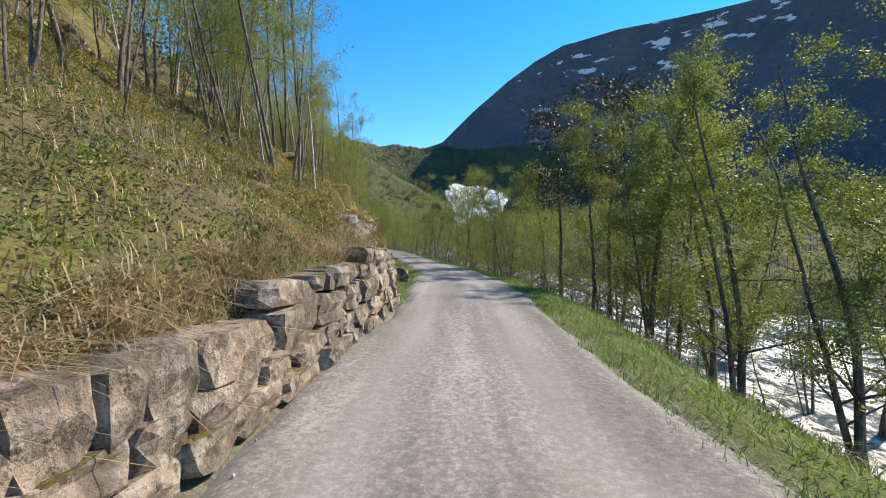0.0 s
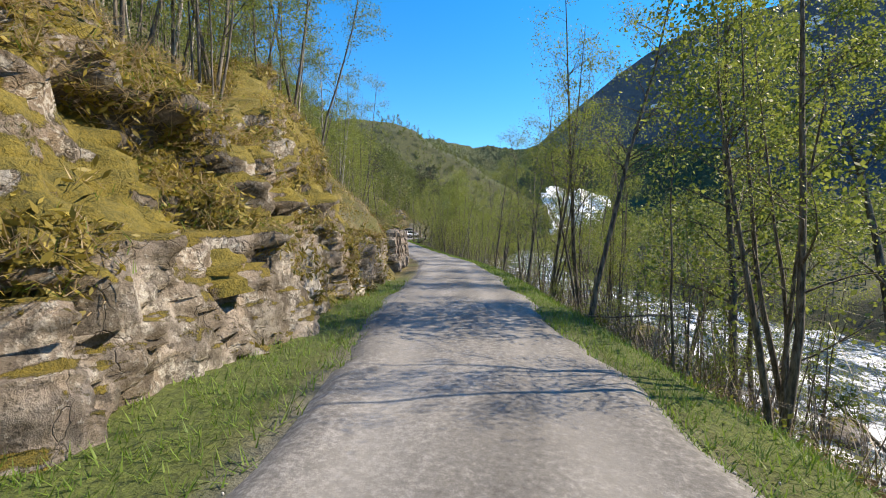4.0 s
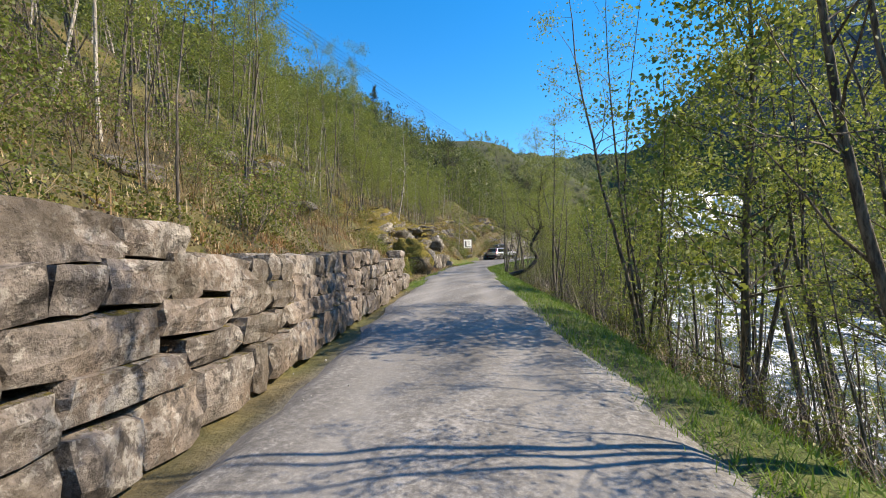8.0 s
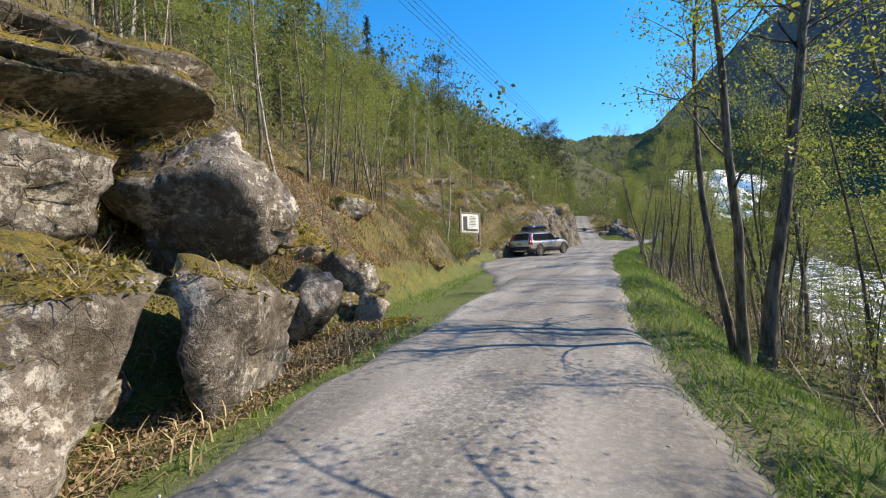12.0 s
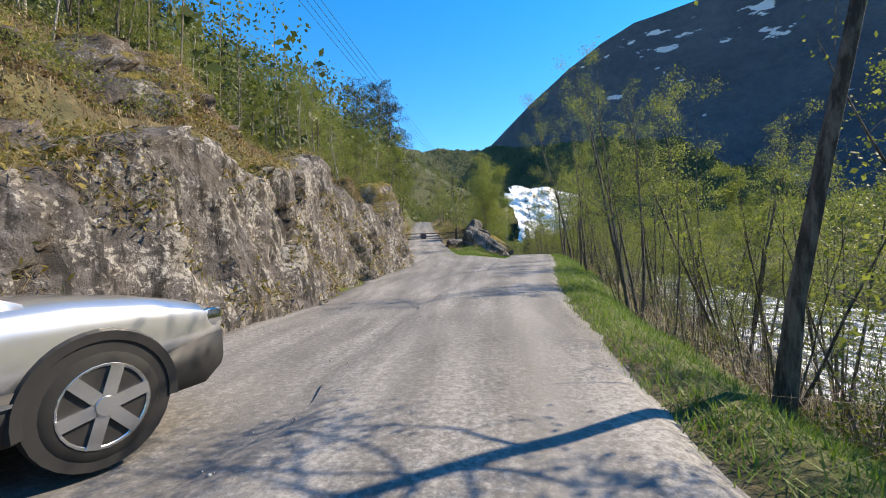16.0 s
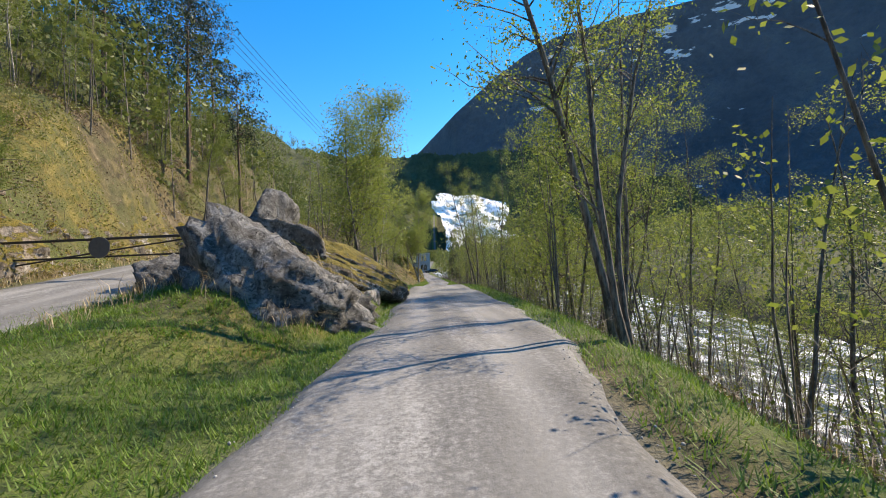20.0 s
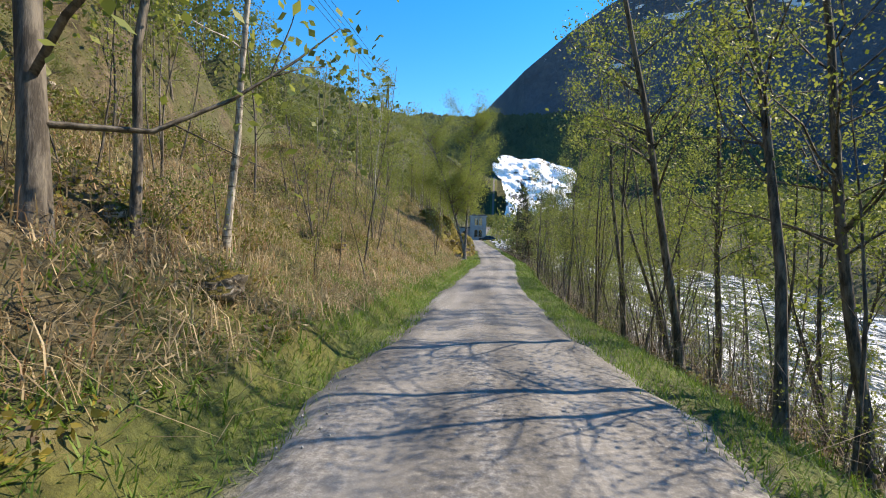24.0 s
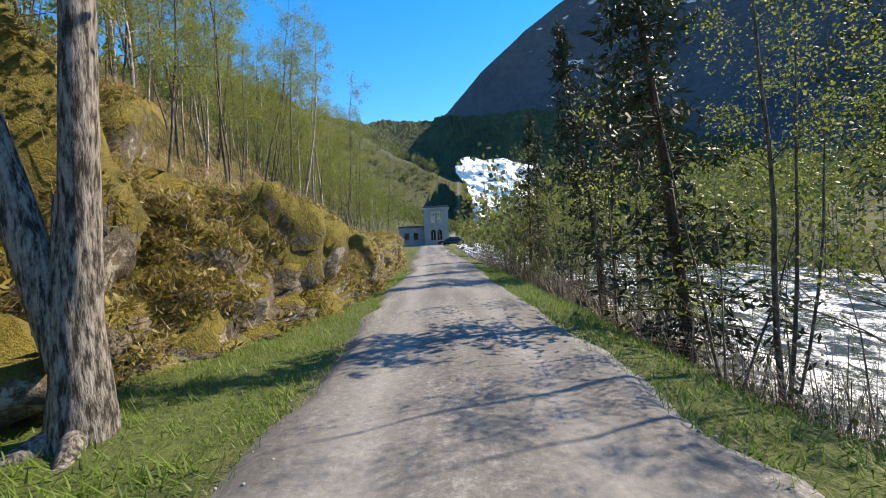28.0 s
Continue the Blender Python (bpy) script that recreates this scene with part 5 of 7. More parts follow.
# saplings, shrubs and stems standing further back, as one thicket
root = new("sapling_thicket")
tagged(root, "thicket of thin saplings and shrubs with new leaves", "thicket", kind="stuff")
joined = {}
for proto, m in thicket:
    M = np.array(m)
    for child in proto.children:
        me = child.data
        V = np.empty(len(me.vertices) * 3)
        me.vertices.foreach_get("co", V)
        F = np.empty(len(me.loops), np.int32)
        me.loops.foreach_get("vertex_index", F)
        bag = joined.setdefault((child.name.split(".")[0], me.materials[0].name), [[], [], 0])
        bag[0].append(V.reshape(-1, 3) @ M[:3, :3].T + M[:3, 3])
        bag[1].append(F.reshape(len(me.polygons), -1) + bag[2])
        bag[2] += len(me.vertices)
for (kind, mat_name), (VV, FF, _) in joined.items():
    part_np("stems" if kind == "trunk" else "leaves", np.concatenate(VV), np.concatenate(FF), bpy.data.materials[mat_name], root)

# ---- far woods ----
def far_wood(name, label, spots, leaf, bark, seed, conifer=False, clumps=70, blade=0.62):
    g = np.random.default_rng(seed)
    s, u = spots
    x, y = place(s, u)
    z = ground_z(s, u)
    n = len(s)
    h = g.uniform(7, 13, n) if not conifer else g.uniform(8, 15, n)
    # crowns
    f = g.uniform(0.0 if conifer else -0.1, 1, (n, clumps))
    prof = (1 - f) * 0.2 if conifer else np.sqrt(np.clip(1 - (f * 2 - 0.9) ** 2 * 0.75, 0, 1)) * 0.22
    ang, rad = g.uniform(0, 6.28, (n, clumps)), np.sqrt(g.uniform(0.1, 1, (n, clumps))) * prof * h[:, None]
    lop = g.uniform(0.8, 1.25, (n, 1))
    P = np.stack([x[:, None] + np.cos(ang) * rad * lop, y[:, None] + np.sin(ang) * rad, z[:, None] + h[:, None] * (0.25 + 0.72 * f if not conifer else 0.1 + 0.9 * f)], -1).reshape(-1, 3)
    P += g.normal(size=P.shape) * 0.25
    root = new(name)
    tagged(root, label, "wood", kind="stuff")
    V, F = leaves(P, blade if not conifer else 0.8, g, 0.33)
    part_np("crowns", V, F, leaf, root)
    base = np.stack([x, y, z - 0.3], 1)
    r = 0.055
    ring = np.array([[1, 0, 0], [-0.5, 0.87, 0], [-0.5, -0.87, 0]]) * r
    top = base + np.stack([g.normal(size=n) * 0.3, g.normal(size=n) * 0.3, h * 0.9], 1)
    V = np.concatenate([base[:, None] + ring[None], (top[:, None] + ring[None] * 0.25)], 1).reshape(-1, 3)
    idx = np.arange(n)[:, None] * 6
    F = np.concatenate([idx + np.array([[i, (i + 1) % 3, 3 + (i + 1) % 3, 3 + i]]) for i in range(3)])
    part_np("stems", V, F, bark, root)
    return root


def scatter(n, s0, s1, u0, u1, seed, power=1.0):
    g = np.random.default_rng(seed)
    s, u = g.uniform(s0, s1, n), u0 + (u1 - u0) * g.uniform(0, 1, n) ** power
    x, y = place(s, u)
    ux = np.interp(y, UPPER[:, 1], UPPER[:, 0])
    ok = ~((y > 148) & (y < 302) & (np.abs(x - ux) < 3.6)) & ~((y > 300) & (y < 370) & (np.abs(x + 22) < 10))
    return s[ok], u[ok]


far_wood("birch_wood", "young birch wood on the near valley side", scatter(800, -10, 320, -15, -38, 1), LEAF_FAR, BARK_GREY, 1, clumps=210, blade=0.3)
far_wood("birch_wood", "birch wood covering the valley side", scatter(1300, -10, 330, -36, -100, 7), LEAF_FAR, BARK_GREY, 7, clumps=90)
far_wood("far_wood", "spring wood on the upper valley side", scatter(1900, 150, 860, -10, -190, 2, 1.2), LEAF_FAR, BARK_GREY, 2, clumps=56)
far_wood("riverside_wood", "alder wood along the far river bank", scatter(700, 0, 420, 29, 60, 3), LEAF_FAR, BARK_GREY, 3, clumps=130, blade=0.4)
far_wood("riverside_wood", "wood behind the far river bank", scatter(1100, 0, 420, 58, 190, 9), LEAF_FAR, BARK_GREY, 9, clumps=56, blade=0.8)
far_wood("valley_wood", "green wood on the valley floor", scatter(1100, 330, 770, 4, 130, 4), LEAF_FAR, BARK_GREY, 4, clumps=56)
far_wood("valley_wood", "green wood along the road ahead", scatter(120, 268, 340, 3.6, 32, 6), LEAF_FAR, BARK_GREY, 6, clumps=90)
far_wood("far_wood", "close green wood towards the valley head", scatter(3200, 240, 900, -30, -330, 12), LEAF_FAR, BARK_GREY, 12, clumps=36, blade=1.6)
far_wood("valley_wood", "spring wood below the valley head", scatter(420, 520, 770, -34, 14, 14), LEAF_FAR, BARK_GREY, 14, clumps=60, blade=1.0)
far_wood("spruce_wood", "dark spruce wood on the slope", scatter(260, 60, 420, -38, -130, 5), NEEDLE, BARK_PINE, 5, True, 90)


# ---- grass, dry stalks and litter ----
def blades(name, label, s, u, length, width, mat, seed, lean=0.5, at=None, single=False):
    """Bent blades of grass, each a strip of two faces, or one plain spike."""
    g = np.random.default_rng(seed)
    if at is None:
        x, y = place(s, u)
        z = ground_z(s, u) - 0.02
    else:
        x, y, z = at
    n = len(x)
    a = g.uniform(0, 6.28, n)
    d = np.stack([np.cos(a), np.sin(a), np.zeros(n)], 1)
    side = np.stack([-np.sin(a), np.cos(a), np.zeros(n)], 1)
    L = (length * g.uniform(0.5, 1.3, n))[:, None]
    k = (lean * g.uniform(0.4, 1.6, n))[:, None]
    base = np.stack([x, y, z], 1)
    up = np.array([[0, 0, 1.0]])
    mid = base + L * 0.55 * (up * (1 - 0.25 * k) + d * k * 0.4)
    tip = base + L * (up * np.clip(1 - 0.55 * k, 0.08, 1) + d * k)
    w = width * g.uniform(0.6, 1.3, n)[:, None]
    V = np.stack([base - side * w, base + side * w, mid + side * w * 0.7, mid - side * w * 0.7, tip + side * w * 0.12, tip - side * w * 0.12], 1).reshape(-1, 3)
    if single:
        V = np.stack([base - side * w, base + side * w, tip], 1).reshape(-1, 3)
        return tagged(new(name, mesh_data(name, V, np.arange(3 * n).reshape(n, 3), mat)), label, "grass", kind="stuff")
    i = np.arange(n)[:, None] * 6
    F = np.concatenate([i + np.array([[0, 1, 2, 3]]), i + np.array([[3, 2, 4, 5]])])
    ob = new(name, mesh_data(name, V, F, mat))
    return tagged(ob, label, "grass", kind="stuff")


def tuft_spots(n, s0, s1, side, lo, hi, seed, clump=0.0, per=1, bankwise=True):
    """Spots between lo and hi metres outside the verge line, in clumps of per."""
    g = np.random.default_rng(seed)
    m = n // per
    s = np.repeat(g.uniform(s0, s1, m), per) + g.normal(size=m * per) * clump
    a = np.repeat(g.uniform(lo, hi, m), per) + g.normal(size=m * per) * clump
    return s, side * a


# fresh verge grass on both sides of the road
s, u = tuft_spots(200000, 0, 258, 1, 1.1, 2.9, 1, 0.12, 10)
keep = u > road_off(s) + 1.45
blades("verge_grass", "short fresh green grass along the verge", s[keep], u[keep], 0.17, 0.007, GRASS_BLADE, 1, 0.7, None, True)
s, u = tuft_spots(220000, 0, 258, -1, 1.5, 4.2, 2, 0.1, 10)
v_ = left_bank(s)[0]
keep = (-u < v_ + 0.5) & (-u > 1.42 - road_off(s)) & ~((s > 52) & (s < 92)) & ~((s > 116) & (s < 171) & (-u < v_ - 0.9)) & ~((s < 9.5) & (-u < 1.9)) & ~((s > 95) & (s < 115) & (-u > 2.6))
blades("verge_grass", "fresh green grass below the bank", s[keep], u[keep], 0.16, 0.007, GRASS_BLADE, 2, 0.7, None, True)
s, u = tuft_spots(60000, 168, 179, -1, 1.8, 7.5, 3, 0.1, 8)
keep = (-u > 1.7) & ((s > 171) | (-u > 2.2 + (171 - s)))
blades("lawn_wedge", "short bright grass on the wedge between the roads", s[keep], u[keep], 0.14, 0.009, GRASS_BLADE, 3, 0.9, None, True)
for k, (s0, s1, a0, a1, n) in enumerate(((-6, 9.6, 2.12, 2.7, 11000), (54, 91, 2.6, 3.2, 5500))):
    gg = np.random.default_rng(300 + k)
    cs = gg.uniform(s0, s1, n // 12)
    s = np.repeat(cs, 12) + gg.normal(size=len(cs) * 12) * 0.1
    u = -np.repeat(gg.uniform(a0, a1, len(cs)), 12) + gg.normal(size=len(s)) * 0.05
    blades("wall_top_grass", "dry grass overhanging the top of the stone wall", s, u, 0.36 if k == 0 else 0.3, 0.006, DRY_BLADE if k == 0 else BRACKEN, 310 + k, 1.35)
# dry grass and dead stalks over the banks
for k, (s0, s1, lo, hi, n, ln, mat, name, lab) in enumerate([
        (-6, 10, 2.4, 7.5, 5000, 0.38, DRY_BLADE, "dry_grass", "pale dry grass hanging over the wall"),
        (-6, 34, 2.3, 11, 42000, 0.22, GRASS_BLADE, "slope_grass", "rough green grass on the slope"),
        (10, 56, 3.0, 7.5, 11000, 0.3, DRY_BLADE, "dry_grass", "straw-coloured grass on the mossy bank"),
        (54, 96, 3.0, 10, 13000, 0.45, DRY_BLADE, "dry_grass", "withered grass above the stone wall"),
        (86, 126, 2.8, 8, 9000, 0.45, BRACKEN, "dead_bracken", "rust-brown dead bracken on the bank"),
        (56, 130, 3.0, 11, 9000, 0.5, BRACKEN, "dead_bracken", "flattened brown bracken in the scrub"),
        (112, 200, 6.0, 22, 34000, 0.45, DRY_BLADE, "dry_grass", "yellow dry grass round the rock cutting"),
        (126, 164, 5.2, 12, 40000, 0.32, DRY_BLADE, "dry_grass", "bleached dry grass on the ledges above the lay-by"),
        (126, 164, 5.2, 12, 16000, 0.3, BRACKEN, "dead_bracken", "brown bracken above the lay-by"),
        (95, 115, 2.3, 3.6, 3600, 0.3, DRY_BLADE, "dry_grass", "straw and dead grass at the foot of the boulders"),
        (104.4, 106.4, 2.5, 3.1, 1300, 0.45, BRACKEN, "dead_bracken", "heap of rust-brown dead bracken by the road"),
        (92, 101, 2.2, 6, 9000, 0.5, DRY_BLADE, "dry_grass", "flattened straw below the mossy boulders"),
        (176, 262, 2.7, 13, 62000, 0.6, DRY_BLADE, "dry_grass", "tall bleached dry grass on the slope"),
        (176, 262, 2.2, 6, 14000, 0.3, GRASS_BLADE, "slope_grass", "green shoots at the foot of the slope"),
        (184, 236, 3.0, 11, 9000, 0.55, BRACKEN, "dead_bracken", "brown bracken among the dry grass")]):
    s, u = tuft_spots(n, s0, s1, -1, lo, hi, 20 + k, 0.16, 9)
    v_ = left_bank(s)[0]
    x_, y_ = place(s, u)
    keep = ((-u > v_ + 0.15) | (hi < 3.7)) & ~((y_ > 150) & (np.abs(x_ - np.interp(y_, UPPER[:, 1], UPPER[:, 0])) < 2.0))
    blades(name, lab, s[keep], u[keep], ln, 0.007, mat, 40 + k, 0.95)
s, u = tuft_spots(26000, 2, 268, 1, 3.2, 9.5, 60, 0.2, 8)
blades("dry_grass", "brown litter and dry stalks under the riverside trees", s, u, 0.4, 0.007, DRY_BLADE, 61, 1.0)
s, u = tuft_spots(14000, 2, 268, 1, 2.8, 8.5, 62, 0.2, 6)
blades("slope_grass", "green undergrowth on the river bank", s, u, 0.3, 0.011, GRASS_BLADE, 63, 0.8)

# thickets of bare twigs
for k, (n, s0, s1, side, lo, hi, ln) in enumerate([(32000, 12, 272, 1, 2.8, 10.5, 1.5), (11000, 40, 272, 1, 3.2, 9, 2.8), (9000, 236, 272, 1, 2.9, 8, 1.3), (5000, -4, 60, -1, 4.0, 13, 1.1), (8000, 56, 130, -1, 3.6, 13, 1.2), (8000, 128, 262, -1, 4.5, 14, 1.0)]):
    s, u = tuft_spots(n, s0, s1, side, lo, hi, 80 + k, 0.2, 7)
    x_, y_ = place(s, u)
    keep = (side > 0) | ((-u > left_bank(s)[0] + 0.8) & ~((y_ > 150) & (np.abs(x_ - np.interp(y_, UPPER[:, 1], UPPER[:, 0])) < 2.6)) & ~((s > 165) & (s < 182) & (-u < 9)))
    blades("twig_thicket", "thicket of thin bare grey-brown twigs", s[keep], u[keep], ln, 0.005, TWIG, 90 + k, 0.85)

# moss cushions and hanging grass on the rock faces
gm = np.random.default_rng(31)
for P, F, n in CLIFF_SKINS:
    if not n:
        continue
    tri = P[F]
    nrm = np.cross(tri[:, 1] - tri[:, 0], tri[:, 3] - tri[:, 0])
    area = np.linalg.norm(nrm, axis=1)
    up = np.abs(nrm[:, 2]) / (area + 1e-9)
    c = tri.mean(axis=1)
    wgt = area * np.clip(up + 0.15, 0, 1) ** 2 * step(-0.1, 0.3, fbm(c[:, 0] * 0.8, c[:, 1] * 0.8, c[:, 2] * 0.8, 3))
    pick = gm.choice(len(F), n * 3, p=wgt / wgt.sum())
    base = c[pick] + gm.normal(size=(len(pick), 3)) * 0.08
    a = gm.uniform(0, 6.28, len(pick))
    V, Fl = leaves(base, 0.13, gm, 0.16)
    V[:, 2] += 0.03
    low = gm.choice(len(F), n // 2, p=wgt / wgt.sum())
    low = np.repeat(low, 6)
    q = c[low] + gm.normal(size=(len(low), 3)) * np.array([0.1, 0.1, 0.04])
    blades("rock_grass", "straw-coloured grass hanging from the rock ledges", None, None, 0.3, 0.006, DRY_BLADE, 500 + n, 1.2, (q[:, 0], q[:, 1], q[:, 2]), True)
    low = np.repeat(gm.choice(len(F), n // 6, p=wgt / wgt.sum()), 6)
    q = c[low] + gm.normal(size=(len(low), 3)) * np.array([0.1, 0.1, 0.04])
    blades("rock_grass", "green herbs growing on the rock ledges", None, None, 0.18, 0.006, GRASS_BLADE, 501 + n, 0.9, (q[:, 0], q[:, 1], q[:, 2]), True)
    ob = new("moss_cover", mesh_data("moss_cover", V, Fl, MOSS_TUFT))
    tagged(ob, "golden-green moss and short dry grass on the rock", "moss", kind="stuff")

# moss and dry grass on top of the larger boulders
tops, straw = [], []
for ob in [o for o in scene.objects if o.name.startswith("boulder") and o.scale.z > 0.38 and o.location.x < line_at(150.0)[0][0] + 60 and len(o.data.materials) and o.data.materials[0] in (ROCK_MOSSY, ROCK_LICHEN, ROCK_GOLD)]:
    V, F = BOULDERS[int(ob["shape"])]
    M = np.array(ob.matrix_basis)
    W = V @ M[:3, :3].T + M[:3, 3]
    tri = W[F]
    nrm = np.cross(tri[:, 1] - tri[:, 0], tri[:, 2] - tri[:, 0])
    area = np.linalg.norm(nrm, axis=1)
    c = tri.mean(axis=1)
    mossy_rock = ob.data.materials[0] != ROCK_LICHEN
    wgt = area * np.clip(nrm[:, 2] / (area + 1e-9) - (0.25 if mossy_rock else 0.6), 0, 1) * step(-0.1, 0.25, fbm(c[:, 0] * 1.2, c[:, 1] * 1.2, c[:, 2] * 1.2, 3) + (0.2 if mossy_rock else 0.0))
    if wgt.sum() < 0.01:
        continue
    pick = gm.choice(len(F), int(min(2600, 1500 * wgt.sum() + 60)), p=wgt / wgt.sum())
    tops.append(c[pick] + gm.normal(size=(len(pick), 3)) * np.array([0.03, 0.03, 0.01]))
    straw.append(np.repeat(c[pick[: len(pick) // 12]], 5, axis=0) + gm.normal(size=(len(pick) // 12 * 5, 3)) * 0.05)
V, F = leaves(np.concatenate(tops), 0.07, gm, 0.2)
tagged(new("moss_cover", mesh_data("moss_cover", V, F, MOSS_TUFT)), "golden-green moss tufts on the boulders", "moss", kind="stuff")
q = np.concatenate(straw)
blades("rock_grass", "straw-coloured grass growing on the boulders", None, None, 0.22, 0.005, DRY_BLADE, 555, 1.1, (q[:, 0], q[:, 1], q[:, 2]), True)

# loose stones on the road's edges
gr = np.random.default_rng(9)
n = 3000
s = gr.uniform(0, 262, n)
u = np.where(gr.uniform(size=n) < 0.5, 1, -1) * np.abs(gr.normal(1.4, 0.16, n)) + road_off(s)
u = np.where((gr.uniform(size=n) < 0.25) & ((s < 115) | (s > 172)), gr.normal(0.1, 0.3, n), u)
x, y = place(s, u)
z = line_at(s)[0][:, 2] + 0.006
D, F = ico(1)
sz = gr.uniform(0.005, 0.016, n)
V = (np.stack([x, y, z], 1)[:, None] + D[None] * sz[:, None, None] * gr.uniform(0.6, 1.2, (n, 1, 3))).reshape(-1, 3)
pebbles = new("loose_gravel", mesh_data("loose_gravel", V, (F[None] + np.arange(n)[:, None, None] * len(D)).reshape(-1, 3), plain("gravel_stone", (0.34, 0.33, 0.315), 0.9, 0, 0.4, 30)))
tagged(pebbles, "loose gravel thrown to the road's edges", "gravel", kind="stuff")

# ---- parked estate car ----
PAINT, nt, b = material("silver_paint")
b.inputs["Base Color"].default_value = (0.5, 0.515, 0.54, 1)
b.inputs["Metallic"].default_value, b.inputs["Roughness"].default_value, b.inputs["Coat Weight"].default_value = 0.75, 0.28, 0.9
nt.links.new(ramp(nt, noise_tex(nt, coords(nt), 6, 4), [(0.3, (0.6, 0.61, 0.63)), (0.7, (0.67, 0.68, 0.7))]), b.inputs["Base Color"])
GLASS_DARK, nt, b = material("tinted_glass")
b.inputs["Base Color"].default_value, b.inputs["Roughness"].default_value = (0.012, 0.014, 0.016, 1), 0.04
b.inputs["Coat Weight"].default_value = 1.0
BLACK_PLASTIC = plain("black_plastic", (0.022, 0.022, 0.023), 0.6)
GLOSS_BLACK = plain("gloss_black", (0.012, 0.012, 0.013), 0.18, coat=0.6)
RED_LAMP = plain("red_lamp_glass", (0.3, 0.008, 0.008), 0.12, coat=1.0)
TYRE = plain("tyre_rubber", (0.018, 0.018, 0.018), 0.85)
ALLOY = plain("alloy_rim", (0.62, 0.62, 0.63), 0.25, 0.9, 0.05)
CHROME = plain("chrome_trim", (0.7, 0.7, 0.7), 0.15, 1.0, 0.03)
PLATE = plain("plate_white", (0.6, 0.6, 0.58), 0.4)


def loft(sections):
    """Joins equal rings of points into a closed skin."""
    n, m = len(sections), len(sections[0])
    V = np.array(sections, float).reshape(-1, 3)
    F = [[i * m + j, i * m + (j + 1) % m, (i + 1) * m + (j + 1) % m, (i + 1) * m + j] for i in range(n - 1) for j in range(m)]
    bm = bmesh.new()
    vs = [bm.verts.new(p) for p in V]
    for f in F:
        bm.faces.new([vs[k] for k in f])
    bm.faces.new(vs[:m][::-1])
    bm.faces.new(vs[-m:])
    bmesh.ops.recalc_face_normals(bm, faces=bm.faces[:])
    return bm


def wheel(root, x, y, r=0.35, face=1):
    """Tyre and six-spoke rim, turning about the car's cross axis."""
    prof = [(0.0, r * 0.70), (0.0, r * 0.72), (0.02, r * 0.93), (0.05, r), (0.17, r), (0.2, r * 0.93), (0.22, r * 0.7)]
    n = 28
    ang = np.arange(n) / n * 2 * math.pi
    V = np.array([[x + p[1] * math.cos(a), y - face * p[0], r + p[1] * math.sin(a)] for a in ang for p in prof])
    m = len(prof)
    F = np.array([[i * m + j, i * m + j + 1, ((i + 1) % n) * m + j + 1, ((i + 1) % n) * m + j] for i in range(n) for j in range(m - 1)])
    tyre = part_np("wheel", V, F, TYRE, root, smooth=True)
    bm = bmesh.new()
    for k in range(6):
        a = k * math.pi / 3 + 0.2
        got = bmesh.ops.create_cube(bm, size=1.0, matrix=Matrix.Translation((x, y - face * 0.012, r)) @ Matrix.Rotation(-a, 4, "Y") @ Matrix.Translation((r * 0.37, 0, 0)) @ Matrix.Diagonal((r * 0.64, 0.03, 0.075, 1)))
    bmesh.ops.create_cone(bm, cap_ends=True, segments=20, radius1=r * 0.2, radius2=r * 0.16, depth=0.05, matrix=Matrix.Translation((x, y - face * 0.01, r)) @ Matrix.Rotation(math.pi / 2, 4, "X"))
    part("rim", bm, ALLOY, tyre, "silver six-spoke alloy rim")
    prof = [(0.012, r * 0.66), (-0.004, r * 0.71), (0.02, r * 0.73)]
    V = np.array([[x + p[1] * math.cos(a), y - face * p[0], r + p[1] * math.sin(a)] for a in ang for p in prof])
    F = np.array([[i * 3 + j, i * 3 + j + 1, ((i + 1) % n) * 3 + j + 1, ((i + 1) % n) * 3 + j] for i in range(n) for j in range(2)])
    part_np("rim_edge", V, F, ALLOY, tyre, smooth=True)
    V = np.array([[x, y - face * 0.1, r]] + [[x + r * 0.7 * math.cos(a), y - face * 0.1, r + r * 0.7 * math.sin(a)] for a in ang])
    F = np.array([[0, 1 + i, 1 + (i + 1) % n] for i in range(n)])
    part_np("brake_disc", V, F, BLACK_PLASTIC, tyre)


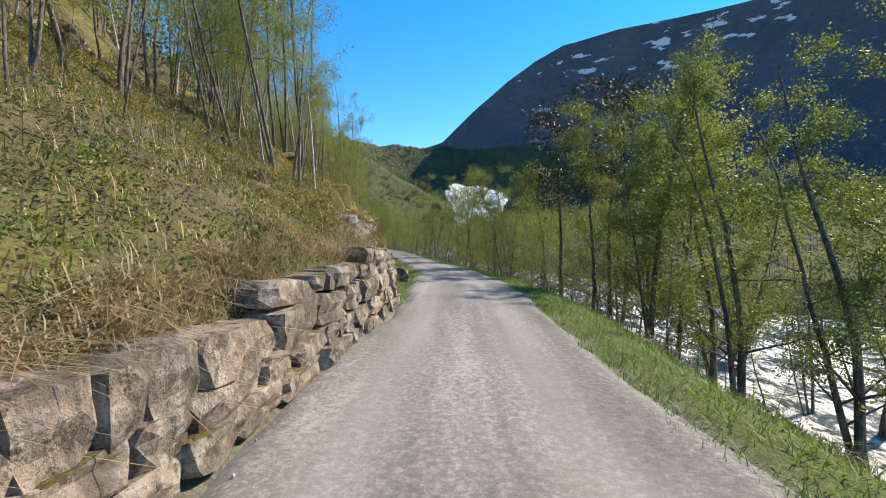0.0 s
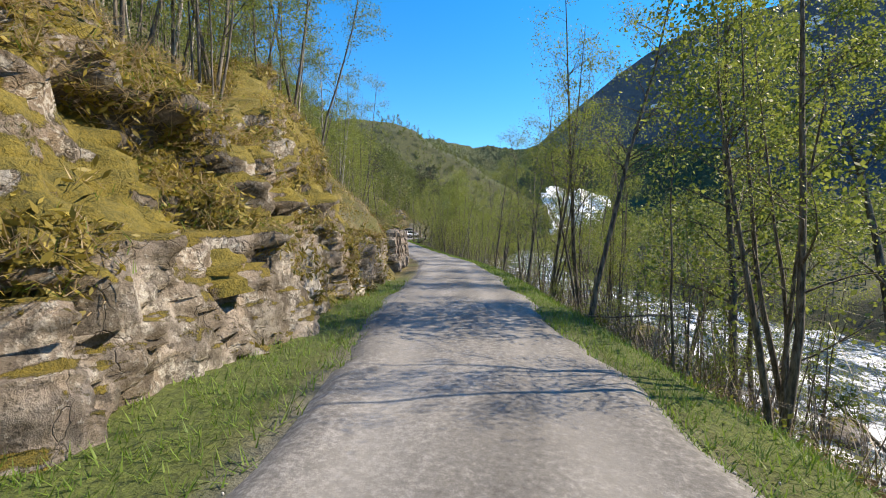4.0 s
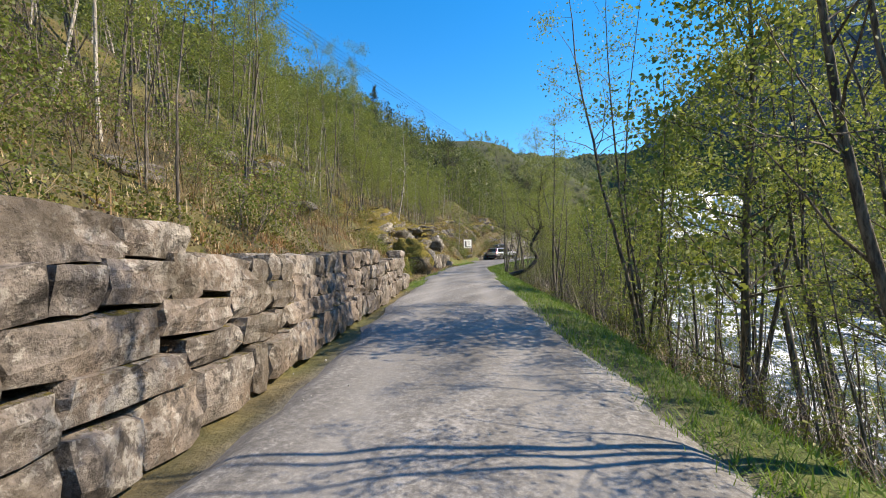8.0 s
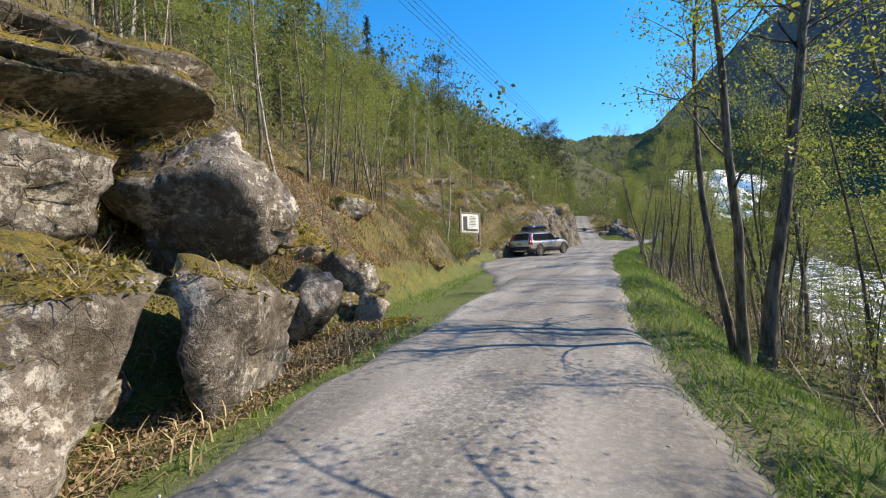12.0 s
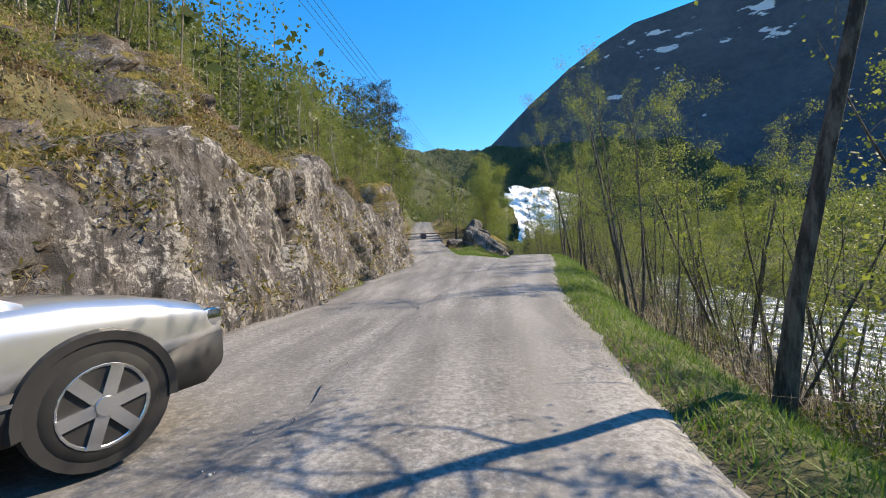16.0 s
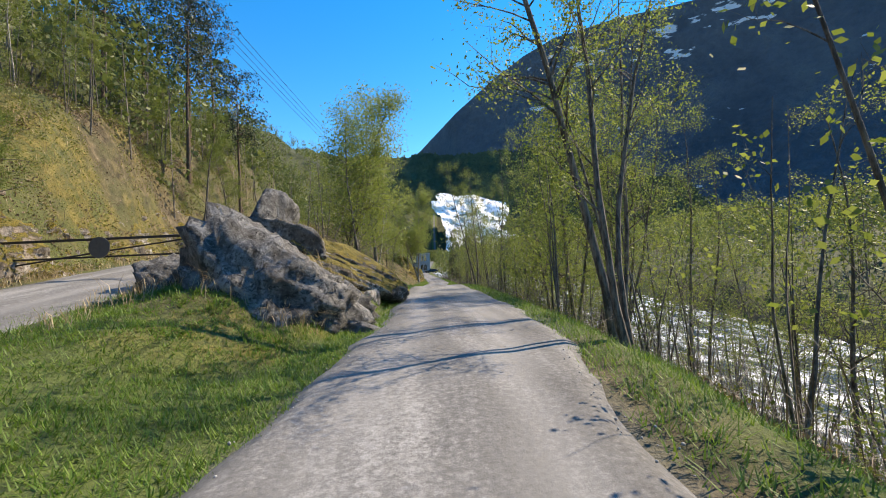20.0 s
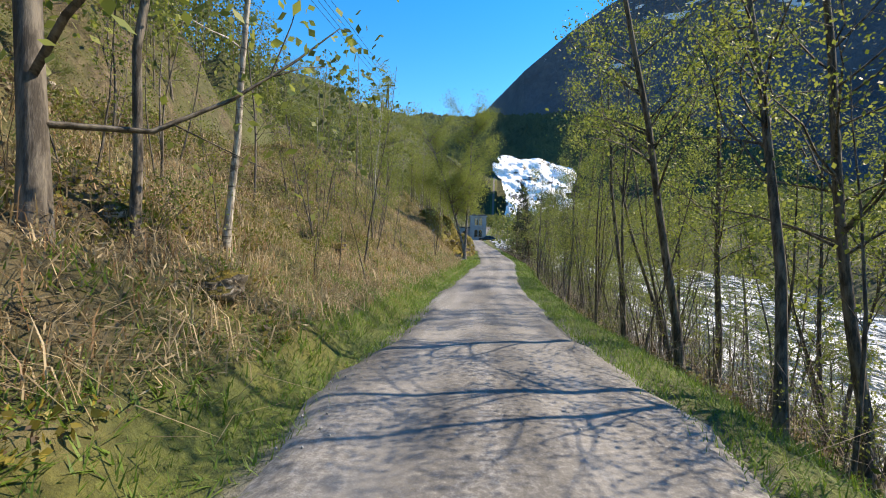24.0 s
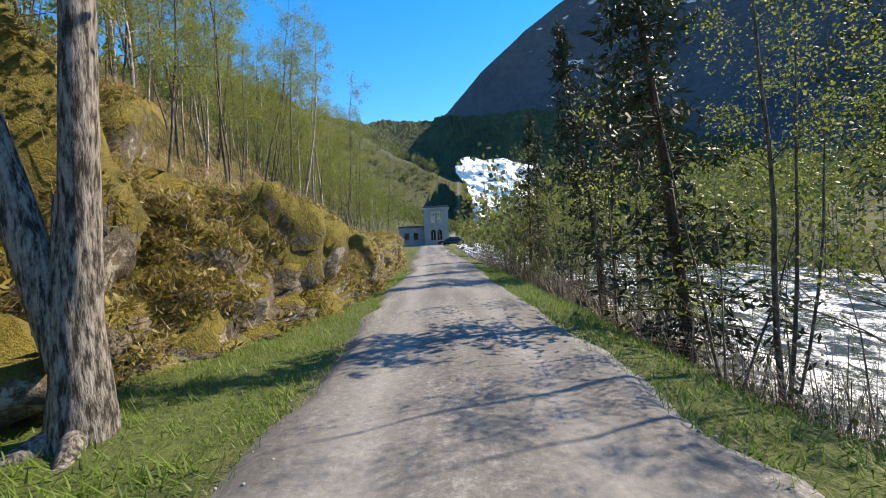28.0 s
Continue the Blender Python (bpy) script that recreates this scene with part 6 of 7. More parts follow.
def estate_car(m):
    root = new("estate_car")
    tagged(root, "silver estate car with black cladding and roof box in the lay-by", "car")
    xs = [-2.42, -2.36, -2.2, -1.8, -1.4, -0.9, -0.3, 0.3, 0.9, 1.3, 1.75, 2.1, 2.3, 2.4]
    half = [0.74, 0.84, 0.9, 0.925, 0.93, 0.93, 0.93, 0.93, 0.93, 0.925, 0.91, 0.86, 0.76, 0.6]
    topz = [0.95, 1.02, 1.03, 1.0, 0.99, 0.98, 0.975, 0.97, 0.98, 0.985, 0.94, 0.87, 0.78, 0.7]
    botz = [0.62, 0.56, 0.52, 0.5, 0.5, 0.5, 0.5, 0.5, 0.5, 0.5, 0.52, 0.54, 0.56, 0.6]
    rings = []
    for x, w, t, z0 in zip(xs, half, topz, botz):
        r = [(0.5 * w, z0), (w, z0 + 0.02), (w * 1.0, 0.66), (w * 0.99, 0.8), (w * 0.965, t - 0.06), (w * 0.91, t - 0.015), (w * 0.55, t + 0.015)]
        rings.append([(x, y, z) for y, z in r] + [(x, -y, z) for y, z in reversed(r)])
    part("body", loft(rings), PAINT, root, smooth=True)
    rings = []
    for x, w in zip(xs, half):
        w = w + 0.006
        lo = 0.24 if abs(x) < 2.3 else 0.32
        r = [(0.6 * w, lo), (w * 0.96, lo + 0.03), (w, 0.42), (w, 0.55 if abs(x) < 2.0 else 0.62), (0.4 * w, 0.57 if abs(x) < 2.0 else 0.64)]
        rings.append([(x * 1.004, y, z) for y, z in r] + [(x * 1.004, -y, z) for y, z in reversed(r)])
    part("lower_cladding", loft(rings), BLACK_PLASTIC, root, "matt black plastic cladding and bumpers", smooth=True)
    # cabin
    cab = [(-2.3, 0.78, 1.0, 1.03), (-2.24, 0.8, 1.0, 1.12), (-2.08, 0.8, 1.0, 1.4), (-1.95, 0.79, 1.0, 1.5), (-1.2, 0.8, 1.0, 1.545), (-0.4, 0.8, 1.0, 1.55), (0.15, 0.79, 1.0, 1.5), (0.5, 0.79, 1.0, 1.33), (0.95, 0.8, 0.98, 1.06), (1.1, 0.79, 0.97, 0.99)]
    rings = []
    for x, w, z0, t in cab:
        k = (t - 0.99) / 0.56
        wt = w - 0.2 * k
        r = [(w + 0.05, z0 - 0.08), (w + 0.04, z0), (w - 0.1 * k + 0.02, z0 + (t - z0) * 0.55), (wt + 0.02, t - 0.07 * k), (wt - 0.08, t - 0.015 * k), (wt * 0.4, t)]
        rings.append([(x, y, z) for y, z in r] + [(x, -y, z) for y, z in reversed(r)])
    part("cabin", loft(rings), PAINT, root, smooth=True)
    # windows
    def pane(name, pts, label="dark tinted window", mat=GLASS_DARK):
        bm = bmesh.new()
        vs = [bm.verts.new(p) for p in pts]
        bm.faces.new(vs)
        got = bmesh.ops.extrude_face_region(bm, geom=bm.faces[:])
        c = Vector((0, 0, 1.2))
        for v in [e for e in got["geom"] if isinstance(e, bmesh.types.BMVert)]:
            v.co += (v.co - Vector((v.co.x * 0.8, 0, 1.2))).normalized() * 0.012
        bmesh.ops.recalc_face_normals(bm, faces=bm.faces[:])
        return part(name, bm, mat, root, label)
    for sd in (1, -1):
        for x0, x1, x2, x3 in ((-1.98, -1.165, -1.19, -1.82), (-1.15, -0.325, -0.3, -1.175), (-0.31, 0.74, 0.22, -0.285)):
            pane("side_window", [(x0, sd * 0.842, 1.02), (x1, sd * 0.842, 1.02), (x2, sd * 0.70, 1.43), (x3, sd * 0.70, 1.43)])
        part("window_trim", box_bm(-0.62, sd * 0.862, 1.0, 2.8, 0.02, 0.018), CHROME, root)
        part("side_strip", box_bm(0.0, sd * 0.945, 0.49, 2.0, 0.014, 0.022), CHROME, root)
        part("roof_rail", box_bm(-0.85, sd * 0.6, 1.585, 2.1, 0.035, 0.03, 0.01), CHROME, root)
        part("door_handle", box_bm(-1.05, sd * 0.94, 0.86, 0.2, 0.03, 0.035, 0.01), CHROME, root)
        part("door_handle", box_bm(-0.05, sd * 0.94, 0.85, 0.2, 0.03, 0.035, 0.01), CHROME, root)
        part("wing_mirror", box_bm(0.62, sd * 0.98, 1.06, 0.12, 0.2, 0.15, 0.04), GLOSS_BLACK, root, "black wing mirror")
        rings = []
        for z, x, y, dx, dy in ((0.74, -2.36, 0.79, 0.13, 0.13), (0.94, -2.33, 0.8, 0.15, 0.13), (1.0, -2.3, 0.8, 0.12, 0.08), (1.2, -2.2, 0.755, 0.09, 0.07), (1.46, -2.06, 0.685, 0.06, 0.05)):
            rings.append([(x - dx * 0.5, sd * (y - dy * 0.7), z), (x - dx * 0.35, sd * (y + dy * 0.55), z), (x + dx, sd * (y + dy * 0.95), z), (x + dx, sd * (y - dy * 0.7), z)])
        part("tail_lamp", loft(rings), RED_LAMP, root, "tall red tail lamp")
        part("reflector", box_bm(-2.41, sd * 0.68, 0.47, 0.05, 0.24, 0.06, 0.01), RED_LAMP, root)
        part("headlamp", box_bm(2.13, sd * 0.68, 0.745, 0.3, 0.3, 0.12, 0.045), CHROME, root, "clear headlamp")
        for x in (-1.42, 1.4):
            n = 20
            flare = []
            for i in range(n + 1):
                a = math.pi * (i / n * 1.1 - 0.05)
                flare.append([(x + r * math.cos(a), sd * w, 0.36 + r * math.sin(a)) for r, w in ((0.375, 0.9), (0.375, 0.95), (0.43, 0.955), (0.45, 0.9))])
            part("wheel_arch", loft(flare), BLACK_PLASTIC, root, "black wheel-arch flare")
            # no arch is cut; a black disc stands in for the shaded hollow
            well = bmesh.new()
            bmesh.ops.create_cone(well, cap_ends=True, segments=28, radius1=0.39, radius2=0.39, depth=0.1, matrix=Matrix.Translation((x, sd * 0.888, 0.37)) @ Matrix.Rotation(math.pi / 2, 4, "X"))
            part("wheel_well", well, BLACK_PLASTIC, root)
            wheel(root, x, sd * 0.955, 0.35, sd)
    pane("windscreen", [(0.95, 0.66, 1.07), (0.95, -0.66, 1.07), (0.22, -0.56, 1.47), (0.22, 0.56, 1.47)], "raked windscreen")
    pane("rear_window", [(-2.28, 0.62, 1.06), (-2.28, -0.62, 1.06), (-2.05, -0.56, 1.45), (-2.05, 0.56, 1.45)], "sloping dark rear window")
    part("rear_spoiler", box_bm(-2.06, 0, 1.53, 0.24, 1.1, 0.03, 0.012), PAINT, root)
    part("number_plate", box_bm(-2.425, 0, 0.82, 0.02, 0.52, 0.12, 0.004), PLATE, root, "white number plate")
    part("plate_bar", box_bm(-2.437, 0, 0.82, 0.006, 0.36, 0.05), BLACK_PLASTIC, root)
    part("tailgate_trim", box_bm(-2.425, 0, 0.93, 0.03, 1.0, 0.05, 0.01), CHROME, root)
    part("skid_plate", box_bm(-2.43, 0, 0.36, 0.05, 1.1, 0.09, 0.02), ALLOY, root, "silver skid plate")
    # roof box on bars
    rings = []
    for x, w, h in ((-1.85, 0.3, 0.16), (-1.75, 0.4, 0.28), (-1.2, 0.43, 0.34), (-0.4, 0.43, 0.34), (0.1, 0.38, 0.26), (0.35, 0.28, 0.12)):
        r = [(w * 0.9, 1.66), (w, 1.72), (w * 0.97, 1.66 + h * 0.8), (w * 0.8, 1.66 + h)]
        rings.append([(x, -0.12 + y, z) for y, z in r] + [(x, -0.12 - y, z) for y, z in reversed(r)])
    box = part("roof_box", loft(rings), GLOSS_BLACK, root, "long black roof box", smooth=True)
    part("box_seam", box_bm(-0.75, -0.12, 1.735, 2.12, 0.885, 0.012), CHROME, box)
    for x in (-1.3, -0.3):
        part("roof_bar", box_bm(x, 0, 1.635, 0.06, 1.26, 0.035, 0.01), BLACK_PLASTIC, root)
    root.matrix_world = m
    return root


car = estate_car(pose(-30.9, 137.25, 4.38, 0, -2.6, 68) @ Matrix.Scale(1.08, 4))


# ---- information board, gate, pole, wires, house ----
WOOD_GREY = plain("weathered_wood", (0.2, 0.17, 0.14), 0.9, 0, 0.35, 9)
WOOD_DARK = plain("dark_stained_wood", (0.09, 0.07, 0.055), 0.85, 0, 0.35, 9)
PAPER = plain("sign_white", (0.7, 0.72, 0.7), 0.5)
INK = plain("sign_ink", (0.06, 0.065, 0.07), 0.6)
IRON = plain("rusted_iron", (0.05, 0.038, 0.03), 0.75, 0.3, 0.4, 20)


def upright(x0, x1, y, z0, z1, bm=None):
    return box_bm((x0 + x1) / 2, y, (z0 + z1) / 2, x1 - x0, x1 - x0, z1 - z0, 0.012, bm)


def info_board(m):
    root = new("information_board")
    tagged(root, "wooden information board on two posts beside the lay-by", "sign")
    part("post", upright(-0.78, -0.66, 0, -0.3, 2.35), WOOD_GREY, root)
    part("post", upright(0.66, 0.78, 0, -0.3, 2.15), WOOD_GREY, root)
    part("rail", box_bm(0, 0, 2.1, 1.5, 0.07, 0.1, 0.01), WOOD_GREY, root)
    part("rail", box_bm(0, 0, 0.92, 1.5, 0.07, 0.1, 0.01), WOOD_GREY, root)
    panel = part("panel", box_bm(0, -0.02, 1.51, 1.3, 0.04, 1.06, 0.006), PAPER, root, "pale printed panel")
    part("picture", box_bm(-0.38, -0.044, 1.5, 0.3, 0.008, 0.8), INK, panel, "dark upright picture")
    part("picture", box_bm(0.1, -0.044, 1.12, 0.9, 0.008, 0.12), INK, panel)
    for k in range(7):
        part("text_bar", box_bm(0.18, -0.044, 1.9 - 0.09 * k, 0.5 if k % 3 else 0.4, 0.008, 0.03), INK, panel)
    root.matrix_world = m


info_board(pose(-33.0, 128.3, float(ground_z(129.5, -6.7)), 0, 0, 62))


def road_gate(p0, p1):
    root = new("road_gate")
    tagged(root, "dark iron barrier gate across the upper road", "gate")
    a, e = Vector(p0), Vector(p1)
    ln = (e - a).length
    m = Matrix.Translation(a) @ Matrix.Rotation(math.atan2(e.y - a.y, e.x - a.x), 4, "Z")
    part("post", upright(-0.09, 0.09, 0, -0.4, 1.35), WOOD_DARK, root)
    part("post", upright(ln - 0.09, ln + 0.09, 0, -0.4, 1.5), WOOD_DARK, root)
    part("top_rail", box_bm(ln / 2, 0, 1.12, ln, 0.06, 0.07, 0.01), IRON, root)
    part("bottom_rail", box_bm(ln / 2, 0, 0.62, ln, 0.05, 0.05, 0.01), IRON, root)
    V, F = tubes([(np.array([[0.1, 0, 0.3], [ln * 0.5, 0, 0.72], [ln - 0.1, 0, 1.1]]), np.array([0.025] * 3))], 6)
    part_np("brace", V, F, IRON, root)
    disc = bmesh.new()
    bmesh.ops.create_cone(disc, cap_ends=True, segments=24, radius1=0.3, radius2=0.3, depth=0.03, matrix=Matrix.Translation((ln * 0.55, -0.06, 0.88)) @ Matrix.Rotation(math.pi / 2, 4, "X"))
    part("round_sign", disc, plain("sign_back", (0.09, 0.09, 0.095), 0.5, 0.4), root, "round dark sign plate")
    root.matrix_world = m


road_gate((-36.6, 177.3, 7.3), (-29.6, 176.8, 7.35))


def power_pole(name, x, y, z0, z1):
    root = new(name)
    tagged(root, "two-legged timber power pole with a cross-arm", "power pole", "power line")
    h = z1 - z0
    for dx, dy in ((-1.3, 0.2), (0.35, -0.2)):
        V, F = tubes([(np.array([[dx, dy, -0.5], [dx * 0.45, dy * 0.4, h * 0.55], [0, 0, h - 0.2]]), np.array([0.15, 0.13, 0.1]))], 8)
        part_np("leg", V, F, WOOD_DARK, root)
    part("cross_arm", box_bm(0, 0, h - 0.45, 2.0, 0.12, 0.14, 0.01), WOOD_DARK, root)
    for k in (-0.9, -0.3, 0.3, 0.9):
        bm = bmesh.new()
        bmesh.ops.create_cone(bm, cap_ends=True, segments=8, radius1=0.05, radius2=0.035, depth=0.22, matrix=Matrix.Translation((k, 0, h - 0.27)))
        part("insulator", bm, PAPER, root)
    root.matrix_world = pose(x, y, z0)
    return root


P1, P2 = (-35.2, 254.3, 29.0), (-47.4, 80.0, 30.8)
power_pole("power_pole", P1[0], P1[1], float(ground_z(256, -14.5)) - 0.3, P1[2])
power_pole("power_pole", P2[0], P2[1], float(ground_z(86, -33)) - 0.3, P2[2])
WIRE = plain("cable_black", (0.02, 0.02, 0.022), 0.5, 0.3)
for k in (-0.9, -0.3, 0.3, 0.9):
    t = np.linspace(0, 1, 24)
    pts = np.stack([P1[0] + k + (P2[0] - P1[0]) * t, P1[1] + (P2[1] - P1[1]) * t, P1[2] - 0.2 + (P2[2] - P1[2]) * t - 4 * 1.6 * t * (1 - t)], 1)
    V, F = tubes([(pts, np.full(24, 0.022))], 5)
    ob = part_np("power_cable", V, F, WIRE)
    tagged(ob, "thin black overhead power cable", "cable", "power line")

PLASTER = plain("pale_plaster", (0.36, 0.365, 0.385), 0.85, 0, 0.12, 1.5)
SLATE = plain("slate_roof", (0.08, 0.08, 0.09), 0.7, 0, 0.3, 4)
WHITE_WOOD = plain("white_window_frame", (0.6, 0.6, 0.6), 0.5)


def pale_house(m):
    root = new("stone_house")
    tagged(root, "pale two-storey plastered house with arched windows", "house")
    part("wall", box_bm(0, 3.5, 3.1, 4.2, 7, 6.6), PLASTER, root)
    part("cornice", box_bm(0, 3.5, 6.45, 4.6, 7.4, 0.3, 0.04), PLASTER, root)
    part("roof", box_bm(0, 3.5, 6.75, 4.3, 7.1, 0.35, 0.1), SLATE, root)
    part("string_course", box_bm(0, -0.03, 3.35, 4.25, 0.1, 0.14), PLASTER, root)
    part("side_wing", box_bm(-4.3, 4.0, 1.6, 4.4, 5, 3.6), PLASTER, root)
    part("wing_roof", box_bm(-4.3, 4.0, 3.5, 4.7, 5.3, 0.3, 0.08), SLATE, root)
    for z in (1.7, 4.8):
        for x in (-0.55, 0.55):
            win = bmesh.new()
            box_bm(x, -0.02, z, 0.8, 0.1, 1.5, 0, win)
            bmesh.ops.create_cone(win, cap_ends=True, segments=16, radius1=0.4, radius2=0.4, depth=0.1, matrix=Matrix.Translation((x, -0.02, z + 0.75)) @ Matrix.Rotation(math.pi / 2, 4, "X"))
            w = part("window", win, GLASS_DARK, root, "dark arched window")
            part("frame", box_bm(x, -0.085, z, 0.05, 0.03, 1.5), WHITE_WOOD, w)
            part("sill", box_bm(x, -0.1, z - 0.8, 0.95, 0.14, 0.08), WHITE_WOOD, w)
    for x in (-5.2, -3.6):
        part("window", box_bm(x, 1.48, 1.8, 0.8, 0.08, 1.2), GLASS_DARK, root, "dark wing window")
    root.matrix_world = m


pale_house(pose(-20.9, 308.5, float(ground_z(309, 0.0)) - 0.1, 0, 0, 2))


def dark_car(m):
    root = new("parked_car")
    tagged(root, "dark car parked before the pale house", "car")
    rings = []
    for x, w, t in ((-2.1, 0.7, 0.75), (-1.9, 0.84, 0.9), (0, 0.87, 0.92), (1.6, 0.84, 0.86), (2.1, 0.66, 0.65)):
        r = [(w, 0.3), (w, 0.6), (w * 0.93, t)]
        rings.append([(x, y, z) for y, z in r] + [(x, -y, z) for y, z in reversed(r)])
    part("body", loft(rings), GLOSS_BLACK, root, smooth=True)
    rings = []
    for x, w, t in ((-1.8, 0.7, 0.92), (-1.3, 0.66, 1.38), (0.1, 0.66, 1.42), (0.95, 0.72, 0.95)):
        rings.append([(x, w + 0.08, 0.85), (x, w, t), (x, -w, t), (x, -w - 0.08, 0.85)])
    part("cabin", loft(rings), GLASS_DARK, root, smooth=True)
    for x in (-1.3, 1.3):
        for sd in (1, -1):
            wheel(root, x, sd * 0.88, 0.31, sd)
    root.matrix_world = m


dark_car(pose(-18.6, 303.5, float(ground_z(304, 2.5)) + 0.02, 0, 0, 172))

# old two-stemmed tree by the mossy rock
def old_tree(m):
    root = new("old_maple_tree")
    tagged(root, "old two-stemmed tree with deeply furrowed grey bark", "tree")
    chains, pts, g = tree_shape(201, 13, 0.22, 1, 0.3, 26, 0.24, 0.9, 5, 2600)
    g = np.random.default_rng(77)
    low = np.array([[0, 0, -0.4], [0.02, 0, 0.5], [0.0, 0.0, 1.3], [-0.04, 0.02, 2.0]])
    stems = [(low, np.array([0.3, 0.2, 0.14, 0.08]))]
    more = []
    for d in (np.array([-0.27, -0.02, 1.0]), np.array([0.02, 0.03, 1.0])):
        T = twig(g, low[1] + np.array([0.25 * d[0], 0, 0.15]), d, 14.5, 12, -0.01, 0.025)
        stems.append((T, 0.15 * np.linspace(1, 0.1, 12)))
        for _ in range(30):
            f = g.uniform(3.2, 11)
            base = T[int(f)]
            a = g.uniform(0, 6.28)
            L = twig(g, base, np.array([math.cos(a), math.sin(a), 0.9]), 3.6 * g.uniform(0.5, 1.15), 5, 0.0, 0.16)
            more.append((L, 0.05 * np.linspace(1, 0.2, 5)))
            for _ in range(7):
                j = g.integers(1, 5)
                more.append((twig(g, L[j], L[-1] - L[0] + g.normal(size=3) * 0.9, 1.0, 3, 0, 0.2), np.array([0.014, 0.01, 0.004])))
    for q in (2.2, 4.0, -1.4):
        stems.append((twig(g, np.array([0, 0, 0.15]), np.array([math.cos(q), math.sin(q), -0.25]), 0.9, 4, 0.1, 0.1), np.array([0.13, 0.1, 0.07, 0.03])))
    V, F = tubes(stems, 14)
    N_ = V.copy()
    V[:, 0] += 0.03 * fbm(N_[:, 0] * 5, N_[:, 1] * 5, N_[:, 2] * 1.2, 3)
    V[:, 1] += 0.03 * fbm(N_[:, 0] * 5 + 9, N_[:, 1] * 5, N_[:, 2] * 1.2, 3)
    part_np("trunk", V, F, BARK_OLD, root, smooth=True)
    V, F = tubes(more, 5)
    part_np("branchwork", V, F, BARK_GREY, root, smooth=True)
    tips = np.concatenate([c[0][1:] for c in more if len(c[0]) == 3])
    P = np.repeat(tips, 60, axis=0) + g.normal(size=(len(tips) * 60, 3)) * 0.36
    P = P[P[:, 2] > 3.2]
    V, F = leaves(P, 0.11, g)
    part_np("crown", V, F, LEAF_YOUNG, root)
    root.matrix_world = m


tx, ty = place(240.5, -3.2)
old_tree(pose(float(tx), float(ty), float(ground_z(240.5, -3.2)) - 0.05, 0, 0, 10))

# leaning birch and slim tree on the dry slope
for tree, s, u, sz, rx, ry, rz in ((BIRCH[0], 195.5, -5.2, 1.15, -4, 10, 0), (BIRCH[1], 202.2, -4.5, 1.0, 0, -3, 50), (YOUNG[0], 191.0, -4.9, 1.35, 0, 0, 20), (YOUNG[1], 199.0, -4.2, 1.6, 3, 0, 140),
                              (LITHE[0], 200.5, -4.6, 1.2, 0, 3, 80), (LITHE[0], 209.3, -4.1, 0.7, 0, 12, 0), (LITHE[2], 211.2, -4.2, 0.6, 0, 5, 30), (LITHE[1], 208.0, -5.2, 0.7, 6, 8, 200)):
    x, y = place(s, u)
    copy_thing(tree, pose(float(x), float(y), float(ground_z(s, u)) - 0.1, rx, ry, rz) @ Matrix.Scale(sz, 4))

# tree with a snaking stem, leaning out from the verge
def bent_tree(s, u):
    root = new("bent_alder_tree")
    tagged(root, "alder with a snaking dark stem leaning out from the verge", "tree")
    g = np.random.default_rng(91)
    path = np.array([(-0.1, 0, -0.5), (0.0, 0, 0.0), (0.9, 0.1, 0.3), (1.55, 0.1, 0.95), (1.25, 0.0, 1.6), (1.5, 0.0, 2.2), (1.85, 0.1, 2.8), (1.75, 0.1, 3.9), (1.9, 0.2, 5.0), (2.1, 0.2, 6.4)])
    stem = spline(path, 6)
    chains = [(stem, np.interp(np.arange(len(stem)), [0, 12, 30, len(stem)], [0.15, 0.12, 0.09, 0.02]))]
    tips = []
    for _ in range(26):
        i = int(g.uniform(0.48, 0.98) * len(stem))
        a = g.uniform(0, 6.28)
        L = twig(g, stem[i], np.array([math.cos(a), math.sin(a), g.uniform(0.2, 0.9)]), g.uniform(0.7, 1.9), 5, 0.0, 0.2)
        chains.append((L, 0.028 * np.linspace(1, 0.2, 5)))
        for _ in range(5):
            T = twig(g, L[g.integers(1, 5)], L[-1] - L[0] + g.normal(size=3) * 0.7, g.uniform(0.3, 0.7), 3, 0, 0.2)
            chains.append((T, np.array([0.009, 0.006, 0.003])))
            tips.append(T[1:])
    V, F = tubes(chains, 7)
    part_np("trunk", V, F, BARK_DARK, root, smooth=True)
    tips = np.concatenate(tips)
    tips = tips[tips[:, 2] > 3.6]
    P = np.repeat(tips, 26, axis=0) + g.normal(size=(len(tips) * 26, 3)) * 0.22
    V, F = leaves(P, 0.065, g)
    part_np("crown", V, F, LEAF_YOUNG, root)
    x, y = place(s, u)
    t = line_at(s)[1]
    root.matrix_world = pose(float(x), float(y), float(ground_z(s, u)), 0, 0, math.degrees(math.atan2(-t[0], t[1])))


BARK_DARK = bark_material("dark_wet_bark", (0.09, 0.075, 0.06), (0.025, 0.02, 0.017))
bent_tree(101.3, 2.2)

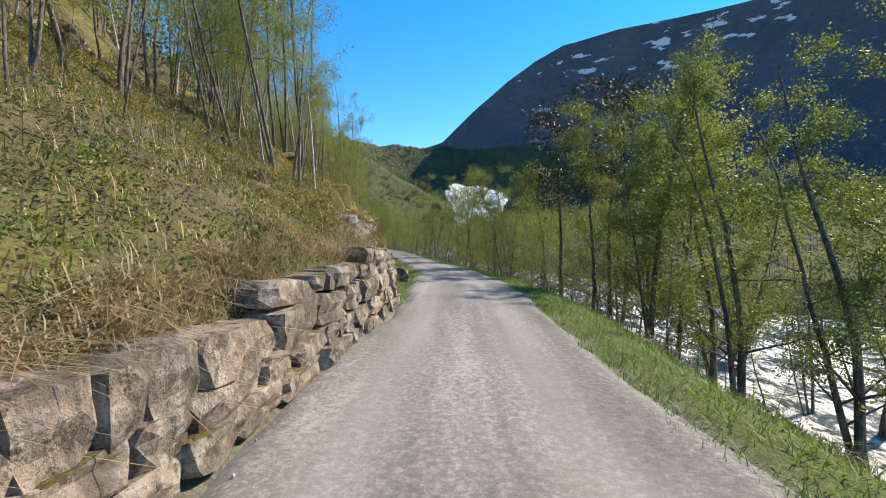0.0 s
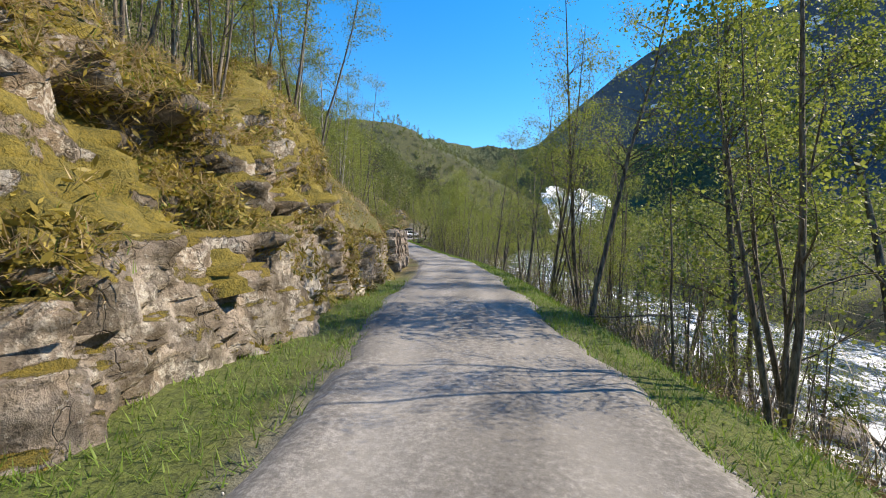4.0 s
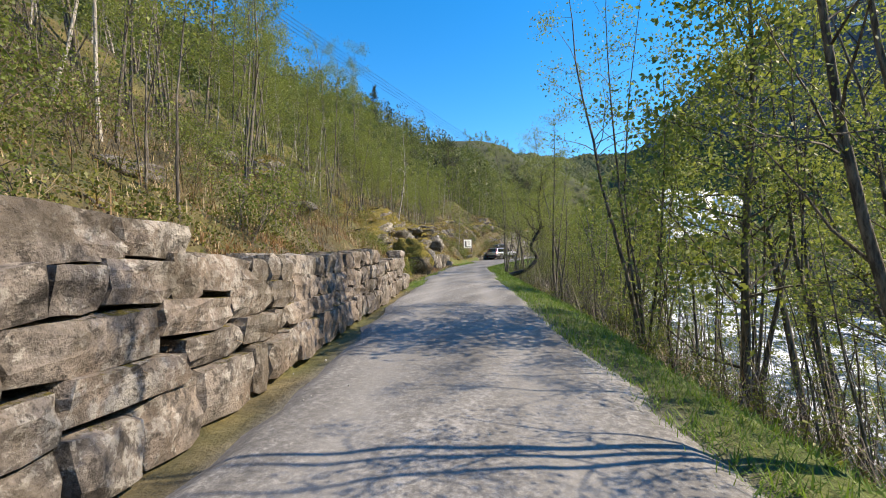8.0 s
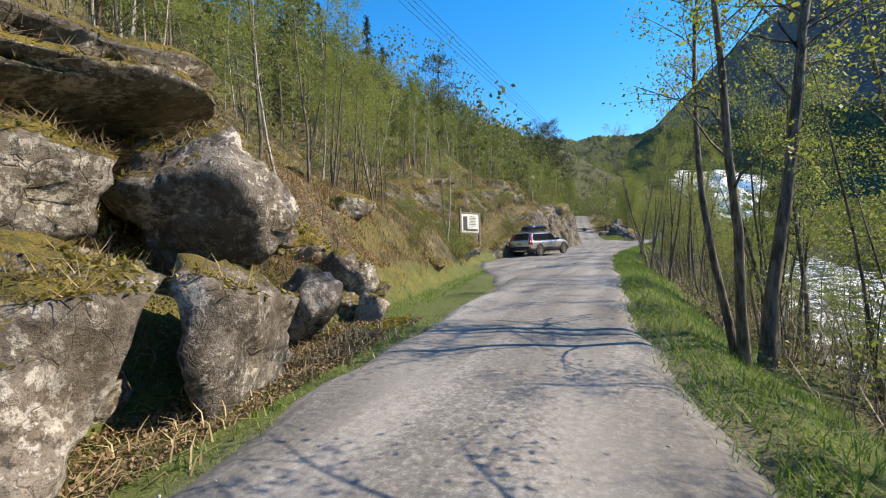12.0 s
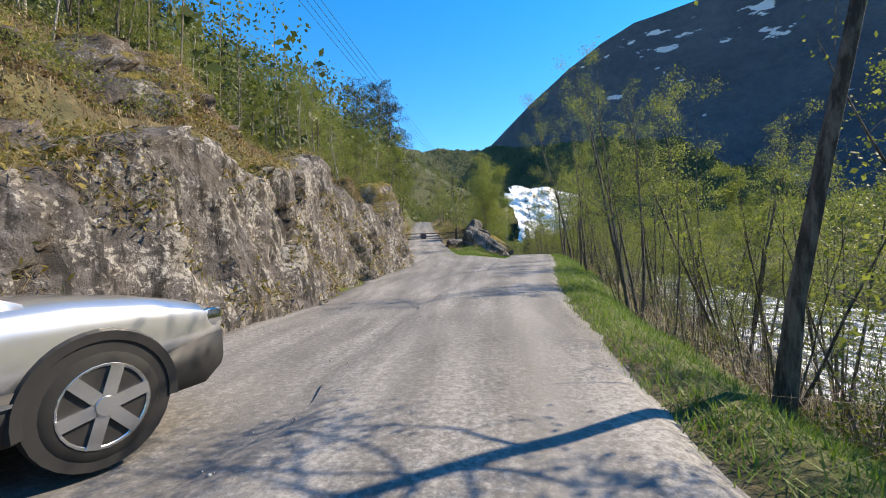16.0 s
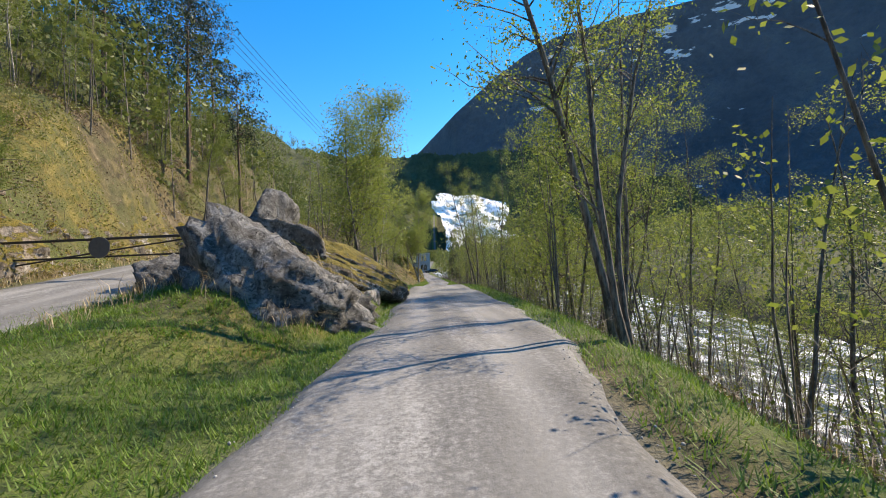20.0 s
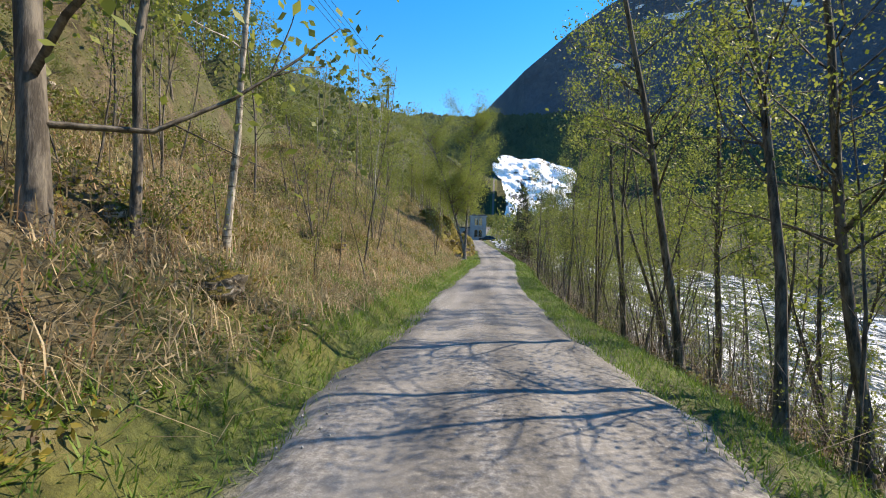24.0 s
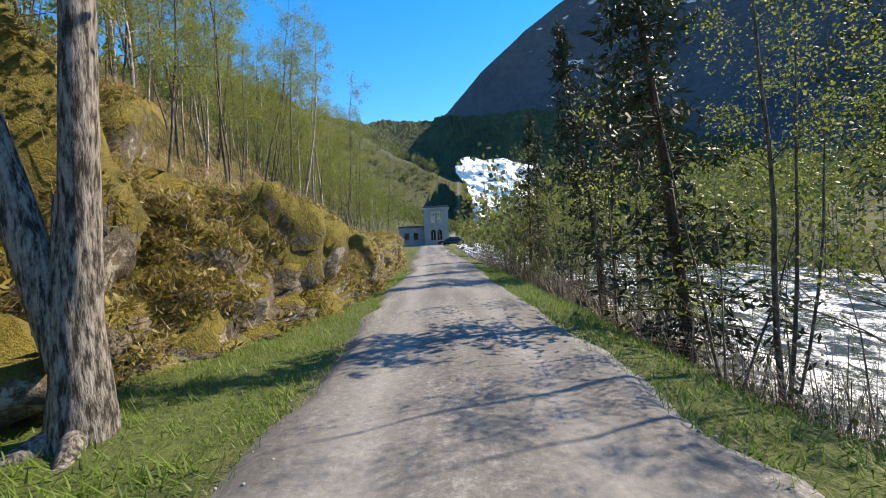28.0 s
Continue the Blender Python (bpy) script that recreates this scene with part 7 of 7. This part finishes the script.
# fallen branches on the river bank
gb = np.random.default_rng(44)
for k in range(22):
    s, u = gb.choice([gb.uniform(214, 232), gb.uniform(40, 60), gb.uniform(170, 200)]), gb.uniform(2.7, 5.5)
    x, y = place(s, u)
    ln = gb.uniform(1.2, 2.8)
    a = gb.uniform(0, 6.28)
    main = twig(gb, np.zeros(3), np.array([math.cos(a), math.sin(a), gb.uniform(-0.1, 0.25)]), ln, 6, 0.02, 0.1)
    chains = [(main, gb.uniform(0.02, 0.035) * np.linspace(1, 0.3, 6))]
    for _ in range(5):
        i = gb.integers(1, 5)
        chains.append((twig(gb, main[i], main[-1] - main[0] + gb.normal(size=3) * ln * 0.6, ln * gb.uniform(0.2, 0.4), 4, 0.0, 0.15), np.array([0.01, 0.008, 0.006, 0.003])))
    V, F = tubes(chains, 5)
    ob = part_np("fallen_branch", V, F, BARK_PALE if k % 2 else BARK_GREY, smooth=True)
    ob.matrix_world = pose(float(x), float(y), float(ground_z(s, u)) + 0.06)
    tagged(ob, "bleached fallen branch lying on the river bank" if k % 2 else "grey fallen branch lying on the river bank", "branch", "fallen branches on the bank")

# ---- waterfall at the valley's head ----
FALL_M, nt, b = material("falling_water")
v = coords(nt, (1, 1, 0.35))
f1 = noise_tex(nt, v, 0.16, 7, 0.7)
wet = ramp(nt, noise_tex(nt, coords(nt, (1, 0.5, 1.4)), 0.075, 5, 0.6), [(0.58, (0, 0, 0)), (0.62, (1, 1, 1))])
nt.links.new(mixc(nt, wet, ramp(nt, f1, [(0.3, (0.7, 0.73, 0.76)), (0.45, (0.88, 0.89, 0.9)), (0.7, (0.93, 0.93, 0.94))]), (0.06, 0.065, 0.07)), b.inputs["Base Color"])
b.inputs["Roughness"].default_value = 0.6
bump(nt, b, f1, 0.25, 1.5)


def water_sheet(name, label, x0, x1, y, z0, z1, seed, back=70.0, lack=0.35):
    nx, nz = 150, 130
    a, t = np.meshgrid(np.linspace(-1, 1, nx), np.linspace(0, 1, nz), indexing="ij")
    X = (x0 + x1) / 2 + a * (x1 - x0) / 2 + 5 * (t - 0.5)
    Z = z0 + (z1 - z0) * t
    Y = y + back * t ** 1.3 + 7.0 * fbm(X * 0.07, Z * 0.1, seed, 4)
    edge = 1 - np.abs(a) + 0.2 * fbm(X * 0.06, Z * 0.05, seed + 3.0, 4) + 0.35 * (t - 0.5)
    rock = fbm(X * 0.11, Z * 0.13, seed + 8.0, 4)
    F = grid_faces(nx, nz)
    crest = t < 0.9 + 0.025 * fbm(X * 0.04, seed, 2.0, 3) - 0.07 * a - 0.1 * np.abs(a) ** 3
    ok = ((edge > 0.12) & (rock < lack) & crest).ravel()
    F = F[ok[F].all(axis=1)]
    ob = new(name, mesh_data(name, np.stack([X, Y, Z], -1).reshape(-1, 3), F, FALL_M, True))
    return tagged(ob, label, "waterfall", kind="structure")


water_sheet("waterfall", "broad white waterfall tumbling over rock at the valley's head", 4, 118, 715, 10, 134, 1.0, 150, 1.1)
water_sheet("waterfall_lower", "lower white cascade among the trees", 62, 100, 620, 8, 50, 2.0, 60, 0.6)

# low herbs and shoots at the foot of the dry slope
s, u = tuft_spots(30000, 181, 240, -1, 1.9, 3.9, 700, 0.14, 10)
blades("herbs", "fresh green herbs sprouting below the slope", s, u, 0.22, 0.011, GRASS_BLADE, 701, 0.9, None, True)


# undergrowth: small leaves in drifts over the slopes
def drift(name, label, n, s0, s1, side, lo, hi, high, size, mat, seed, gap, flat=0.36):
    g = np.random.default_rng(seed)
    s, a = g.uniform(s0, s1, n * 2), lo + (hi - lo) * g.uniform(0, 1, n * 2) ** 1.3
    x, y = place(s, side * a)
    ok = fbm(x * 0.55, y * 0.55, seed * 1.3, 3) > gap
    if side < 0:
        v, h, w, k = left_bank(s)
        ok &= ((a > v + 0.3 * w) | (hi < 5.1)) & ~((y > 150) & (np.abs(x - np.interp(y, UPPER[:, 1], UPPER[:, 0])) < 2.2)) & ~((s > 167) & (s < 180) & (a < 8))
    if side < 0 and mat in (HERB, BRACKEN):
        ok &= ~((s > 96) & (s < 116) & (a < 5.2))
    s, a, x, y = s[ok], a[ok], x[ok], y[ok]
    lump = np.clip(0.5 + fbm(x * 1.6, y * 1.6, seed * 0.7, 3), 0.05, 1.4)
    P = np.stack([x, y, ground_z(s, side * a) + 0.03 + high * lump * g.uniform(0, 1, len(s)) ** 0.7], 1)
    V, F = leaves(P, size, g, flat)
    tagged(new(name, mesh_data(name, V, F, mat)), label, "undergrowth", kind="stuff")


LITTER = leaf_material("dead_leaf", (0.07, 0.045, 0.024), (0.32, 0.23, 0.14), 0.2)
HERB = leaf_material("dull_herb", (0.07, 0.09, 0.016), (0.25, 0.26, 0.05), 0.45)
drift("leaf_litter", "brown leaf litter lying over the slope", 110000, -6, 130, -1, 2.1, 15, 0.08, 0.04, LITTER, 801, -0.2)
drift("leaf_litter", "brown leaf litter among dry grass", 80000, 130, 262, -1, 2.3, 17, 0.1, 0.04, LITTER, 802, -0.1)
drift("low_undergrowth", "low olive-green undergrowth on the slope", 130000, -6, 130, -1, 2.1, 14, 0.35, 0.042, HERB, 803, 0.0)
drift("straw_drift", "bleached broken straw over the slope", 90000, 183, 262, -1, 2.5, 13, 0.3, 0.11, DRY_BLADE, 804, -0.15, 0.07)
drift("moss_drift", "golden moss creeping over the slope", 60000, -6, 56, -1, 2.1, 12, 0.06, 0.05, MOSS_TUFT, 805, 0.1)
drift("moss_drift", "golden moss among the stones", 30000, 92, 135, -1, 3.0, 11, 0.08, 0.07, MOSS_TUFT, 806, 0.1)
drift("moss_drift", "golden moss on the low bank", 26000, 176, 262, -1, 2.5, 8, 0.07, 0.07, MOSS_TUFT, 807, 0.15)
drift("leaf_litter", "brown litter under the riverside trees", 60000, 2, 262, 1, 3.0, 9.5, 0.1, 0.06, LITTER, 808, -0.3)
drift("low_undergrowth", "fresh undergrowth on the river bank", 34000, 20, 262, 1, 2.6, 10, 0.5, 0.06, HERB, 809, 0.05)
drift("leaf_litter", "brown litter over the rocks above the lay-by", 120000, 128, 222, -1, 8, 28, 0.15, 0.09, LITTER, 810, -0.3)
drift("low_undergrowth", "dull green growth above the rock cutting", 130000, 128, 222, -1, 8, 28, 0.7, 0.08, HERB, 811, 0.0)
drift("low_undergrowth", "olive-green grass and herbs beside the upper road", 120000, 172, 226, -1, 4.5, 26, 0.3, 0.06, HERB, 814, -0.25)
drift("moss_drift", "golden moss on the ledges above the lay-by", 60000, 126, 164, -1, 5.3, 12, 0.06, 0.06, MOSS_TUFT, 815, -0.05)
drift("leaf_litter", "brown litter on the ledges above the lay-by", 50000, 126, 164, -1, 5.3, 12, 0.06, 0.06, LITTER, 816, -0.3)
drift("moss_drift", "golden moss over the rocks by the first wall", 70000, 8, 30, -1, 2.8, 9, 0.06, 0.05, MOSS_TUFT, 817, -0.15)
drift("leaf_litter", "brown litter between the boulders", 50000, 94, 116, -1, 2.4, 5.0, 0.05, 0.035, LITTER, 819, -0.3)
drift("moss_drift", "moss creeping between the boulders", 50000, 94, 116, -1, 2.6, 5.0, 0.08, 0.045, MOSS_TUFT, 820, -0.1)
drift("dead_bracken_leaf", "crumpled bracken under the boulders", 30000, 93, 126, -1, 2.9, 9, 0.25, 0.06, BRACKEN, 812, 0.0)
drift("low_undergrowth", "low growth above the stone wall", 50000, 54, 96, -1, 2.8, 9, 0.3, 0.045, HERB, 813, 0.1)
